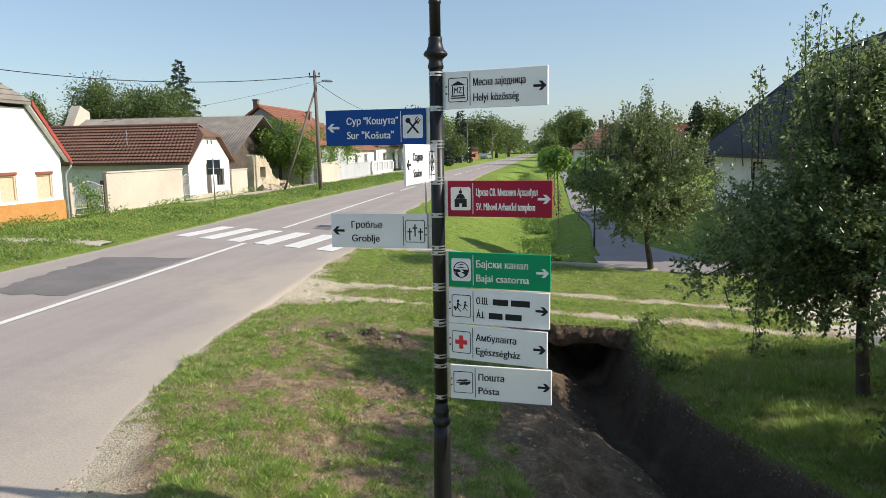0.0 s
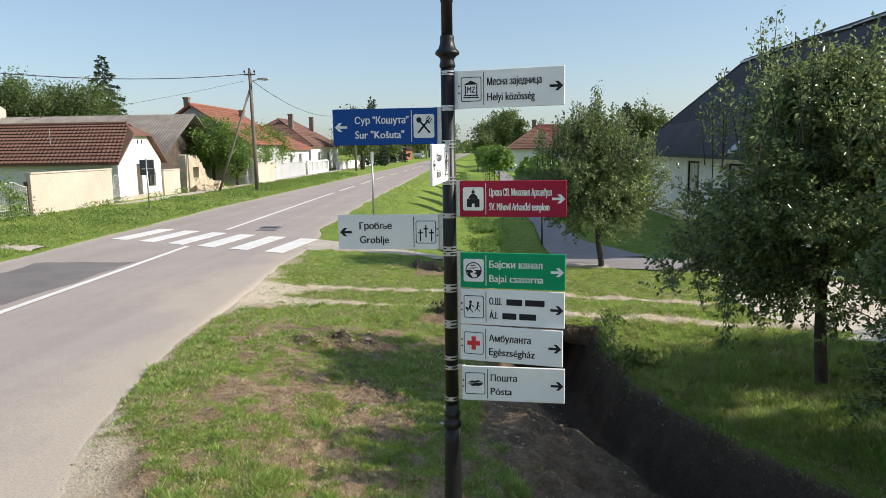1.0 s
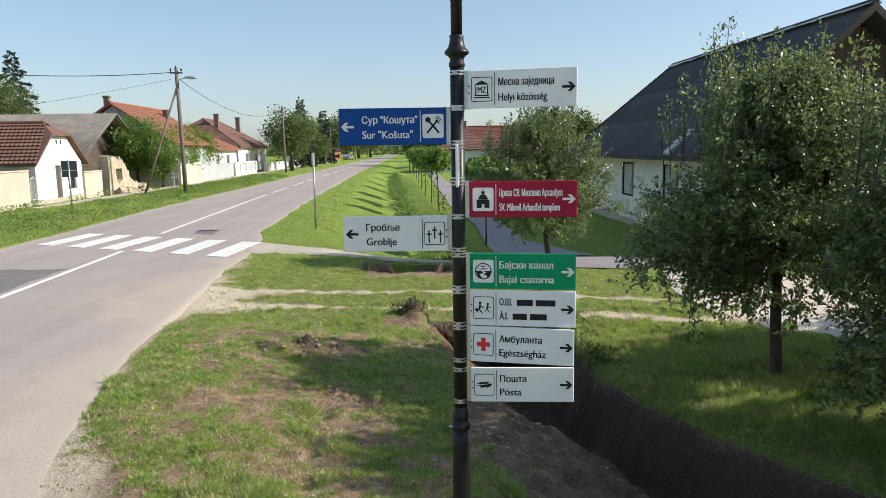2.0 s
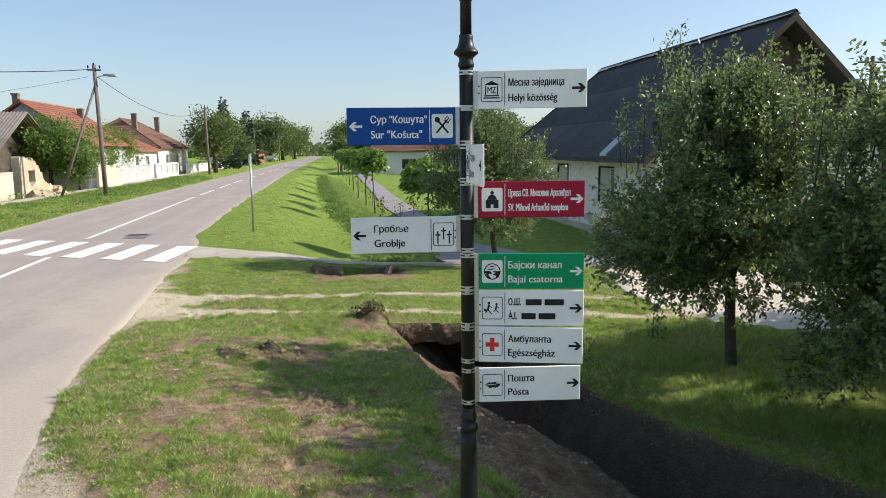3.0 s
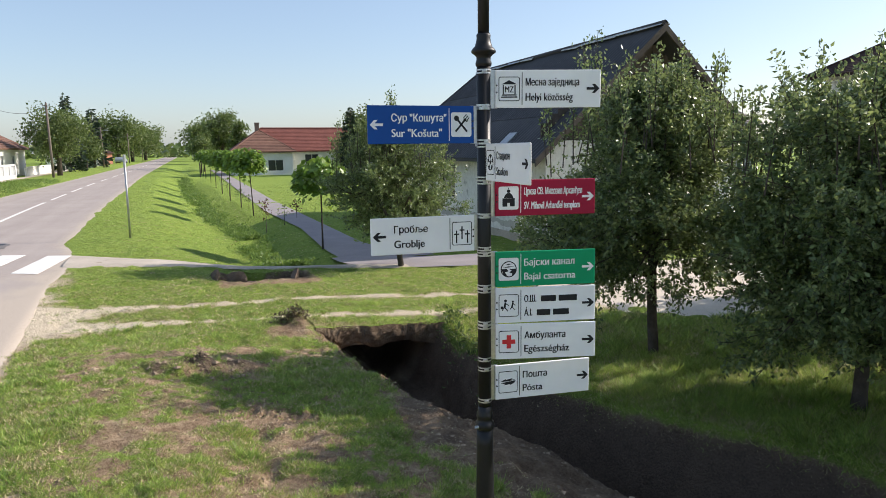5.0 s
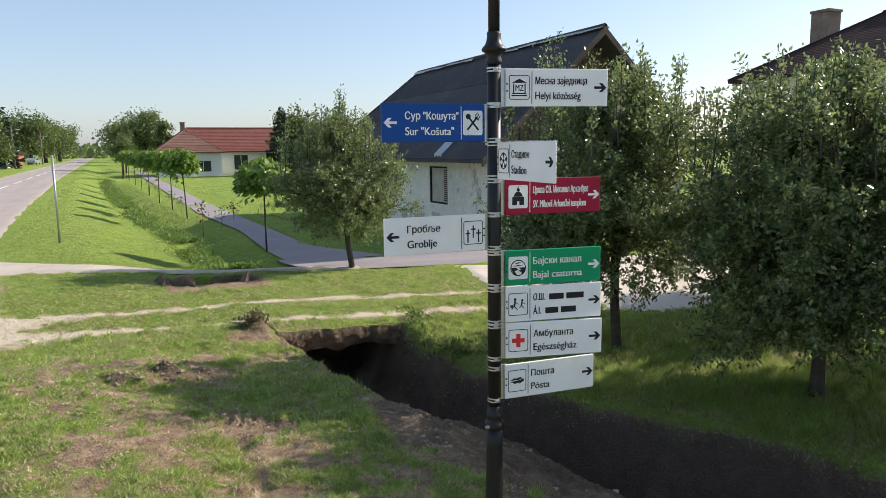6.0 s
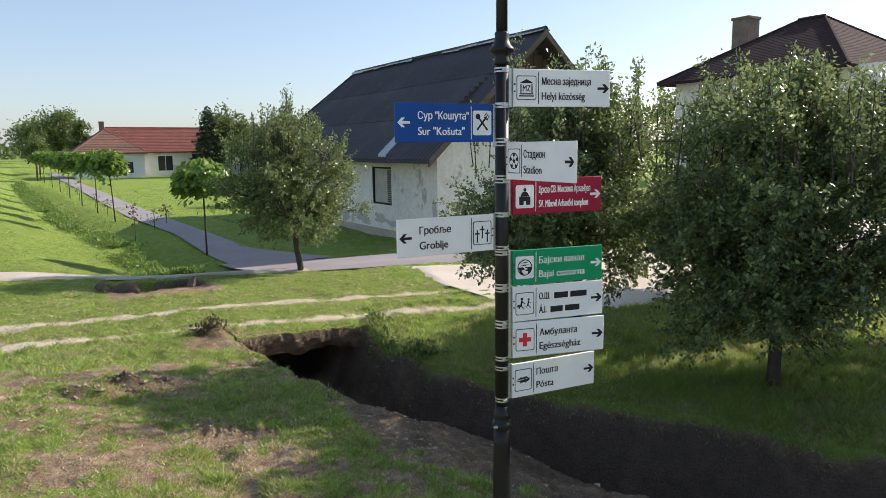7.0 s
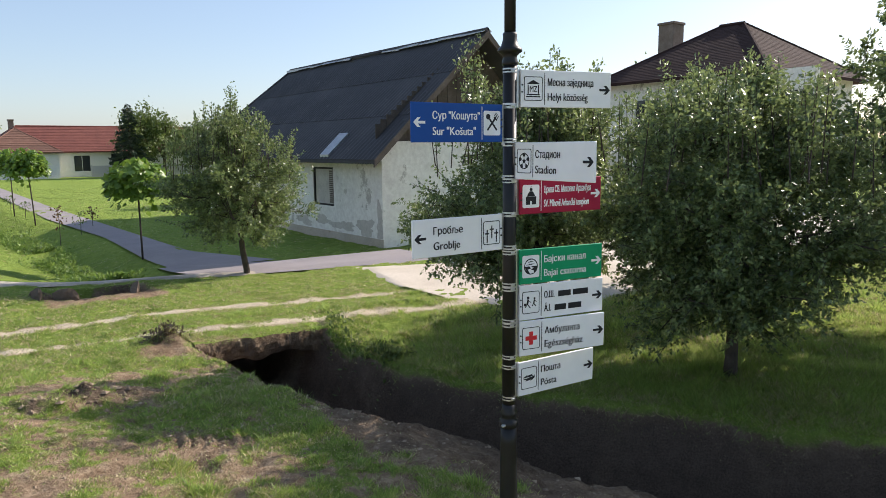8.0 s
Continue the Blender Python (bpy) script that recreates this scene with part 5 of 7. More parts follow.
def letters(body, x, z, width, cap, m, mat, parent, right=False):
    """Lettering fitted to a width and cap height, standing 1.5 mm proud of the panel."""
    cu = bpy.data.curves.new("lettering", "FONT")
    cu.body, cu.size, cu.fill_mode, cu.resolution_u = body, 1.0, "NONE", 5
    ob = bpy.data.objects.new("lettering", cu)
    scene.collection.objects.link(ob)
    dg = bpy.context.evaluated_depsgraph_get()
    line = bpy.data.meshes.new_from_object(ob.evaluated_get(dg))
    bpy.data.objects.remove(ob)
    pts = [Vector((v.co.x, v.co.y)) for v in line.vertices]
    ed = [tuple(q.vertices) for q in line.edges]
    vs, _, fs, _, _, _ = geometry.delaunay_2d_cdt(pts, ed, [], 1, 1e-5)
    A, B = np.array([pts[i] for i, _ in ed]), np.array([pts[j] for _, j in ed])

    def inked(f):
        """A triangle is ink where a ray from its middle crosses the outline an odd number of times."""
        cx, cy = sum(vs[i].x for i in f) / len(f), sum(vs[i].y for i in f) / len(f) + 1e-6
        hit = (A[:, 1] > cy) != (B[:, 1] > cy)
        xs = A[hit, 0] + (cy - A[hit, 1]) / (B[hit, 1] - A[hit, 1]) * (B[hit, 0] - A[hit, 0])
        return int((xs > cx).sum()) % 2 == 1

    fs = [f for f in fs if inked(f)]
    me = bpy.data.meshes.new("lettering")
    me.from_pydata([(v.x, v.y, 0) for v in vs], [], fs)
    n = len(me.vertices)
    co = np.zeros(n * 3)
    me.vertices.foreach_get("co", co)
    co = co.reshape(-1, 3)
    x0, x1 = co[:, 0].min(), co[:, 0].max()
    s = cap / (0.728 if any(ord(q) > 1024 for q in body) else 0.682)
    out = np.stack([x + (co[:, 0] - x0) / (x1 - x0) * width, np.zeros(n) - 0.0015, z + co[:, 1] * s], 1)
    me.vertices.foreach_set("co", out.ravel())
    bm = bmesh.new()
    bm.from_mesh(me)
    extra = bmesh.ops.duplicate(bm, geom=bm.verts[:] + bm.edges[:] + bm.faces[:])["geom"]
    bmesh.ops.translate(bm, vec=(cap * 0.06, -0.0002, cap * 0.014), verts=[g for g in extra if isinstance(g, bmesh.types.BMVert)])
    bm.to_mesh(me)
    bm.free()
    me.transform(m)
    me.materials.clear()
    me.materials.append(mat)
    t = new("lettering", me)
    t.parent = parent
    return t


def bars(x, z, widths, cap, m, mat, parent):
    for w in widths:
        part("lettering", boxm(x, x + w, -0.002, 0, z, z + cap * 0.85, m), mat, parent)
        x += w + 0.018


def arrow(bm, x, z, s, way, m):
    pts = [(-1, -0.19), (0.26, -0.19), (-0.2, -0.68), (0.32, -0.68), (1, 0), (0.32, 0.68), (-0.2, 0.68), (0.26, 0.19), (-1, 0.19)]
    pts = [(x + way * p * s, z + q * s) for p, q in pts]
    flat(bm, pts if way > 0 else pts[::-1], m)


def flat(bm, pts, m, d=0.0015):
    """A thin raised shape on the panel's face from (x, z) points."""
    prism(bm, [(a, b) for a, b in pts], 0.0, d, m @ Matrix(((1, 0, 0, 0), (0, 0, -1, 0), (0, 1, 0, 0), (0, 0, 0, 1))))


def disc(bm, x, z, r, m, n=18, sx=1.0, d=0.0015):
    flat(bm, [(x + sx * r * math.cos(2 * math.pi * k / n), z + r * math.sin(2 * math.pi * k / n)) for k in range(n)], m, d)


def ring(bm, x, z, r, w, m, n=24):
    for k in range(n):
        a, b = 2 * math.pi * k / n, 2 * math.pi * (k + 1) / n
        flat(bm, [(x + r * math.cos(a), z + r * math.sin(a)), (x + r * math.cos(b), z + r * math.sin(b)), (x + (r - w) * math.cos(b), z + (r - w) * math.sin(b)), (x + (r - w) * math.cos(a), z + (r - w) * math.sin(a))], m)


def stroke(bm, x0, z0, x1, z1, w, m, d=0.002):
    a = math.atan2(z1 - z0, x1 - x0)
    dx, dz = -math.sin(a) * w / 2, math.cos(a) * w / 2
    flat(bm, [(x0 - dx, z0 - dz), (x1 - dx, z1 - dz), (x1 + dx, z1 + dz), (x0 + dx, z0 + dz)], m, d)


def rounded(x0, x1, z0, z1, r, n=4):
    out = []
    for cx, cz, a0 in ((x1 - r, z0 + r, -90), (x1 - r, z1 - r, 0), (x0 + r, z1 - r, 90), (x0 + r, z0 + r, 180)):
        for k in range(n + 1):
            a = radians(a0 + 90 * k / n)
            out.append((cx + r * math.cos(a), cz + r * math.sin(a)))
    return out


def pictogram(kind, parent, cx, cz, m, ink, field):
    """The square symbol of a sign, s half-size."""
    s = 0.062
    p = part("pictogram_field", (lambda b: (flat(b, rounded(cx - s, cx + s, cz - s * 1.12, cz + s * 1.12, 0.012), m, 0.001), b)[1])(bmesh.new()), field, parent)
    if ink is M_BLACK:
        bm = bmesh.new()
        o_, i_ = rounded(cx - s, cx + s, cz - s * 1.12, cz + s * 1.12, 0.012), rounded(cx - s + 0.004, cx + s - 0.004, cz - s * 1.12 + 0.004, cz + s * 1.12 - 0.004, 0.009)
        for k in range(len(o_)):
            q = (k + 1) % len(o_)
            flat(bm, [o_[k], o_[q], i_[q], i_[k]], m, 0.002)
        part("pictogram_border", bm, ink, p)
    bm = bmesh.new()
    col = M_BLACK
    if kind == "hall":
        flat(bm, [(cx - 0.046, cz + 0.026), (cx + 0.046, cz + 0.026), (cx, cz + 0.05)], m, 0.002)
        flat(bm, [(cx - 0.047, cz - 0.05), (cx + 0.047, cz - 0.05), (cx + 0.047, cz - 0.043), (cx - 0.047, cz - 0.043)], m, 0.002)
        flat(bm, [(cx - 0.043, cz - 0.038), (cx + 0.043, cz - 0.038), (cx + 0.043, cz - 0.031), (cx - 0.043, cz - 0.031)], m, 0.002)
        for q in (-0.038, 0.031):
            flat(bm, [(cx + q, cz - 0.03), (cx + q + 0.007, cz - 0.03), (cx + q + 0.007, cz + 0.022), (cx + q, cz + 0.022)], m, 0.002)
        letters("MZ", cx - 0.024, cz - 0.02, 0.048, 0.034, m, M_BLACK, p)
    elif kind == "food":
        stroke(bm, cx - 0.035, cz - 0.04, cx + 0.028, cz + 0.034, 0.011, m)
        stroke(bm, cx + 0.035, cz - 0.04, cx - 0.028, cz + 0.034, 0.011, m)
        disc(bm, cx - 0.029, cz + 0.036, 0.016, m, 14)
        for q in (-0.012, 0.0, 0.012):
            stroke(bm, cx + 0.024 + q * 0.8, cz + 0.03 - q * 0.8, cx + 0.040 + q * 0.7, cz + 0.05 - q * 0.7, 0.005, m)
        stroke(bm, cx + 0.014, cz + 0.034, cx + 0.036, cz + 0.016, 0.008, m)
    elif kind == "crosses":
        for q, h in ((-0.034, -0.012), (0.0, 0.012), (0.034, -0.012)):
            stroke(bm, cx + q, cz - 0.045 + h, cx + q, cz + 0.03 + h, 0.008, m)
            stroke(bm, cx + q - 0.015, cz + 0.008 + h, cx + q + 0.015, cz + 0.008 + h, 0.008, m)
    elif kind == "church":
        for x_, w_, z_ in ((-0.023, 0.015, -0.05), (0.023, 0.015, -0.05), (0.0, 0.0079, -0.028)):
            flat(bm, [(cx + x_ - w_, cz + z_), (cx + x_ + w_, cz + z_), (cx + x_ + w_, cz - 0.001), (cx + x_ - w_, cz - 0.001)], m, 0.002)
        flat(bm, [(cx - 0.03, cz), (cx + 0.03, cz), (cx + 0.022, cz + 0.018), (cx + 0.01, cz + 0.03), (cx - 0.01, cz + 0.03), (cx - 0.022, cz + 0.018)], m, 0.002)
        disc(bm, cx, cz + 0.041, 0.0105, m, 12)
        stroke(bm, cx, cz + 0.052, cx, cz + 0.062, 0.004, m)
    elif kind == "canal":
        ring(bm, cx, cz, 0.05, 0.006, m)
        flat(bm, [(cx - 0.046, cz + 0.002), (cx - 0.012, cz + 0.002), (cx + 0.0, cz - 0.012), (cx - 0.024, cz - 0.018), (cx - 0.012, cz - 0.036), (cx - 0.002, cz - 0.047), (cx - 0.03, cz - 0.036)], m, 0.002)
        flat(bm, [(cx + 0.0, cz + 0.002), (cx + 0.046, cz + 0.002), (cx + 0.036, cz - 0.03), (cx + 0.02, cz - 0.044), (cx + 0.022, cz - 0.026), (cx + 0.0, cz - 0.018), (cx + 0.02, cz - 0.01)], m, 0.002)
        for q, w in ((0.012, 0.036), (0.028, 0.026)):
            flat(bm, [(cx - w, cz + q - 0.002), (cx, cz + q + 0.006), (cx + w * 0.9, cz + q + 0.004), (cx, cz + q - 0.001)], m, 0.002)
    elif kind == "school":
        for q, k in ((-0.02, 1.0), (0.026, 0.8)):
            disc(bm, cx + q, cz + 0.03 * k, 0.009 * k, m, 10)
            stroke(bm, cx + q, cz + 0.02 * k, cx + q - 0.006, cz - 0.012 * k, 0.012 * k, m)
            stroke(bm, cx + q - 0.006, cz - 0.01 * k, cx + q + 0.016 * k, cz - 0.035 * k, 0.006 * k, m)
            stroke(bm, cx + q - 0.006, cz - 0.01 * k, cx + q - 0.022 * k, cz - 0.03 * k, 0.006 * k, m)
            stroke(bm, cx + q, cz + 0.014 * k, cx + q + 0.02 * k, cz + 0.0 * k, 0.005 * k, m)
        flat(bm, [(cx - 0.05, cz - 0.02), (cx - 0.034, cz - 0.02), (cx - 0.034, cz - 0.004), (cx - 0.05, cz - 0.004)], m, 0.002)
    elif kind == "medic":
        col = M_REDX
        stroke(bm, cx - 0.04, cz, cx + 0.04, cz, 0.027, m)
        stroke(bm, cx, cz + 0.0136, cx, cz + 0.042, 0.027, m)
        stroke(bm, cx, cz - 0.042, cx, cz - 0.0136, 0.027, m)
    elif kind == "post":
        flat(bm, [(cx - 0.05, cz + 0.004), (cx - 0.012, cz + 0.022), (cx - 0.016, cz + 0.014), (cx + 0.03, cz + 0.022), (cx + 0.022, cz + 0.014), (cx + 0.05, cz + 0.012), (cx + 0.004, cz + 0.004)], m, 0.002)
        flat(bm, [(cx - 0.05, cz - 0.004), (cx - 0.01, cz - 0.0), (cx + 0.05, cz + 0.008), (cx + 0.042, cz - 0.008), (cx + 0.012, cz - 0.022), (cx + 0.016, cz - 0.014), (cx - 0.028, cz - 0.02), (cx - 0.02, cz - 0.012)], m, 0.002)
    elif kind == "ball":
        ring(bm, cx, cz, 0.046, 0.006, m)
        for q in range(6):
            a = radians(72 * q + 90)
            k = 0.0 if q == 5 else 0.036
            flat(bm, [(cx + k * math.cos(a) + 0.013 * math.cos(radians(72 * j + 90)), cz + k * math.sin(a) + 0.013 * math.sin(radians(72 * j + 90))) for j in range(5)], m, 0.002)
            if q < 5:
                stroke(bm, cx + 0.012 * math.cos(a), cz + 0.012 * math.sin(a), cx + 0.026 * math.cos(a), cz + 0.026 * math.sin(a), 0.004, m)
    part("pictogram", bm, col, p)
    return p


def direction_sign(label, ang, z0, z1, side, kind, film, ink, lines, reach=0.69, tilt=0.0, both=False, field=None):
    """A flat sign on the post. ang: turn of its reading direction about z; side: 1 reaches to the reader's right, -1 to the left."""
    t = thing("direction_sign", label, "sign", (PX, PY, (z0 + z1) / 2), ang, "direction signs on the post")
    h = (z1 - z0) / 2
    ins = 0.066
    x0, x1 = (ins, reach) if side > 0 else (-reach, -ins)
    fz = -0.012
    lean_m = Matrix.Rotation(radians(tilt) * -1, 4, "Y")
    part("panel", boxm(x0, x1, fz, fz + 0.014, -h, h, lean_m, bevel=0.003), film, t)
    for face in (0, 1) if both else (0,):
        m = lean_m @ Matrix.Translation((0, fz - 0.0002, 0))
        sd, a, b = side, x0, x1
        if face:
            m = lean_m @ Matrix.Translation((0, fz + 0.0142, 0)) @ Matrix.Rotation(math.pi, 4, "Z")
            sd, a, b = -side, -x1, -x0
        w = b - a
        px = a + 0.082 if sd > 0 else b - 0.078
        pictogram(kind, t, px, 0, m, ink, field or film)
        dv = a + 0.158 if sd > 0 else b - 0.152
        part("divider", boxm(dv - 0.002, dv + 0.002, -0.0015, 0, -h * 0.86, h * 0.86, m), ink, t)
        tx = a + 0.178 if sd > 0 else a + 0.135
        cap = 0.043
        for (body, width), z in zip(lines, (0.018, -0.068)):
            if isinstance(body, str):
                letters(body, tx, z, width, cap, m, ink, t)
            else:
                letters(body[0], tx, z, body[1], cap, m, ink, t)
                bars(tx + body[1] + 0.03, z, body[2], cap, m, ink, t)
        bm = bmesh.new()
        arrow(bm, b - 0.046 if sd > 0 else a + 0.05, 0.0, 0.038, sd, m)
        part("arrow", bm, ink, t)
    s = 1 if side > 0 else -1
    part("bracket", boxm(min(s * 0.034, s * 0.082), max(s * 0.034, s * 0.082), fz + 0.016, fz + 0.022, -h * 1.02, h * 1.02, bevel=0.001), M_BAND, t, "bright metal edge bracket")
    for z in (-0.02, 0.02):
        part("bolt", lathe(bmesh.new(), [(0.005, 0), (0.005, 0.006)], 8, lean_m @ pose(s * 0.074, fz, z, 90, 0, 0)), M_IRON, t)
    for z in (-h * 0.92, h * 0.92):
        for q in (-0.009, 0.009):
            part("clamp_band", lathe(bmesh.new(), [(0.0405, -0.004), (0.0425, -0.004), (0.0425, 0.004), (0.0405, 0.004)], 24, pose(0, 0, z + q)), M_BAND, t, smooth=False)
        part("band_buckle", boxm(-0.016, 0.012, -0.05, -0.042, z - 0.006, z + 0.006, bevel=0.002), M_BAND, t)
    return t


direction_sign("white sign with town hall symbol and black lettering", -16.5, 2.664, 2.88, 1, "hall", M_SW, M_BLACK, [("Месна заједница", 0.315), ("Helyi közösség", 0.277)])
direction_sign("blue sign with spoon and fork symbol, white lettering", -2.5, 2.462, 2.676, -1, "food", M_SB, M_WPRINT, [("Сур \"Кошута\"", 0.323), ("Sur \"Košuta\"", 0.295)], field=M_WPRINT, reach=0.695)
direction_sign("white two-sided stadium sign with football symbol", -94.1, 2.246, 2.458, 1, "ball", M_SW, M_BLACK, [("Стадион", 0.2), ("Stadion", 0.17)], reach=0.70, both=True)
direction_sign("maroon church sign with white condensed lettering", -9.3, 2.028, 2.243, 1, "church", M_SR, M_WPRINT, [("Црква СВ. Миховил Арханђел", 0.366), ("SV. Mihovil Arhanđel templom", 0.352)], reach=0.697, field=M_WPRINT)
direction_sign("white cemetery sign with three crosses symbol", -3.8, 1.828, 2.042, -1, "crosses", M_SW, M_BLACK, [("Гробље", 0.2), ("Groblje", 0.18)])
direction_sign("green canal sign with white lettering", -11.5, 1.597, 1.813, 1, "canal", M_SG, M_WPRINT, [("Бајски канал", 0.316), ("Bajai csatorna", 0.323)], reach=0.695, field=M_WPRINT)
direction_sign("white school sign with running figures symbol", -12.8, 1.372, 1.59, 1, "school", M_SW, M_BLACK, [(("О.Ш.", 0.075, (0.095, 0.115)), 0), (("Á.I.", 0.05, (0.085, 0.1)), 0)], reach=0.695)
direction_sign("white clinic sign with red cross symbol", -15.4, 1.145, 1.366, 1, "medic", M_SW, M_BLACK, [("Амбуланта", 0.255), ("Egészségház", 0.28)])
direction_sign("white post office sign with black lettering", -6.2, 0.882, 1.101, 1, "post", M_SW, M_BLACK, [("Пошта", 0.16), ("Pósta", 0.13)], reach=0.695)

# ---- culvert ----
def culvert():
    """Grassed earth deck over the ditch, with a crusted edge and a slab under it."""
    xs, ys = np.linspace(0.15, 2.15, 60), np.linspace(9.72, 11.8, 50)
    X, Y = np.meshgrid(xs, ys)
    Y = Y + (0.10 * (vnoise(X, Y, 0.35, 41) - 0.5) + 0.06 * (vnoise(X, Y, 0.1, 42) - 0.5)) * (1 - step(9.72, 10.2, Y))
    top = land(X, Y) + 0.012 + 0.03 * (vnoise(X, Y, 0.17, 2) - 0.5)
    low = top - 0.25 - 0.09 * vnoise(X, Y, 0.25, 43)
    low = np.where(X < 0.42, top - 0.42 + 0.2 * vnoise(X, Y, 0.12, 45), low)
    ny, nx = X.shape
    V = np.concatenate([np.stack([X, Y, top], -1).reshape(-1, 3), np.stack([X, Y + 0.03, low], -1).reshape(-1, 3)])
    i = np.arange(nx * ny).reshape(ny, nx)
    q = lambda a, b, c, d: np.stack([a, b, c, d], -1).reshape(-1, 4)
    k = nx * ny
    F = [q(i[:-1, :-1], i[:-1, 1:], i[1:, 1:], i[1:, :-1]), q(i[:-1, :-1] + k, i[1:, :-1] + k, i[1:, 1:] + k, i[:-1, 1:] + k),
         q(i[0, :-1] + k, i[0, 1:] + k, i[0, 1:], i[0, :-1]), q(i[:-1, 0], i[1:, 0], i[1:, 0] + k, i[:-1, 0] + k), q(i[1:, -1], i[:-1, -1], i[:-1, -1] + k, i[1:, -1] + k)]
    # crumbling front face, in rows from the turf down to the underside
    rows = 9
    f = np.linspace(0, 1, rows)[:, None]
    fx = np.repeat(X[:1], rows, 0)
    fz = top[:1] * (1 - f) + low[:1] * f
    fy = Y[:1] + 0.03 * f + (0.09 * (vnoise(fx, fz, 0.11, 46) - 0.5) + 0.035 * (vnoise(fx, fz, 0.045, 47) - 0.5)) * np.sin(np.pi * np.clip(f * 1.1, 0, 1)) - 0.035 * np.sin(np.pi * f) 
    base_n = len(V)
    V = np.concatenate([V, np.stack([fx, fy, fz], -1).reshape(-1, 3)])
    j = base_n + np.arange(rows * nx).reshape(rows, nx)
    F[2] = q(j[1:, :-1], j[1:, 1:], j[:-1, 1:], j[:-1, :-1])
    me = mesh_from("deck", V.tolist(), np.concatenate(F).tolist(), M_GROUND)
    bare = np.clip(0.1 + 0.75 * np.exp(-((V[:, 1] - 9.85) / 0.15) ** 2) * vnoise(V[:, 0], V[:, 1], 0.3, 44), 0, 1)
    for rx_, ry_ in (RUT1, RUT2):
        bare = np.maximum(bare, 0.95 * np.exp(-((V[:, 1] - np.interp(V[:, 0], rx_, ry_)) / 0.2) ** 2))
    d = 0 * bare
    # soil colour: dark on the underside, darkening down the front face
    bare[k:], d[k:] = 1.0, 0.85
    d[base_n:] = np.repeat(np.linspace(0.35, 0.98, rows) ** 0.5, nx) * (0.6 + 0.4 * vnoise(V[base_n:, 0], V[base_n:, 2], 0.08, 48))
    at = me.attributes.new("wear_shade", "FLOAT_COLOR", "POINT")
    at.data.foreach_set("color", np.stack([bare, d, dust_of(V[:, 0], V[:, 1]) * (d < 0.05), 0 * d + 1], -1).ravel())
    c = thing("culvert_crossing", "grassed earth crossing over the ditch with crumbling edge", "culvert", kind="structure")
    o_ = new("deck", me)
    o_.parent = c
    part("slab", boxm(0.35, 1.95, 10.0, 11.5, -0.50, -0.36, bevel=0.02), M_CONC, c, "dirty concrete culvert slab")
    bm = bmesh.new()
    r = np.random.default_rng(5)
    for k in range(26):
        x0, y0 = r.uniform(0.3, 1.8), 9.74
        z0 = float(land(x0, y0)) - 0.02
        tube(bm, [(x0, y0, z0), (x0 + r.normal() * 0.03, y0 - 0.05, z0 - 0.1), (x0 + r.normal() * 0.05, y0 - 0.05, z0 - r.uniform(0.15, 0.35))], [0.004, 0.003, 0.001], 4)
    part("hanging_root", bm, M_WOOD, c)["kind"] = "stuff"


culvert()
M_LUMP = weathered("dried_earth", (0.125, 0.09, 0.065), (0.07, 0.052, 0.04), (0.20, 0.15, 0.11), 3, 25, 0.95, 0.8, 0.02)
for k in range(13):
    r = np.random.default_rng(60 + k)
    a = 2 * math.pi * k / 13 + r.normal() * 0.1
    x, y = -0.1 + 0.95 * math.cos(a) + r.normal() * 0.05, 14.45 + 0.62 * math.sin(a)
    s = r.uniform(0.09, 0.2)
    bm = bmesh.new()
    bmesh.ops.create_icosphere(bm, subdivisions=2, radius=1.0)
    for v in bm.verts:
        v.co = Vector((v.co.x * s * 1.4, v.co.y * s, v.co.z * s * 0.45)) * (1 + 0.35 * noise.noise(v.co * 2.3 + Vector((k, 0, 0))))
    tagged(part("earth_lump", bm, M_LUMP), "brown lump of dug earth at the edge of the pit", "soil", "lumps round the pit").matrix_basis = pose(x, y, float(ground_z(x, y)) + s * 0.2, 10 * k, 0, 40 * k)

# ---- street furniture ----
marker = thing("marker_post", "slim grey metal post with a small edge-on sign", "post", (-3.05, 21.57, float(ground_z(-3.05, 21.57))))
part("post", tubem([(0, 0, -0.1), (0, 0, 2.36)], 0.03, 12), M_STEEL, marker, smooth=True)
part("sign_plate", boxm(-0.02, 0.02, -0.26, 0.26, 1.98, 2.34, bevel=0.004), M_STEEL, marker)
road_sign = thing("road_sign", "square road sign on a grey post, seen from behind", "road sign", (-13.63, 28.25, 0.08))
part("post", tubem([(0, 0, -0.1), (0, 0, 2.15)], 0.03, 12), M_STEEL, road_sign, smooth=True)
part("sign_plate", boxm(-0.31, 0.31, 0.035, 0.05, 1.45, 2.1, bevel=0.005), plain("grey_sign_back", (0.06, 0.07, 0.085), 0.5), road_sign, "dark grey back of the plate")
part("bracket", boxm(-0.25, 0.25, 0.02, 0.035, 1.7, 1.74), M_STEEL, road_sign)


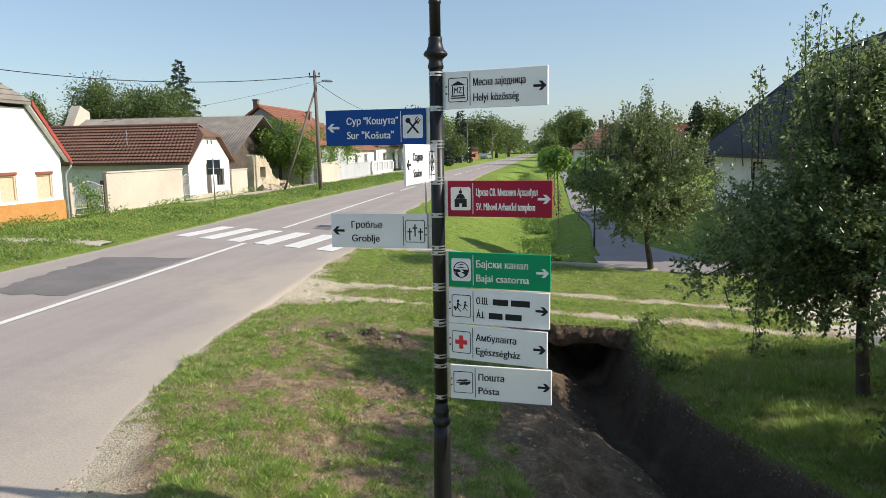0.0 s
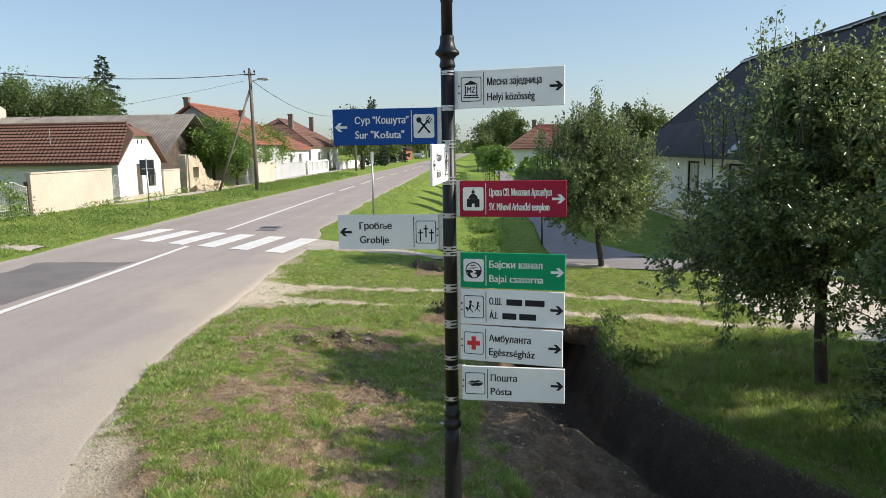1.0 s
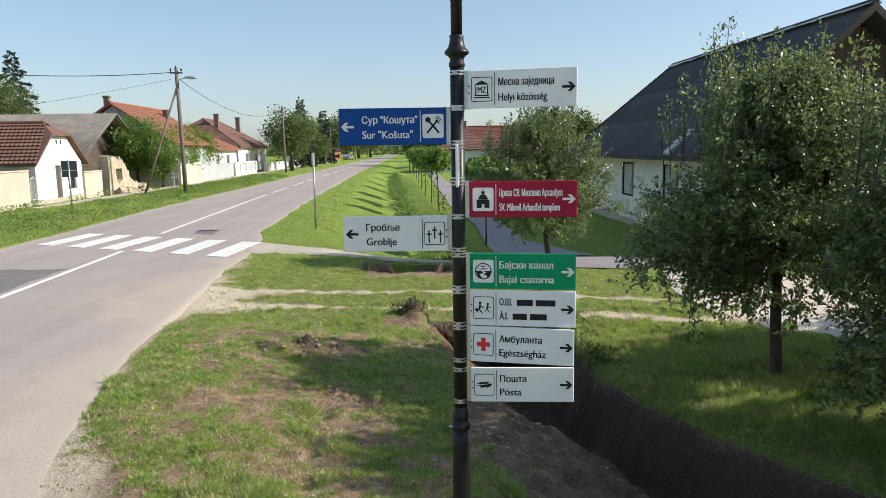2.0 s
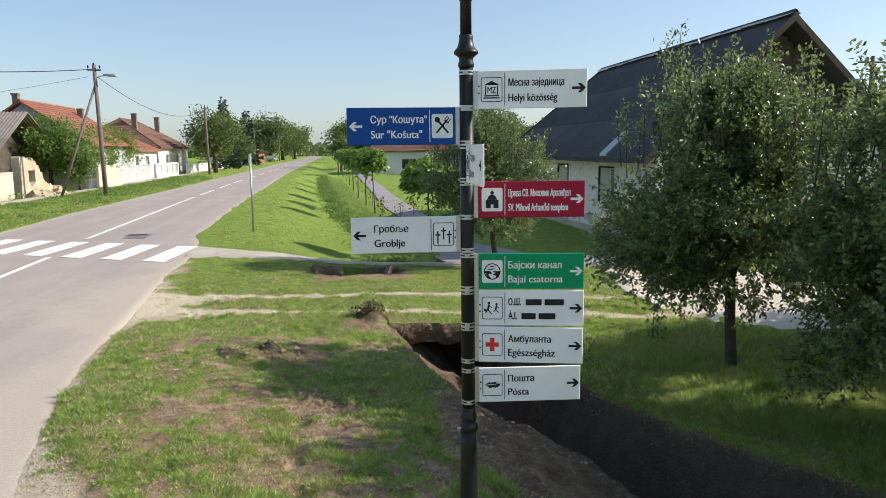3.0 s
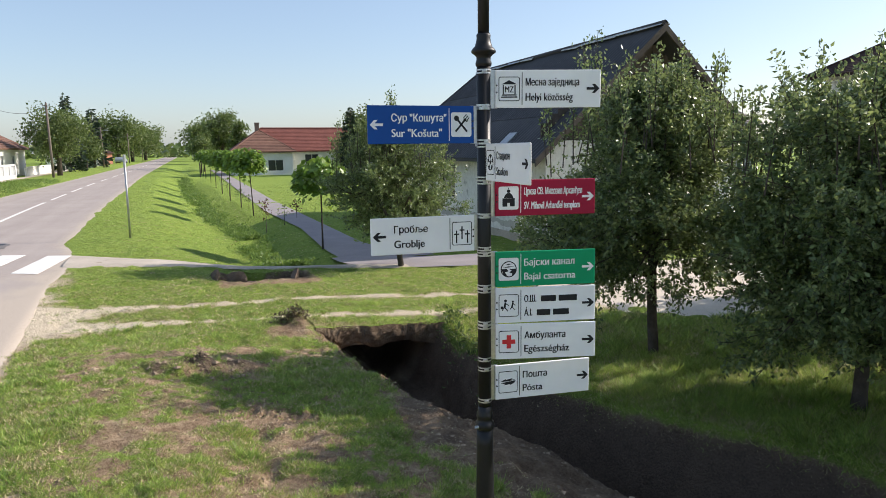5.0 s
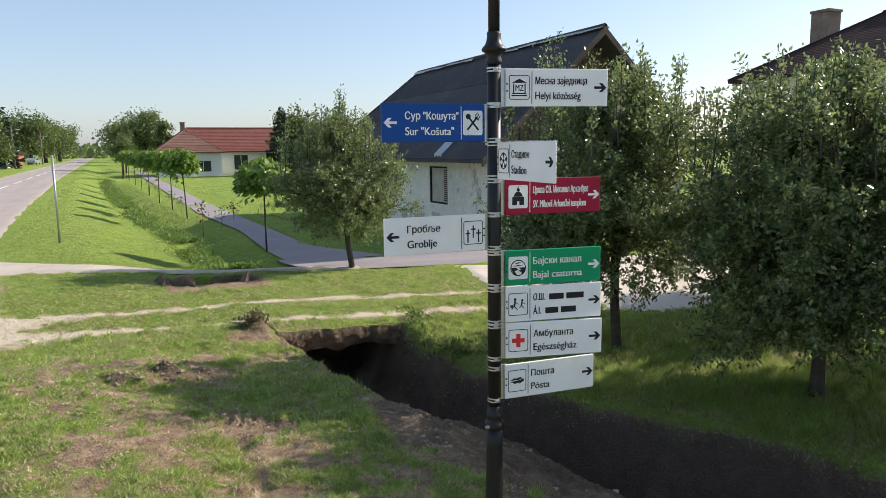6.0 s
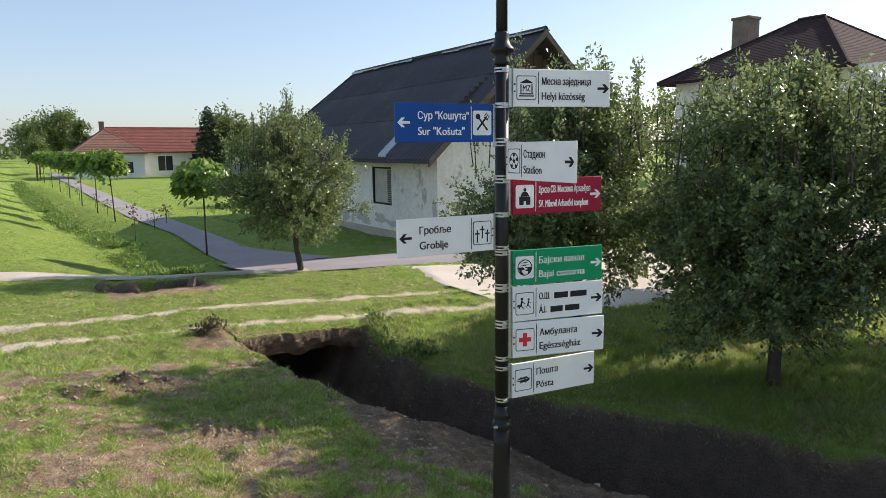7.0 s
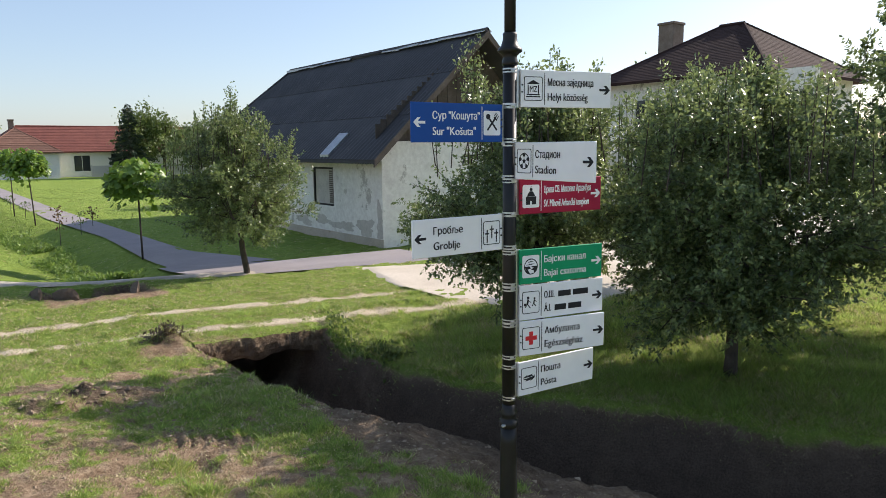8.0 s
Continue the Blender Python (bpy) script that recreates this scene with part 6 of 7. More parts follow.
def utility_pole(x, y, h, zb=0.05, lean=(0, 0), lamp=True, brace=None, arm=False):
    t = thing("utility_pole", "weathered wooden utility pole with insulators and street lamp" if lamp else "weathered wooden utility pole with insulators", "utility pole", (x, y, zb), group="utility poles along the street")
    top = (lean[0], lean[1], h)
    part("pole", tubem([(0, 0, -0.2), (lean[0] * 0.5, lean[1] * 0.5, h * 0.5), top], [0.125, 0.11, 0.09], 12), M_POLEWOOD, t, smooth=True)
    if brace:
        part("brace", tubem([(brace[0], brace[1], -0.2), (lean[0] * 0.85, lean[1] * 0.85, h * 0.86)], [0.075, 0.06], 10), M_POLEWOOD, t, smooth=True)
    part("crossarm", boxm(lean[0] - (0.75 if arm else 0.35), lean[0] + (0.75 if arm else 0.35), lean[1] - 0.04, lean[1] + 0.04, h - 0.32, h - 0.24), M_POLEWOOD, t)
    for dx in (-0.7, -0.35, 0.35, 0.7) if arm else (-0.3, 0.0, 0.3):
        part("insulator", lathe(bmesh.new(), [(0.015, -0.1), (0.045, -0.02), (0.05, 0.03), (0.03, 0.07), (0.012, 0.09)], 10, pose(lean[0] + dx, lean[1] - 0.06, h - (0.12 if dx else -0.02))), M_IRON, t)
    if lamp:
        arm_ = part("lamp_arm", tubem([(lean[0], lean[1], h - 0.75), (lean[0] + 0.25, lean[1], h - 0.62), (lean[0] + 0.5, lean[1], h - 0.58)], 0.025, 8), M_STEEL, t)
        bm = bmesh.new()
        bmesh.ops.create_uvsphere(bm, u_segments=14, v_segments=8, radius=1.0)
        bmesh.ops.transform(bm, matrix=pose(lean[0] + 0.8, lean[1], h - 0.56, 0, 4, 0) @ Matrix.Diagonal((0.38, 0.13, 0.085, 1)), verts=bm.verts)
        part("lamp_head", bm, M_STEEL, arm_, "grey cobra-head street lamp", smooth=True)
    return t


utility_pole(-13.15, 41.2, 7.15, 0.1, (-0.1, 0), True, (-2.2, -0.6))
utility_pole(-13.6, 77.9, 7.2, 0.1, (-0.12, 0), False)
utility_pole(-13.6, 125.0, 6.6, 0.0, (-0.1, 0), True)
utility_pole(-12.9, 172.0, 6.6, 0.0, (0, 0), True)
utility_pole(-12.5, 220.0, 6.6, 0.0, (0, 0), False)
utility_pole(25.1, 30.2, 6.9, -0.3, (0, 0), False, None, True)


def cable(a, b, sag, r=0.014, n=22):
    a, b = Vector(a), Vector(b)
    pts = [a.lerp(b, k / n) - Vector((0, 0, sag * 4 * (k / n) * (1 - k / n))) for k in range(n + 1)]
    return tagged(part("overhead_cable", tubem(pts, r, 5), M_WIRE), "black overhead cable sagging between poles", "cable", "overhead cables")


cable((-13.25, 41.1, 7.0), (-29.5, 29.0, 7.3), 0.75, 0.022)
cable((-13.55, 41.1, 6.6), (-24, 36.0, 4.3), 0.15, 0.008)
cable((-13.25, 41.3, 6.7), (-13.7, 77.8, 6.95), 1.35, 0.016)
cable((-13.7, 78.0, 7.0), (-13.7, 124.9, 6.5), 1.2, 0.016)
cable((-13.7, 125.1, 6.5), (-12.9, 172.0, 6.5), 1.2, 0.016)

# ---- left side of the street ----
def iron_gate(x, y0, y1, z0, z1, rise):
    t = thing("iron_gate", "ornamental white wrought-iron yard gate, closed", "gate", (x, y0, z0))
    w, h = y1 - y0, z1 - z0
    n = max(4, int(w / 0.12))
    part("frame", tube(tubem([(0, 0.02, 0.08), (0, w - 0.02, 0.08)], 0.02, 6), [(0, 0.02, 0.08), (0, 0.02, h)], 0.022, 6), M_GATE, t)
    part("frame", tubem([(0, w - 0.02, 0.08), (0, w - 0.02, h)], 0.022, 6), M_GATE, t)
    part("top_rail", tubem([(0, w * k / 10, h + rise * math.sin(math.pi * k / 10) ** 2) for k in range(11)], 0.02, 6), M_GATE, t)
    part("mid_rail", tubem([(0, 0.02, 0.32), (0, w - 0.02, 0.32)], 0.015, 6), M_GATE, t)
    for k in range(1, n):
        y = w * k / n
        part("bar", tubem([(0, y, 0.08), (0, y, h + rise * math.sin(math.pi * y / w) ** 2)], 0.011, 5), M_GATE, t)
    for k in range(n):
        for q in range(3):
            cy, cz, a0 = w * (k + 0.5) / n, 0.5 + q * (h - 0.45) / 3, k * 1.3 + q
            part("scroll", tubem([(0.012, cy + 0.055 * (1 - j / 14) * math.cos(a0 + j * 0.7), cz + 0.11 * (1 - j / 14) * math.sin(a0 + j * 0.7)) for j in range(11)], 0.008, 4), M_GATE, t)
    return t


iron_gate(-17.55, 24.35, 26.2, 0.05, 1.2, 0.22)
iron_gate(-17.55, 32.72, 33.32, 0.05, 1.3, 0.12)
for y in (24.2, 26.32):
    tagged(part("gate_post", boxm(-17.68, -17.5, y - 0.09, y + 0.09, -0.1, 1.4, bevel=0.01), M_WOOD if y > 25 else M_CREAM), "painted masonry gate post", "gate post", "gate posts")


def garden_wall(name, label, x, y0, y1, h, mat, th=0.2, cap=True):
    t = thing(name, label, "wall", (x, y0, 0.0))
    part("body", boxm(-th, 0, 0, y1 - y0, -0.2, h, bevel=0.01), mat, t)
    if cap:
        part("coping", boxm(-th - 0.04, 0.04, 0, y1 - y0, h + 0.002, h + 0.07, bevel=0.01), mat, t)
    return t


garden_wall("garden_wall", "cream rendered garden wall along the pavement", -17.5, 26.42, 32.6, 1.68, M_CREAM)
garden_wall("garden_wall", "low pale rendered wall beside the white house", -17.5, 38.15, 40.3, 1.45, M_CREAM)
garden_wall("garden_wall", "cream rendered front wall by the utility pole", -16.3, 50.4, 55.6, 1.55, M_CREAM)
garden_wall("garden_wall", "grey blue rendered front wall", -17.0, 58.5, 68.4, 1.35, M_GREYWALL)
garden_wall("garden_wall", "low white front wall farther along the street", -17.0, 84.0, 112.0, 1.0, M_WHITE)


def panel_fence(y0, y1, n):
    t = thing("panel_fence", "white masonry fence with dark railing panels", "fence", (-16.9, y0, 0.0))
    w = (y1 - y0) / n
    part("base_wall", boxm(-0.2, 0, 0, y1 - y0, -0.2, 0.42), M_WHITE, t)
    part("top_beam", boxm(-0.2, 0, 0, y1 - y0, 1.28, 1.45), M_WHITE, t)
    for k in range(n + 1):
        part("fence_post", boxm(-0.2, 0.01, k * w - 0.22, k * w + 0.22, 0.42, 1.28), M_WHITE, t)
    for k in range(n):
        part("railing_panel", boxm(-0.12, -0.08, k * w + 0.22, (k + 1) * w - 0.22, 0.42, 1.28), M_GREYWALL, t)


panel_fence(69.0, 78.5, 4)
ruin = thing("ruined_wall", "crumbling yellow adobe wall with rubble", "wall", (-17.4, 41.0, 0))
r = np.random.default_rng(8)
M_RUIN = weathered("crumbled_adobe", (0.46, 0.39, 0.28), (0.30, 0.24, 0.17), (0.60, 0.54, 0.43), 1.6, 10, 0.95, 0.6, 0.03)
UPRIGHT = Matrix(((0, 0, 1, 0), (1, 0, 0, 0), (0, 1, 0, 0), (0, 0, 0, 1)))


def broken_wall(y0, y1, z0, top, th, x, seed, step_=0.16):
    """A wall whose top is broken off in uneven steps; top gives its height along y."""
    q = np.random.default_rng(seed)
    ys = np.arange(y0, y1 + 1e-6, step_)
    pts = [(y0, z0)]
    pts += [(float(y1), z0)]
    for y in ys[::-1]:
        h = float(np.interp(y, *top)) + q.normal() * 0.07
        pts += [(float(min(y + 0.05, y1)), h), (float(max(y - 0.06, y0)), h + q.normal() * 0.03)]
    return prism(bmesh.new(), pts, x - th, x, UPRIGHT)


part("wall_stub", broken_wall(0.0, 1.05, -0.1, ([0, 1.0], [2.35, 2.2]), 0.42, 0.0, 1), M_RUIN, ruin)
part("wall_stub", broken_wall(1.9, 3.2, -0.1, ([1.9, 2.4, 3.2], [2.1, 1.75, 0.9]), 0.42, 0.0, 2), M_RUIN, ruin)
part("wall_stub", broken_wall(1.052, 1.898, -0.1, ([1.0, 1.9], [0.8, 0.75]), 0.40, -0.01, 3), M_RUIN, ruin)
part("wall_stub", broken_wall(1.052, 1.898, 1.55, ([1.0, 1.9], [2.25, 2.1]), 0.40, -0.01, 4), M_RUIN, ruin)
part("wall_stub", broken_wall(3.2, 6.0, -0.1, ([3.2, 4.5, 6.0], [0.9, 0.55, 0.35]), 0.42, 0.0, 5), M_RUIN, ruin)
for k in range(64):
    y = abs(r.normal()) * 2.0 + 0.5
    x = 0.15 + abs(r.normal()) * 0.4
    s_ = r.uniform(0.05, 0.15)
    bm = boxm(-s_, s_, -s_ * 1.4, s_ * 1.4, -s_ * 0.7, s_ * 0.7)
    for v in bm.verts:
        v.co *= 1 + 0.35 * r.random()
    ob = part("rubble_block", bm, M_RUIN, ruin)
    ob.matrix_basis = pose(x, y, 0.04 + max(0.0, 0.45 - 0.6 * x) * r.random(), 40 * r.random(), 40 * r.random(), 30 * k)

bar_gate = thing("bar_gate", "plain grey-green metal bar gate", "gate", (-16.35, 48.4, 0.0))
for k in range(9):
    part("bar", tubem([(0, 0.1 + 0.21 * k, 0.1), (0, 0.1 + 0.21 * k, 1.5)], 0.018, 5), M_STEEL, bar_gate)
for z in (0.12, 0.75, 1.5):
    part("rail", tubem([(0, 0.05, z), (0, 1.85, z)], 0.022, 5), M_STEEL, bar_gate)

# ---- houses farther off ----
simple_house("red_roof_house", "house with orange-red tiled roof behind the trees", -24.6, -16.8, 50.3, 59.6, 3.1, 5.95, "y", 0, 0, M_GREYWALL, M_TILE_RED, n=16, chimneys=((-21.3, 51.0, 6.5, 0.36), (-19.6, 58, 5.9, 0.4)), windows=(("s", 3.5, 4.4, 1.2, 2.4),), zb=-0.2)
simple_house("low_white_house", "low white house with red hipped roof and two windows", -27.0, -18.0, 64.0, 74.0, 2.7, 5.3, "y", 4, 4, M_WHITE, M_TILE_RED, n=14, windows=(("e", 2.0, 3.2, 1.1, 2.2), ("e", 5.6, 6.8, 1.1, 2.2)), zb=-0.2)
simple_house("brown_roof_house", "white house with brown hipped roof and two chimneys", -28.0, -18.5, 77.0, 92.0, 3.0, 6.2, "y", 4.5, 4.5, M_WHITE, M_TILE_BROWN, n=16, chimneys=((-21.5, 80.3, 6.7, 0.5), (-21.2, 89.0, 6.7, 0.5)), windows=(("e", 3.0, 4.3, 1.1, 2.3), ("e", 8.0, 9.3, 1.1, 2.3)), zb=-0.2)
simple_house("gable_house", "small white gabled house far along the street", -24.0, -15.8, 138.0, 146.0, 2.6, 5.6, "x", 0, 0, M_WHITE, M_ROOF_BR, n=10, zb=-0.2)
simple_house("brick_house", "low reddish house far along the street", -24.0, -15.8, 152.0, 166.0, 2.4, 4.6, "y", 0, 0, M_TILE_RED, M_ROOF_BR, n=8, zb=-0.2)
simple_house("dark_roof_shed", "dark roofed outbuilding behind the white house", -44.0, -33.0, 38.0, 46.0, 2.6, 5.2, "x", 0, 0, M_CREAM, M_ROOF_BR, n=10, zb=-0.2)
M_TILE_DARKRED = weathered("dark_red_tile", (0.17, 0.055, 0.042), (0.12, 0.042, 0.034), (0.225, 0.085, 0.062), 1.2, 9, 0.85, 0.4, 0.02)
simple_house("long_red_house", "long white farmhouse with dark red tiled roof", 4.2, 27.0, 86.0, 93.5, 2.4, 5.2, "x", 3.8, 0, M_WHITE, M_TILE_DARKRED, n=16, zb=-0.4, windows=(("s", 8.2, 9.9, 0.2, 2.0), ("s", 12.0, 14.5, -0.2, 2.2)), chimneys=((7.2, 89.4, 5.9, 0.5),))
simple_house("red_house_wing", "white hipped wing of the farmhouse with dark red tiles", 3.8, 10.6, 83.5, 88.5, 2.35, 4.9, "y", 3.8, 0, M_WHITE, M_TILE_BROWN, n=14, zb=-0.4, windows=(("s", 3.9, 5.7, 0.1, 1.4),))
simple_house("tall_house", "two-storey pale house with dark brown hipped roof and big chimney", 24.1, 32.3, 15.0, 22.5, 5.25, 7.85, "y", 3.7, 3.8, M_OLDWHITE, M_ROOF_BR, 0.6, 30, -0.4, (("w", 1.2, 2.4, 3.0, 4.5), ("w", 4.6, 5.8, 3.0, 4.5), ("w", 8.0, 9.2, 3.0, 4.5)), ((28.15, 21.9, 8.4, 0.86),))
simple_house("brick_shed", "grey shed with shallow roof behind the cottage", 17.0, 22.3, 24.5, 30.0, 3.3, 4.5, "x", 0, 0, M_GREYWALL, M_ROOF_GREY, n=8, zb=-0.4, chimneys=((20.5, 27.0, 5.6, 0.6),))
yw = thing("boundary_wall", "low grey concrete boundary wall across the lawn", "wall", (13.8, 84.0, -0.3))
for k in range(9):
    part("panel", boxm(k * 2.4, k * 2.4 + 2.3, 0, 0.12, -0.1, 1.15), M_GREYWALL, yw)
    part("fence_post", boxm(k * 2.4 - 0.1, k * 2.4, -0.03, 0.15, -0.1, 1.25), M_GREYWALL, yw)

# ---- trees farther off ----
BL, SP = "leafy broadleaf tree behind the houses", "dark pointed spruce behind the houses"
for k, (x, y, h, r0, kd, n, s) in enumerate((
        (-36.5, 46, 7.2, 1.8, "broad", 3500, 0.26), (-36, 54, 8.4, 3.4, "broad", 9000, 0.3), (-32, 56.5, 8.5, 3.1, "broad", 9000, 0.3), (-33.2, 61.5, 11.2, 3.6, "spruce", 7000, 0.42),
        (-18.7, 48.6, 4.7, 1.7, "broad", 2800, 0.26), (-16.9, 48.4, 3.4, 1.3, "broad", 2200, 0.22), (-18.2, 51.5, 4.4, 2.1, "broad", 2600, 0.28), (-17.9, 54.5, 4.6, 2.0, "broad", 2800, 0.28), (-18.2, 59.0, 4.4, 2.2, "broad", 2800, 0.28),
        (-14.0, 84.5, 7.3, 3.2, "broad", 3400, 0.4), (-14.8, 90.0, 6.2, 2.2, "broad", 2200, 0.4), (-15.2, 101, 9.9, 2.3, "spruce", 3200, 0.55), (-15.0, 126, 9.6, 2.6, "spruce", 2600, 0.6), (-14.6, 112, 5.0, 2.2, "broad", 1800, 0.5),
        (-15.5, 178, 10.5, 5, "broad", 2600, 0.8), (-14.0, 200, 11.0, 5.5, "broad", 2600, 0.8), (-12.0, 226, 10.5, 5.5, "broad", 2600, 0.9), (-13.5, 255, 9.0, 5, "broad", 2400, 0.9), (-24, 190, 11, 6, "broad", 2200, 0.9),
        (4.2, 112, 9.3, 2.6, "broad", 3000, 0.45), (6.5, 108, 7.0, 1.7, "broad", 2200, 0.5), (0.6, 96, 4.9, 1.2, "broad", 1200, 0.35), (1.2, 104, 5.8, 1.1, "broad", 1200, 0.35), (3.0, 150, 8.6, 3.2, "broad", 2400, 0.7), (5, 200, 11, 6, "broad", 2400, 0.9), (9, 260, 11, 8, "broad", 2400, 1.1),
        (16.6, 79, 7.6, 2.3, "spruce", 5200, 0.36), (18.2, 80.5, 7.4, 2.3, "broad", 3200, 0.4), (20.5, 81, 6.8, 2.2, "broad", 2400, 0.4), (24.5, 82, 6.0, 2.2, "broad", 2400, 0.4), (28, 78, 5.6, 2.4, "broad", 2400, 0.4),
        (14.5, 36, 5.2, 2.0, "broad", 3000, 0.26), (45, 36, 9, 4, "broad", 2400, 0.5))):
    zb = -0.3 if x > -6 else 0.0
    if y > 75 and kd == "broad":                  # far crowns: more and smaller leaves
        n, s = int(n * 2.2), s * 0.62
    elif kd == "broad" and y > 40:
        n, s = int(n * 3.2), s * 0.55
    elif kd == "spruce" and y < 90:
        n, s = int(n * 2.4), s * 0.66
    far_tree("spruce_tree" if kd == "spruce" else "broadleaf_tree", SP if kd == "spruce" else BL, x, y, h, r0, 100 + k, kd, n, s, zb, "trees round the village street", M_WEED if -19 < x < -16.5 and 45 < y < 60 else None)
belt_c = np.stack([rng.uniform(-420, 420, 9000), rng.uniform(330, 420, 9000), np.zeros(9000)], 1)
belt_c[:, 2] = rng.random(9000) ** 0.8 * (3.5 + 3.5 * vnoise(belt_c[:, 0], belt_c[:, 1], 22, 51))
belt = new("far_woods", leaf_mesh("far_woods", belt_c, rng.normal(size=(9000, 3)), rng.uniform(2, 4.5, 9000), rng.uniform(1.6, 3.6, 9000), M_LEAF_FAR, 9))
tagged(belt, "dark belt of woods on the horizon", "woods", kind="stuff")


# ---- parked car far along the street ----
def parked_car(x, y, rz, col):
    t = thing("parked_car", "small grey hatchback parked on the verge", "car", (x, y, 0.05), rz)
    bm = bmesh.new()
    prof = [(-2.0, 0.35), (2.0, 0.35), (2.05, 0.75), (1.2, 0.92), (0.55, 1.42), (-1.3, 1.45), (-1.95, 0.95), (-2.05, 0.7)]
    prism(bm, prof, -0.82, 0.82, Matrix(((1, 0, 0, 0), (0, 0, 1, 0), (0, 1, 0, 0), (0, 0, 0, 1))))
    part("body", bm, col, t)
    for s in (-0.83, 0.815):
        part("side_window", boxm(-1.35, 0.6, s, s + 0.015, 0.98, 1.34), M_GLASS, t)
    for wx in (-1.25, 1.3):
        for s in (-0.86, 0.66):
            w = part("wheel", lathe(bmesh.new(), [(0.2, 0), (0.31, 0.02), (0.31, 0.18), (0.2, 0.2)], 18, pose(wx, s, 0.3, -90, 0, 0)), M_IRON, t)
    return t


parked_car(-14.6, 172.5, 80, plain("silver_car_paint", (0.35, 0.38, 0.4), 0.3, 0.4))
board = thing("town_board", "white place-name board on posts beside the road", "sign", (2.6, 240, 0))
part("panel", boxm(-1.6, 1.6, 0, 0.05, 3.0, 4.4), M_WHITE, board)
for s in (-1.4, 1.3):
    part("post", boxm(s, s + 0.1, 0.06, 0.14, -0.2, 4.4), M_STEEL, board)

# ---- small plants ----
vine_r = np.random.default_rng(411)
vine = thing("gate_creeper", "leafy green creeper growing over the iron gate", "plant", (-17.42, 25.0, 0.05))
part("stem", tubem([(0, 0, -0.05), (0.03, -0.1, 0.7), (0, 0.12, 1.35)], [0.02, 0.014, 0.006], 6), M_BARK, vine)
vc = np.stack([vine_r.normal(size=420) * 0.12, vine_r.normal(size=420) * 0.3, 0.75 + vine_r.normal(size=420) * 0.36], 1)
vc[:, 1] += 0.45 * np.sin(vc[:, 2] * 3)
vine_crown = new("crown", leaf_mesh("creeper_crown", vc, vine_r.normal(size=(420, 3)), vine_r.uniform(0.07, 0.14, 420), vine_r.uniform(0.05, 0.1, 420), M_LEAF_CAT, 412))
vine_crown.parent = vine
def sapling(x, y, h, mat, seed, n=60, r0=0.22, size=0.09):
    r = np.random.default_rng(seed)
    t = thing("sapling", "thin young sapling planted in the grass", "sapling", (x, y, float(land(x, y))), group="saplings along the footpath")
    part("stem", tubem([(0, 0, -0.05), (0.02, 0, h * 0.6), (0, 0.02, h)], [0.012, 0.009, 0.004], 6), M_BARK, t)
    C = np.stack([r.normal(size=n) * r0 * 0.5, r.normal(size=n) * r0 * 0.5, h * (0.45 + 0.6 * r.random(n))], 1)
    L = size * r.uniform(0.6, 1.3, n)
    c = new("crown", leaf_mesh("sapling_crown", C, r.normal(size=(n, 3)), L, L * 0.6, mat, seed))
    c.parent = t


for k, (x, y, h, red) in enumerate(((1.2, 26.0, 1.3, 1), (2.0, 27.0, 0.75, 0), (2.75, 28.9, 0.75, 1), (1.35, 35.0, 0.7, 0), (1.3, 39.5, 0.7, 0), (1.1, 46.0, 0.8, 0), (1.0, 53.5, 0.8, 0))):
    sapling(x, y, h, M_REDLEAF if red else M_LEAF, 300 + k)
stake = thing("path_marker", "short pale wooden post at the ditch crossing", "post", (0.1, 79.5, -0.2))
part("post", boxm(-0.06, 0.06, -0.06, 0.06, -0.1, 1.5), M_WOOD, stake)


def paved(x, y):
    er, el = np.interp(y, RE_Y, RE_X), np.interp(y, LE_Y, LE_X)
    p = (x < er + 0.05) & (x > el - 0.05)
    p |= (x < 3.2) & (x > -4.9) & (y > np.interp(x, [-5, -3.9, -2.5, -0.8, 0.8, 3.2], [17.2, 16.5, 16.1, 15.75, 15.7, 14.9])) & (y < np.interp(x, [-5, -4.3, -2.6, -1.0, 1.0, 3.2], [19.4, 18.6, 17.1, 16.5, 15.9, 15.9]))
    p |= (x > 1.6) & (x < 7.8) & (y > np.interp(x, [1.6, 3.2, 5.0, 7.8], [15.9, 14.9, 14.5, 13.4])) & (y < np.interp(x, [1.6, 2.9, 4.5, 7.8], [18.5, 17.6, 16.9, 16.6]))
    p |= (y > 17) & (x > np.interp(y, [17, 20, 25, 33, 62, 110], [2.2, 2.15, 2.3, 1.9, 2.1, 2.2])) & (x < np.interp(y, [17, 20, 26.5, 40, 61, 110], [4.6, 3.4, 3.3, 3.1, 3.25, 3.4]))
    p |= (x > 4.6) & (y < np.interp(x, [4.6, 5.2, 7, 12, 60], [11.5, 14.3, 13.4, 13.4, 16])) & (y > np.interp(x, [4.6, 5.2, 5.8, 7.6, 12, 60], [9.9, 9.2, 8.5, 8.5, 8.5, 8]))
    p |= (x < -15.6) & (x > -17.0) & (y > 30.8)
    p |= (x > 7.8) & (x < 14.5) & (y > 16.9) & (y < 30.9)
    return p


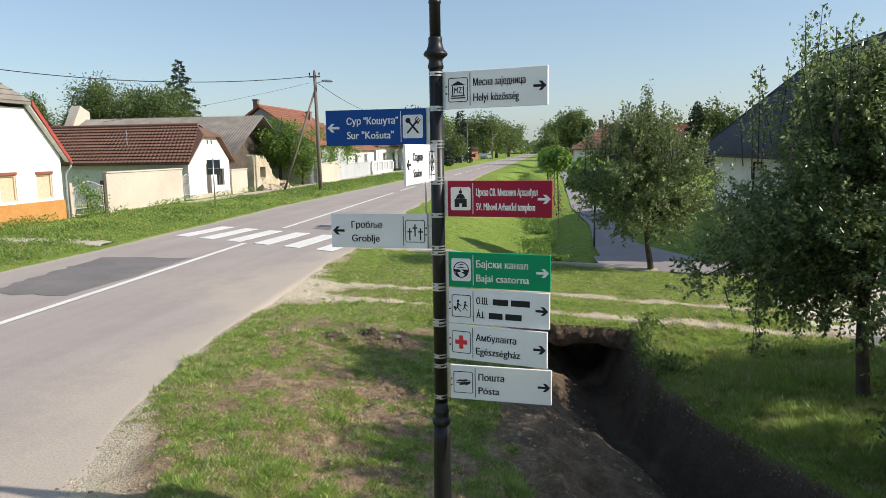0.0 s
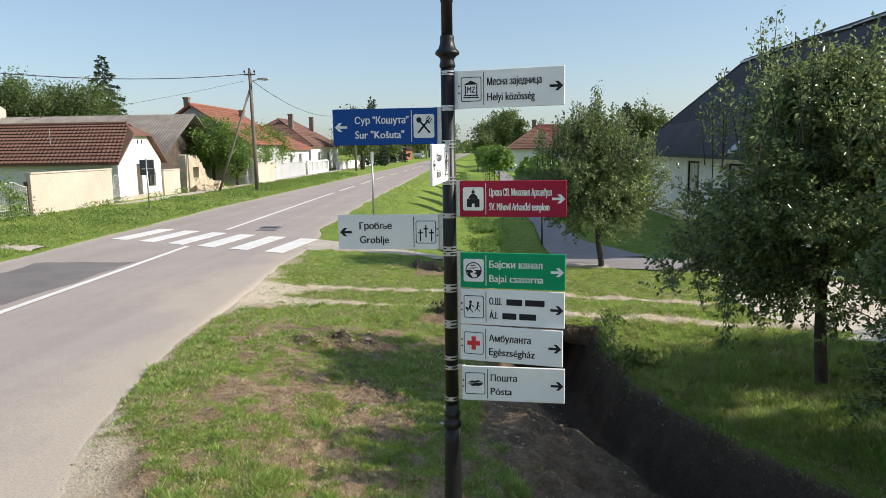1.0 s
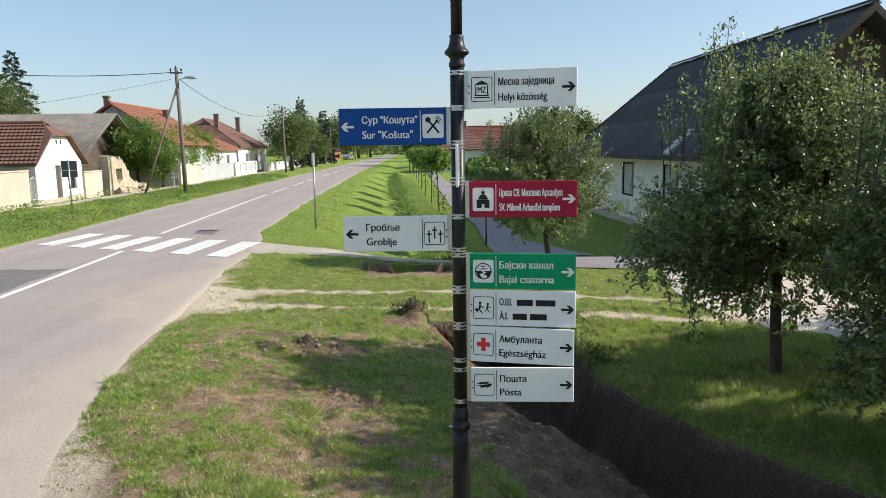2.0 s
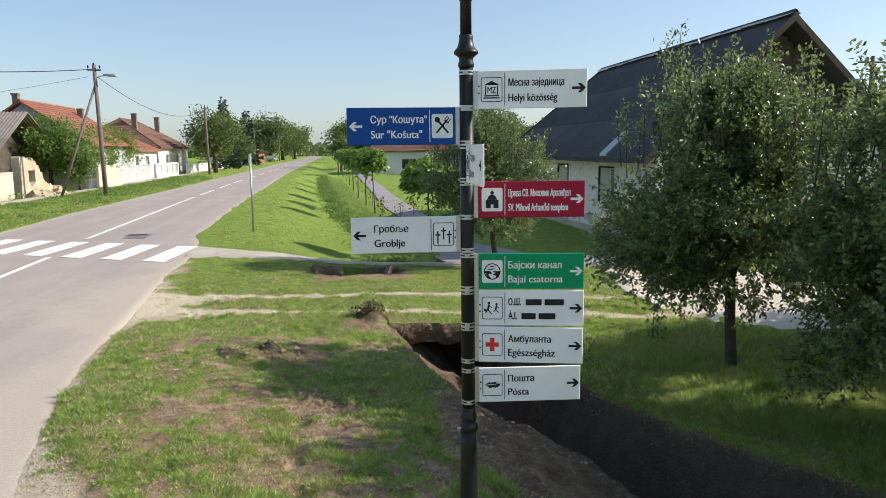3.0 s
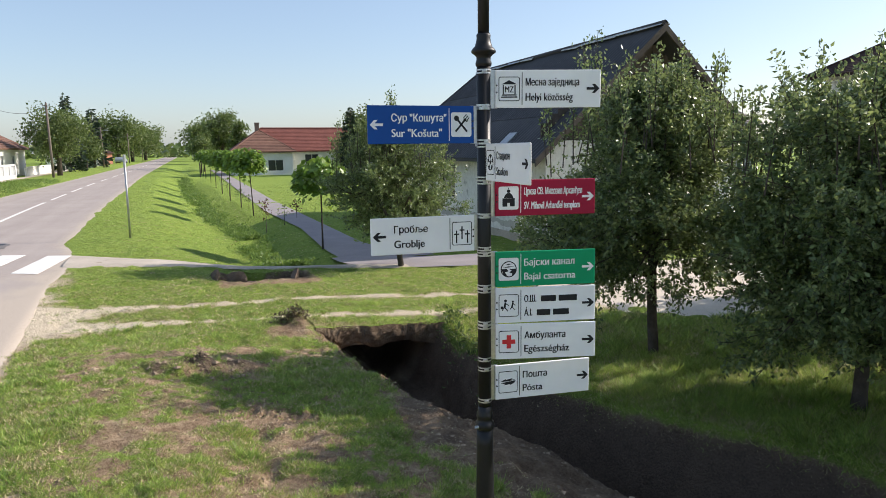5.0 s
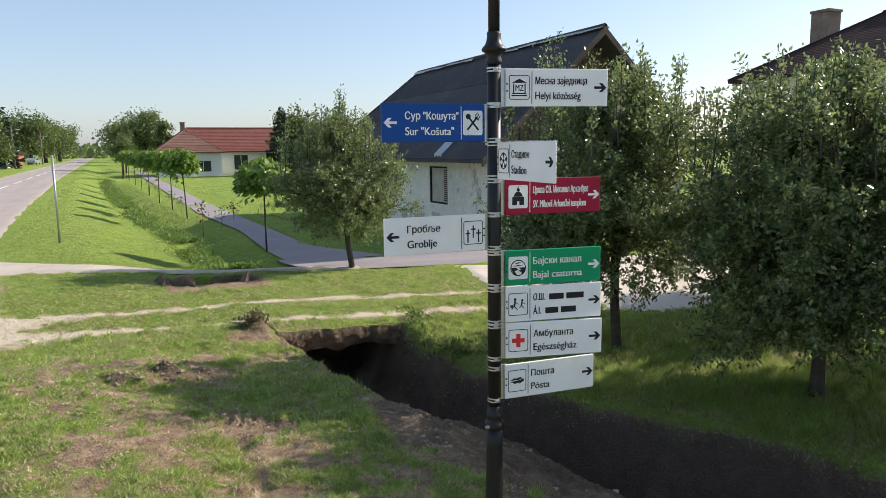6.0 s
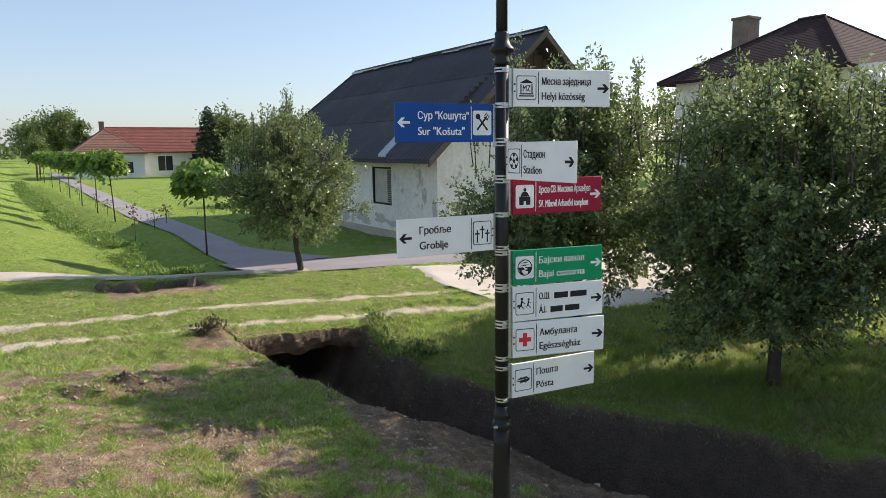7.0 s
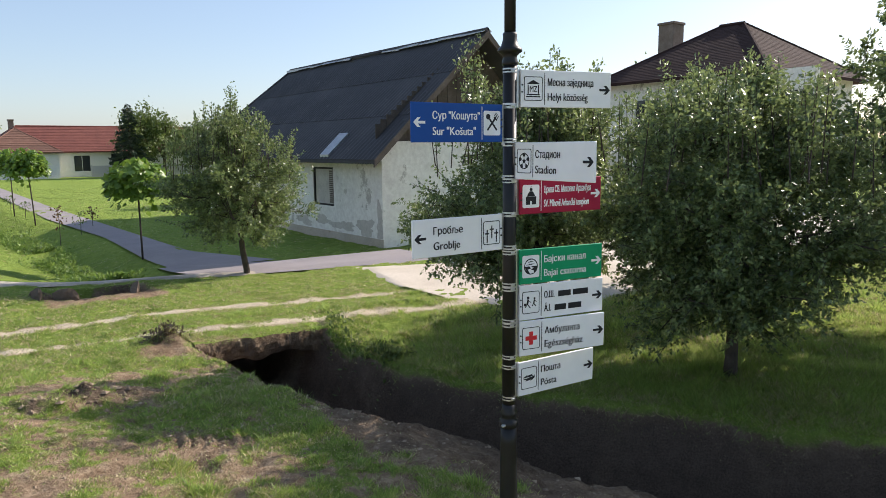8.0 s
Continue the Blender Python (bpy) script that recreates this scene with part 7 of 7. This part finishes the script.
def blades(name, n, seed, rmin, rmax, az0, az1, hh, label, mat, dry=False, per=9, tufts=False):
    """Single grass blades scattered more thinly with distance, none on bare or paved ground."""
    r = np.random.default_rng(seed)
    n = n // per
    rad = rmin * (rmax / rmin) ** r.random(n)
    az = np.radians(r.uniform(az0, az1, n))
    x, y = -0.8 + rad * np.sin(az), 0.2 + rad * np.cos(az)
    bare, damp_and_shade = wear_shade_of(x, y)
    u = in_ditch(x, y)
    deck = (x > 0.15) & (x < 2.15) & (y > 9.75) & (y < 11.8)
    open_ditch = (u > 0.03) & (u < 0.96) & (y < 11.5) & ~deck
    rutted = np.zeros(n)
    for rx_, ry_ in (RUT1, RUT2):
        rutted = np.maximum(rutted, 0.9 * np.exp(-((y - np.interp(x, rx_, ry_)) / 0.2) ** 2))
    bare = np.where(deck, 0.1 + rutted, bare)
    tuft = 1.25 * (vnoise(x, y, 0.13, 71) * 0.65 + vnoise(x, y, 0.6, 72) * 0.35) ** 1.5
    lush = 0.45 * vnoise(x, y, 0.5, 73) + 0.55 * vnoise(x, y, 0.13, 74) + 0.3 * step(10, 16, y) + 0.3 * (x < -10) + 0.25 * step(1.0, 1.2, u) * (y < 11)
    if dry:
        ok = (bare + 0.5 * (r.random(n) - 0.5) < 0.86) & (lush + 0.4 * r.random(n) < 1.05)
    else:
        clump = 0.6 * vnoise(x, y, 0.10, 75) + 0.4 * vnoise(x, y, 0.04, 76)
        ok = (0.75 * bare + 1.25 * (clump - 0.5) + 0.25 * (r.random(n) - 0.5) < 0.36 + 0.3 * step(9.4, 10.4, y)) & (lush + 0.25 * r.random(n) > 0.36)
    if tufts:
        ok &= (vnoise(x, y, 0.28, 77) * 0.6 + vnoise(x, y, 0.09, 78) * 0.4 > 0.5) & (y < 11)
    keep = ok & ~paved(x, y) & ~open_ditch & ((x > -15.6) | ((x > -17.4) & (y < 31)))
    x, y, rad, bare, tuft, deck = (np.repeat(q[keep], per) for q in (x, y, rad, bare, tuft, deck))
    n = len(x)
    spread = np.repeat(r.uniform(0.008, 0.026, n // per), per) * (1 + rad / 9)
    x, y = x + r.normal(size=n) * spread, y + r.normal(size=n) * spread
    big = np.repeat(r.uniform(0.6, 1.35, n // per), per)
    z = np.where(deck, land(x, y) + 0.01, ground_z(x, y))
    side = (x < -11)
    h = hh * (0.5 + 1.0 * tuft) * big * r.uniform(0.5, 1.3, n) * np.where(side, 1.7, 1.0 + 0.9 * step(1.02, 1.15, in_ditch(x, y)) * (y < 9.2)) * (1 - 0.68 * step(11, 20, rad) * ~side) * (1.2 - 0.7 * np.clip(bare, 0, 1))
    w = (0.0046 if dry else 0.0030) * (1 + rad / 6.0) * r.uniform(0.7, 1.3, n)
    a = r.uniform(0, 2 * math.pi, n)
    lean = r.uniform(0.3, 1.5, n) * h
    b = r.uniform(0, 2 * math.pi, n)
    P = np.stack([x, y, z - 0.01], 1)
    S = np.stack([np.cos(a) * w, np.sin(a) * w, 0 * w], 1)
    T = P + np.stack([np.cos(b) * lean, np.sin(b) * lean, h], 1)
    V = np.stack([P - S, P + S, T], 1).reshape(-1, 3)
    me = bpy.data.meshes.new(name)
    me.vertices.add(len(V))
    me.vertices.foreach_set("co", V.ravel())
    me.loops.add(n * 3)
    me.loops.foreach_set("vertex_index", np.arange(n * 3))
    me.polygons.add(n)
    me.polygons.foreach_set("loop_start", np.arange(0, n * 3, 3))
    me.update(calc_edges=True)
    me.materials.append(mat)
    return tagged(new(name, me), label, "grass", kind="stuff")


blades("grass", 3000000, 81, 2.6, 60, -48, 88, 0.032, "short patchy green verge grass in tufts", M_GRASS)
blades("weedy_tufts", 620000, 90, 2.6, 16, -48, 70, 0.052, "bright green leafy tufts standing out of the short grass", M_TUFT, per=28, tufts=True)
blades("dry_grass", 1500000, 86, 2.6, 45, -48, 88, 0.024, "thin straw-yellow dry grass between the tufts", M_STRAW, True)


def weeds(name, n, seed, xc, y0, y1, spread, hh, size, label):
    r = np.random.default_rng(seed)
    y = y0 + (y1 - y0) * r.random(n) ** 1.6
    x = xc(y) + r.normal(size=n) * spread
    keep = (vnoise(x, y, 0.7, 91) > 0.35) & ~paved(x, y)
    x, y = x[keep], y[keep]
    n = len(x)
    C = np.stack([x, y, ground_z(x, y) + r.random(n) ** 1.5 * hh], 1)
    D = r.normal(size=(n, 3)) * 0.7 + np.array([0, 0, 0.5])
    L = size * r.uniform(0.6, 1.4, n) * (1 + y / 60)
    return tagged(new(name, leaf_mesh(name, C, D, L, L * 0.45, M_LEAF_FAR, seed)), label, "weeds", kind="stuff")


weeds("ditch_weeds", 42000, 82, lambda y: np.interp(y, AX_Y, AX_X) + 0.12 * np.sin(y * 1.3), 17.0, 74, 0.24, 0.2, 0.06, "rank dark green weeds along the ditch bottom")
weeds("bank_weeds", 900, 83, lambda y: np.interp(y, XR_Y, XR_X) + 0.2, 8.3, 10.0, 0.14, 0.1, 0.06, "weeds hanging over the ditch bank")
weeds("stump_weeds", 260, 85, lambda y: -0.15 + 0 * y, 9.9, 10.1, 0.13, 0.13, 0.05, "withered brown weeds on a soil clump")
weeds("roadside_weeds", 30000, 88, lambda y: -13.4 + 1.0 * np.sin(y * 0.9) + 1.3 * np.sin(y * 2.3 + 1), 9, 70, 0.9, 0.14, 0.055, "low leafy weeds in the grass across the road")
weeds("wall_weeds", 9000, 89, lambda y: -16.7 + 0.25 * np.sin(y * 1.7), 12, 48, 0.3, 0.3, 0.06, "rank weeds along the foot of the walls")
for patch_ in ("ditch_weeds", "roadside_weeds", "wall_weeds"):
    bpy.data.objects[patch_].data.materials[0] = M_WEED
bpy.data.objects["stump_weeds"].data.materials[0] = leaf_mat("withered_leaf", (0.05, 0.035, 0.02), (0.10, 0.075, 0.045), (0.17, 0.14, 0.08), 0.2)


def clods(n, seed):
    """Loose crumbs and clods of soil on the ditch bank and the churned ground."""
    r = np.random.default_rng(seed)
    m, c1, c2 = n // 3, n // 12, n // 5
    c3 = n - m - c1 - c2
    yb = r.uniform(3.6, 9.7, m)
    xl, xr = np.interp(yb, XL_Y, XL_X), np.interp(yb, XR_Y, XR_X)
    xb = xl + r.uniform(-0.2, 0.6, m) * (xr - xl)
    y = np.concatenate([yb, r.normal(8.2, 0.2, c1), r.normal(6.7, 0.5, c2), r.uniform(3.4, 9.4, c3)])
    x = np.concatenate([xb, r.normal(-1.5, 0.5, c1), r.normal(-0.5, 0.6, c2), r.uniform(-3.0, 0.9, c3)])
    s = 0.004 + 0.016 * r.random(n) ** 4
    s[:m] = 0.004 + 0.022 * r.random(m) ** 6
    s[m:m + c1] = 0.004 + 0.03 * r.random(c1) ** 7
    oct_v = np.array([(1, 0, 0), (-1, 0, 0), (0, 1, 0), (0, -1, 0), (0, 0, 1), (0, 0, -0.7)], float)
    oct_f = np.array([(0, 2, 4), (2, 1, 4), (1, 3, 4), (3, 0, 4), (2, 0, 5), (1, 2, 5), (3, 1, 5), (0, 3, 5)])
    C = np.stack([x, y, ground_z(x, y) + s * 0.12], 1)
    V = C[:, None, :] + oct_v[None] * s[:, None, None] * r.uniform(0.6, 1.4, (n, 6, 3)) * np.array([1.25, 1.25, 0.6])
    F = (np.arange(n)[:, None, None] * 6 + oct_f[None]).reshape(-1, 3)
    me = mesh_from("soil_clods", V.reshape(-1, 3).tolist(), F.tolist(), M_CLOD)
    return tagged(new("soil_clods", me), "loose brown clods of dug soil", "soil", kind="stuff")


M_CLOD = leaf_mat("soil_clod", (0.15, 0.105, 0.072), (0.27, 0.20, 0.135), (0.42, 0.32, 0.22), 0.0, 0.95)
clods(6000, 87)
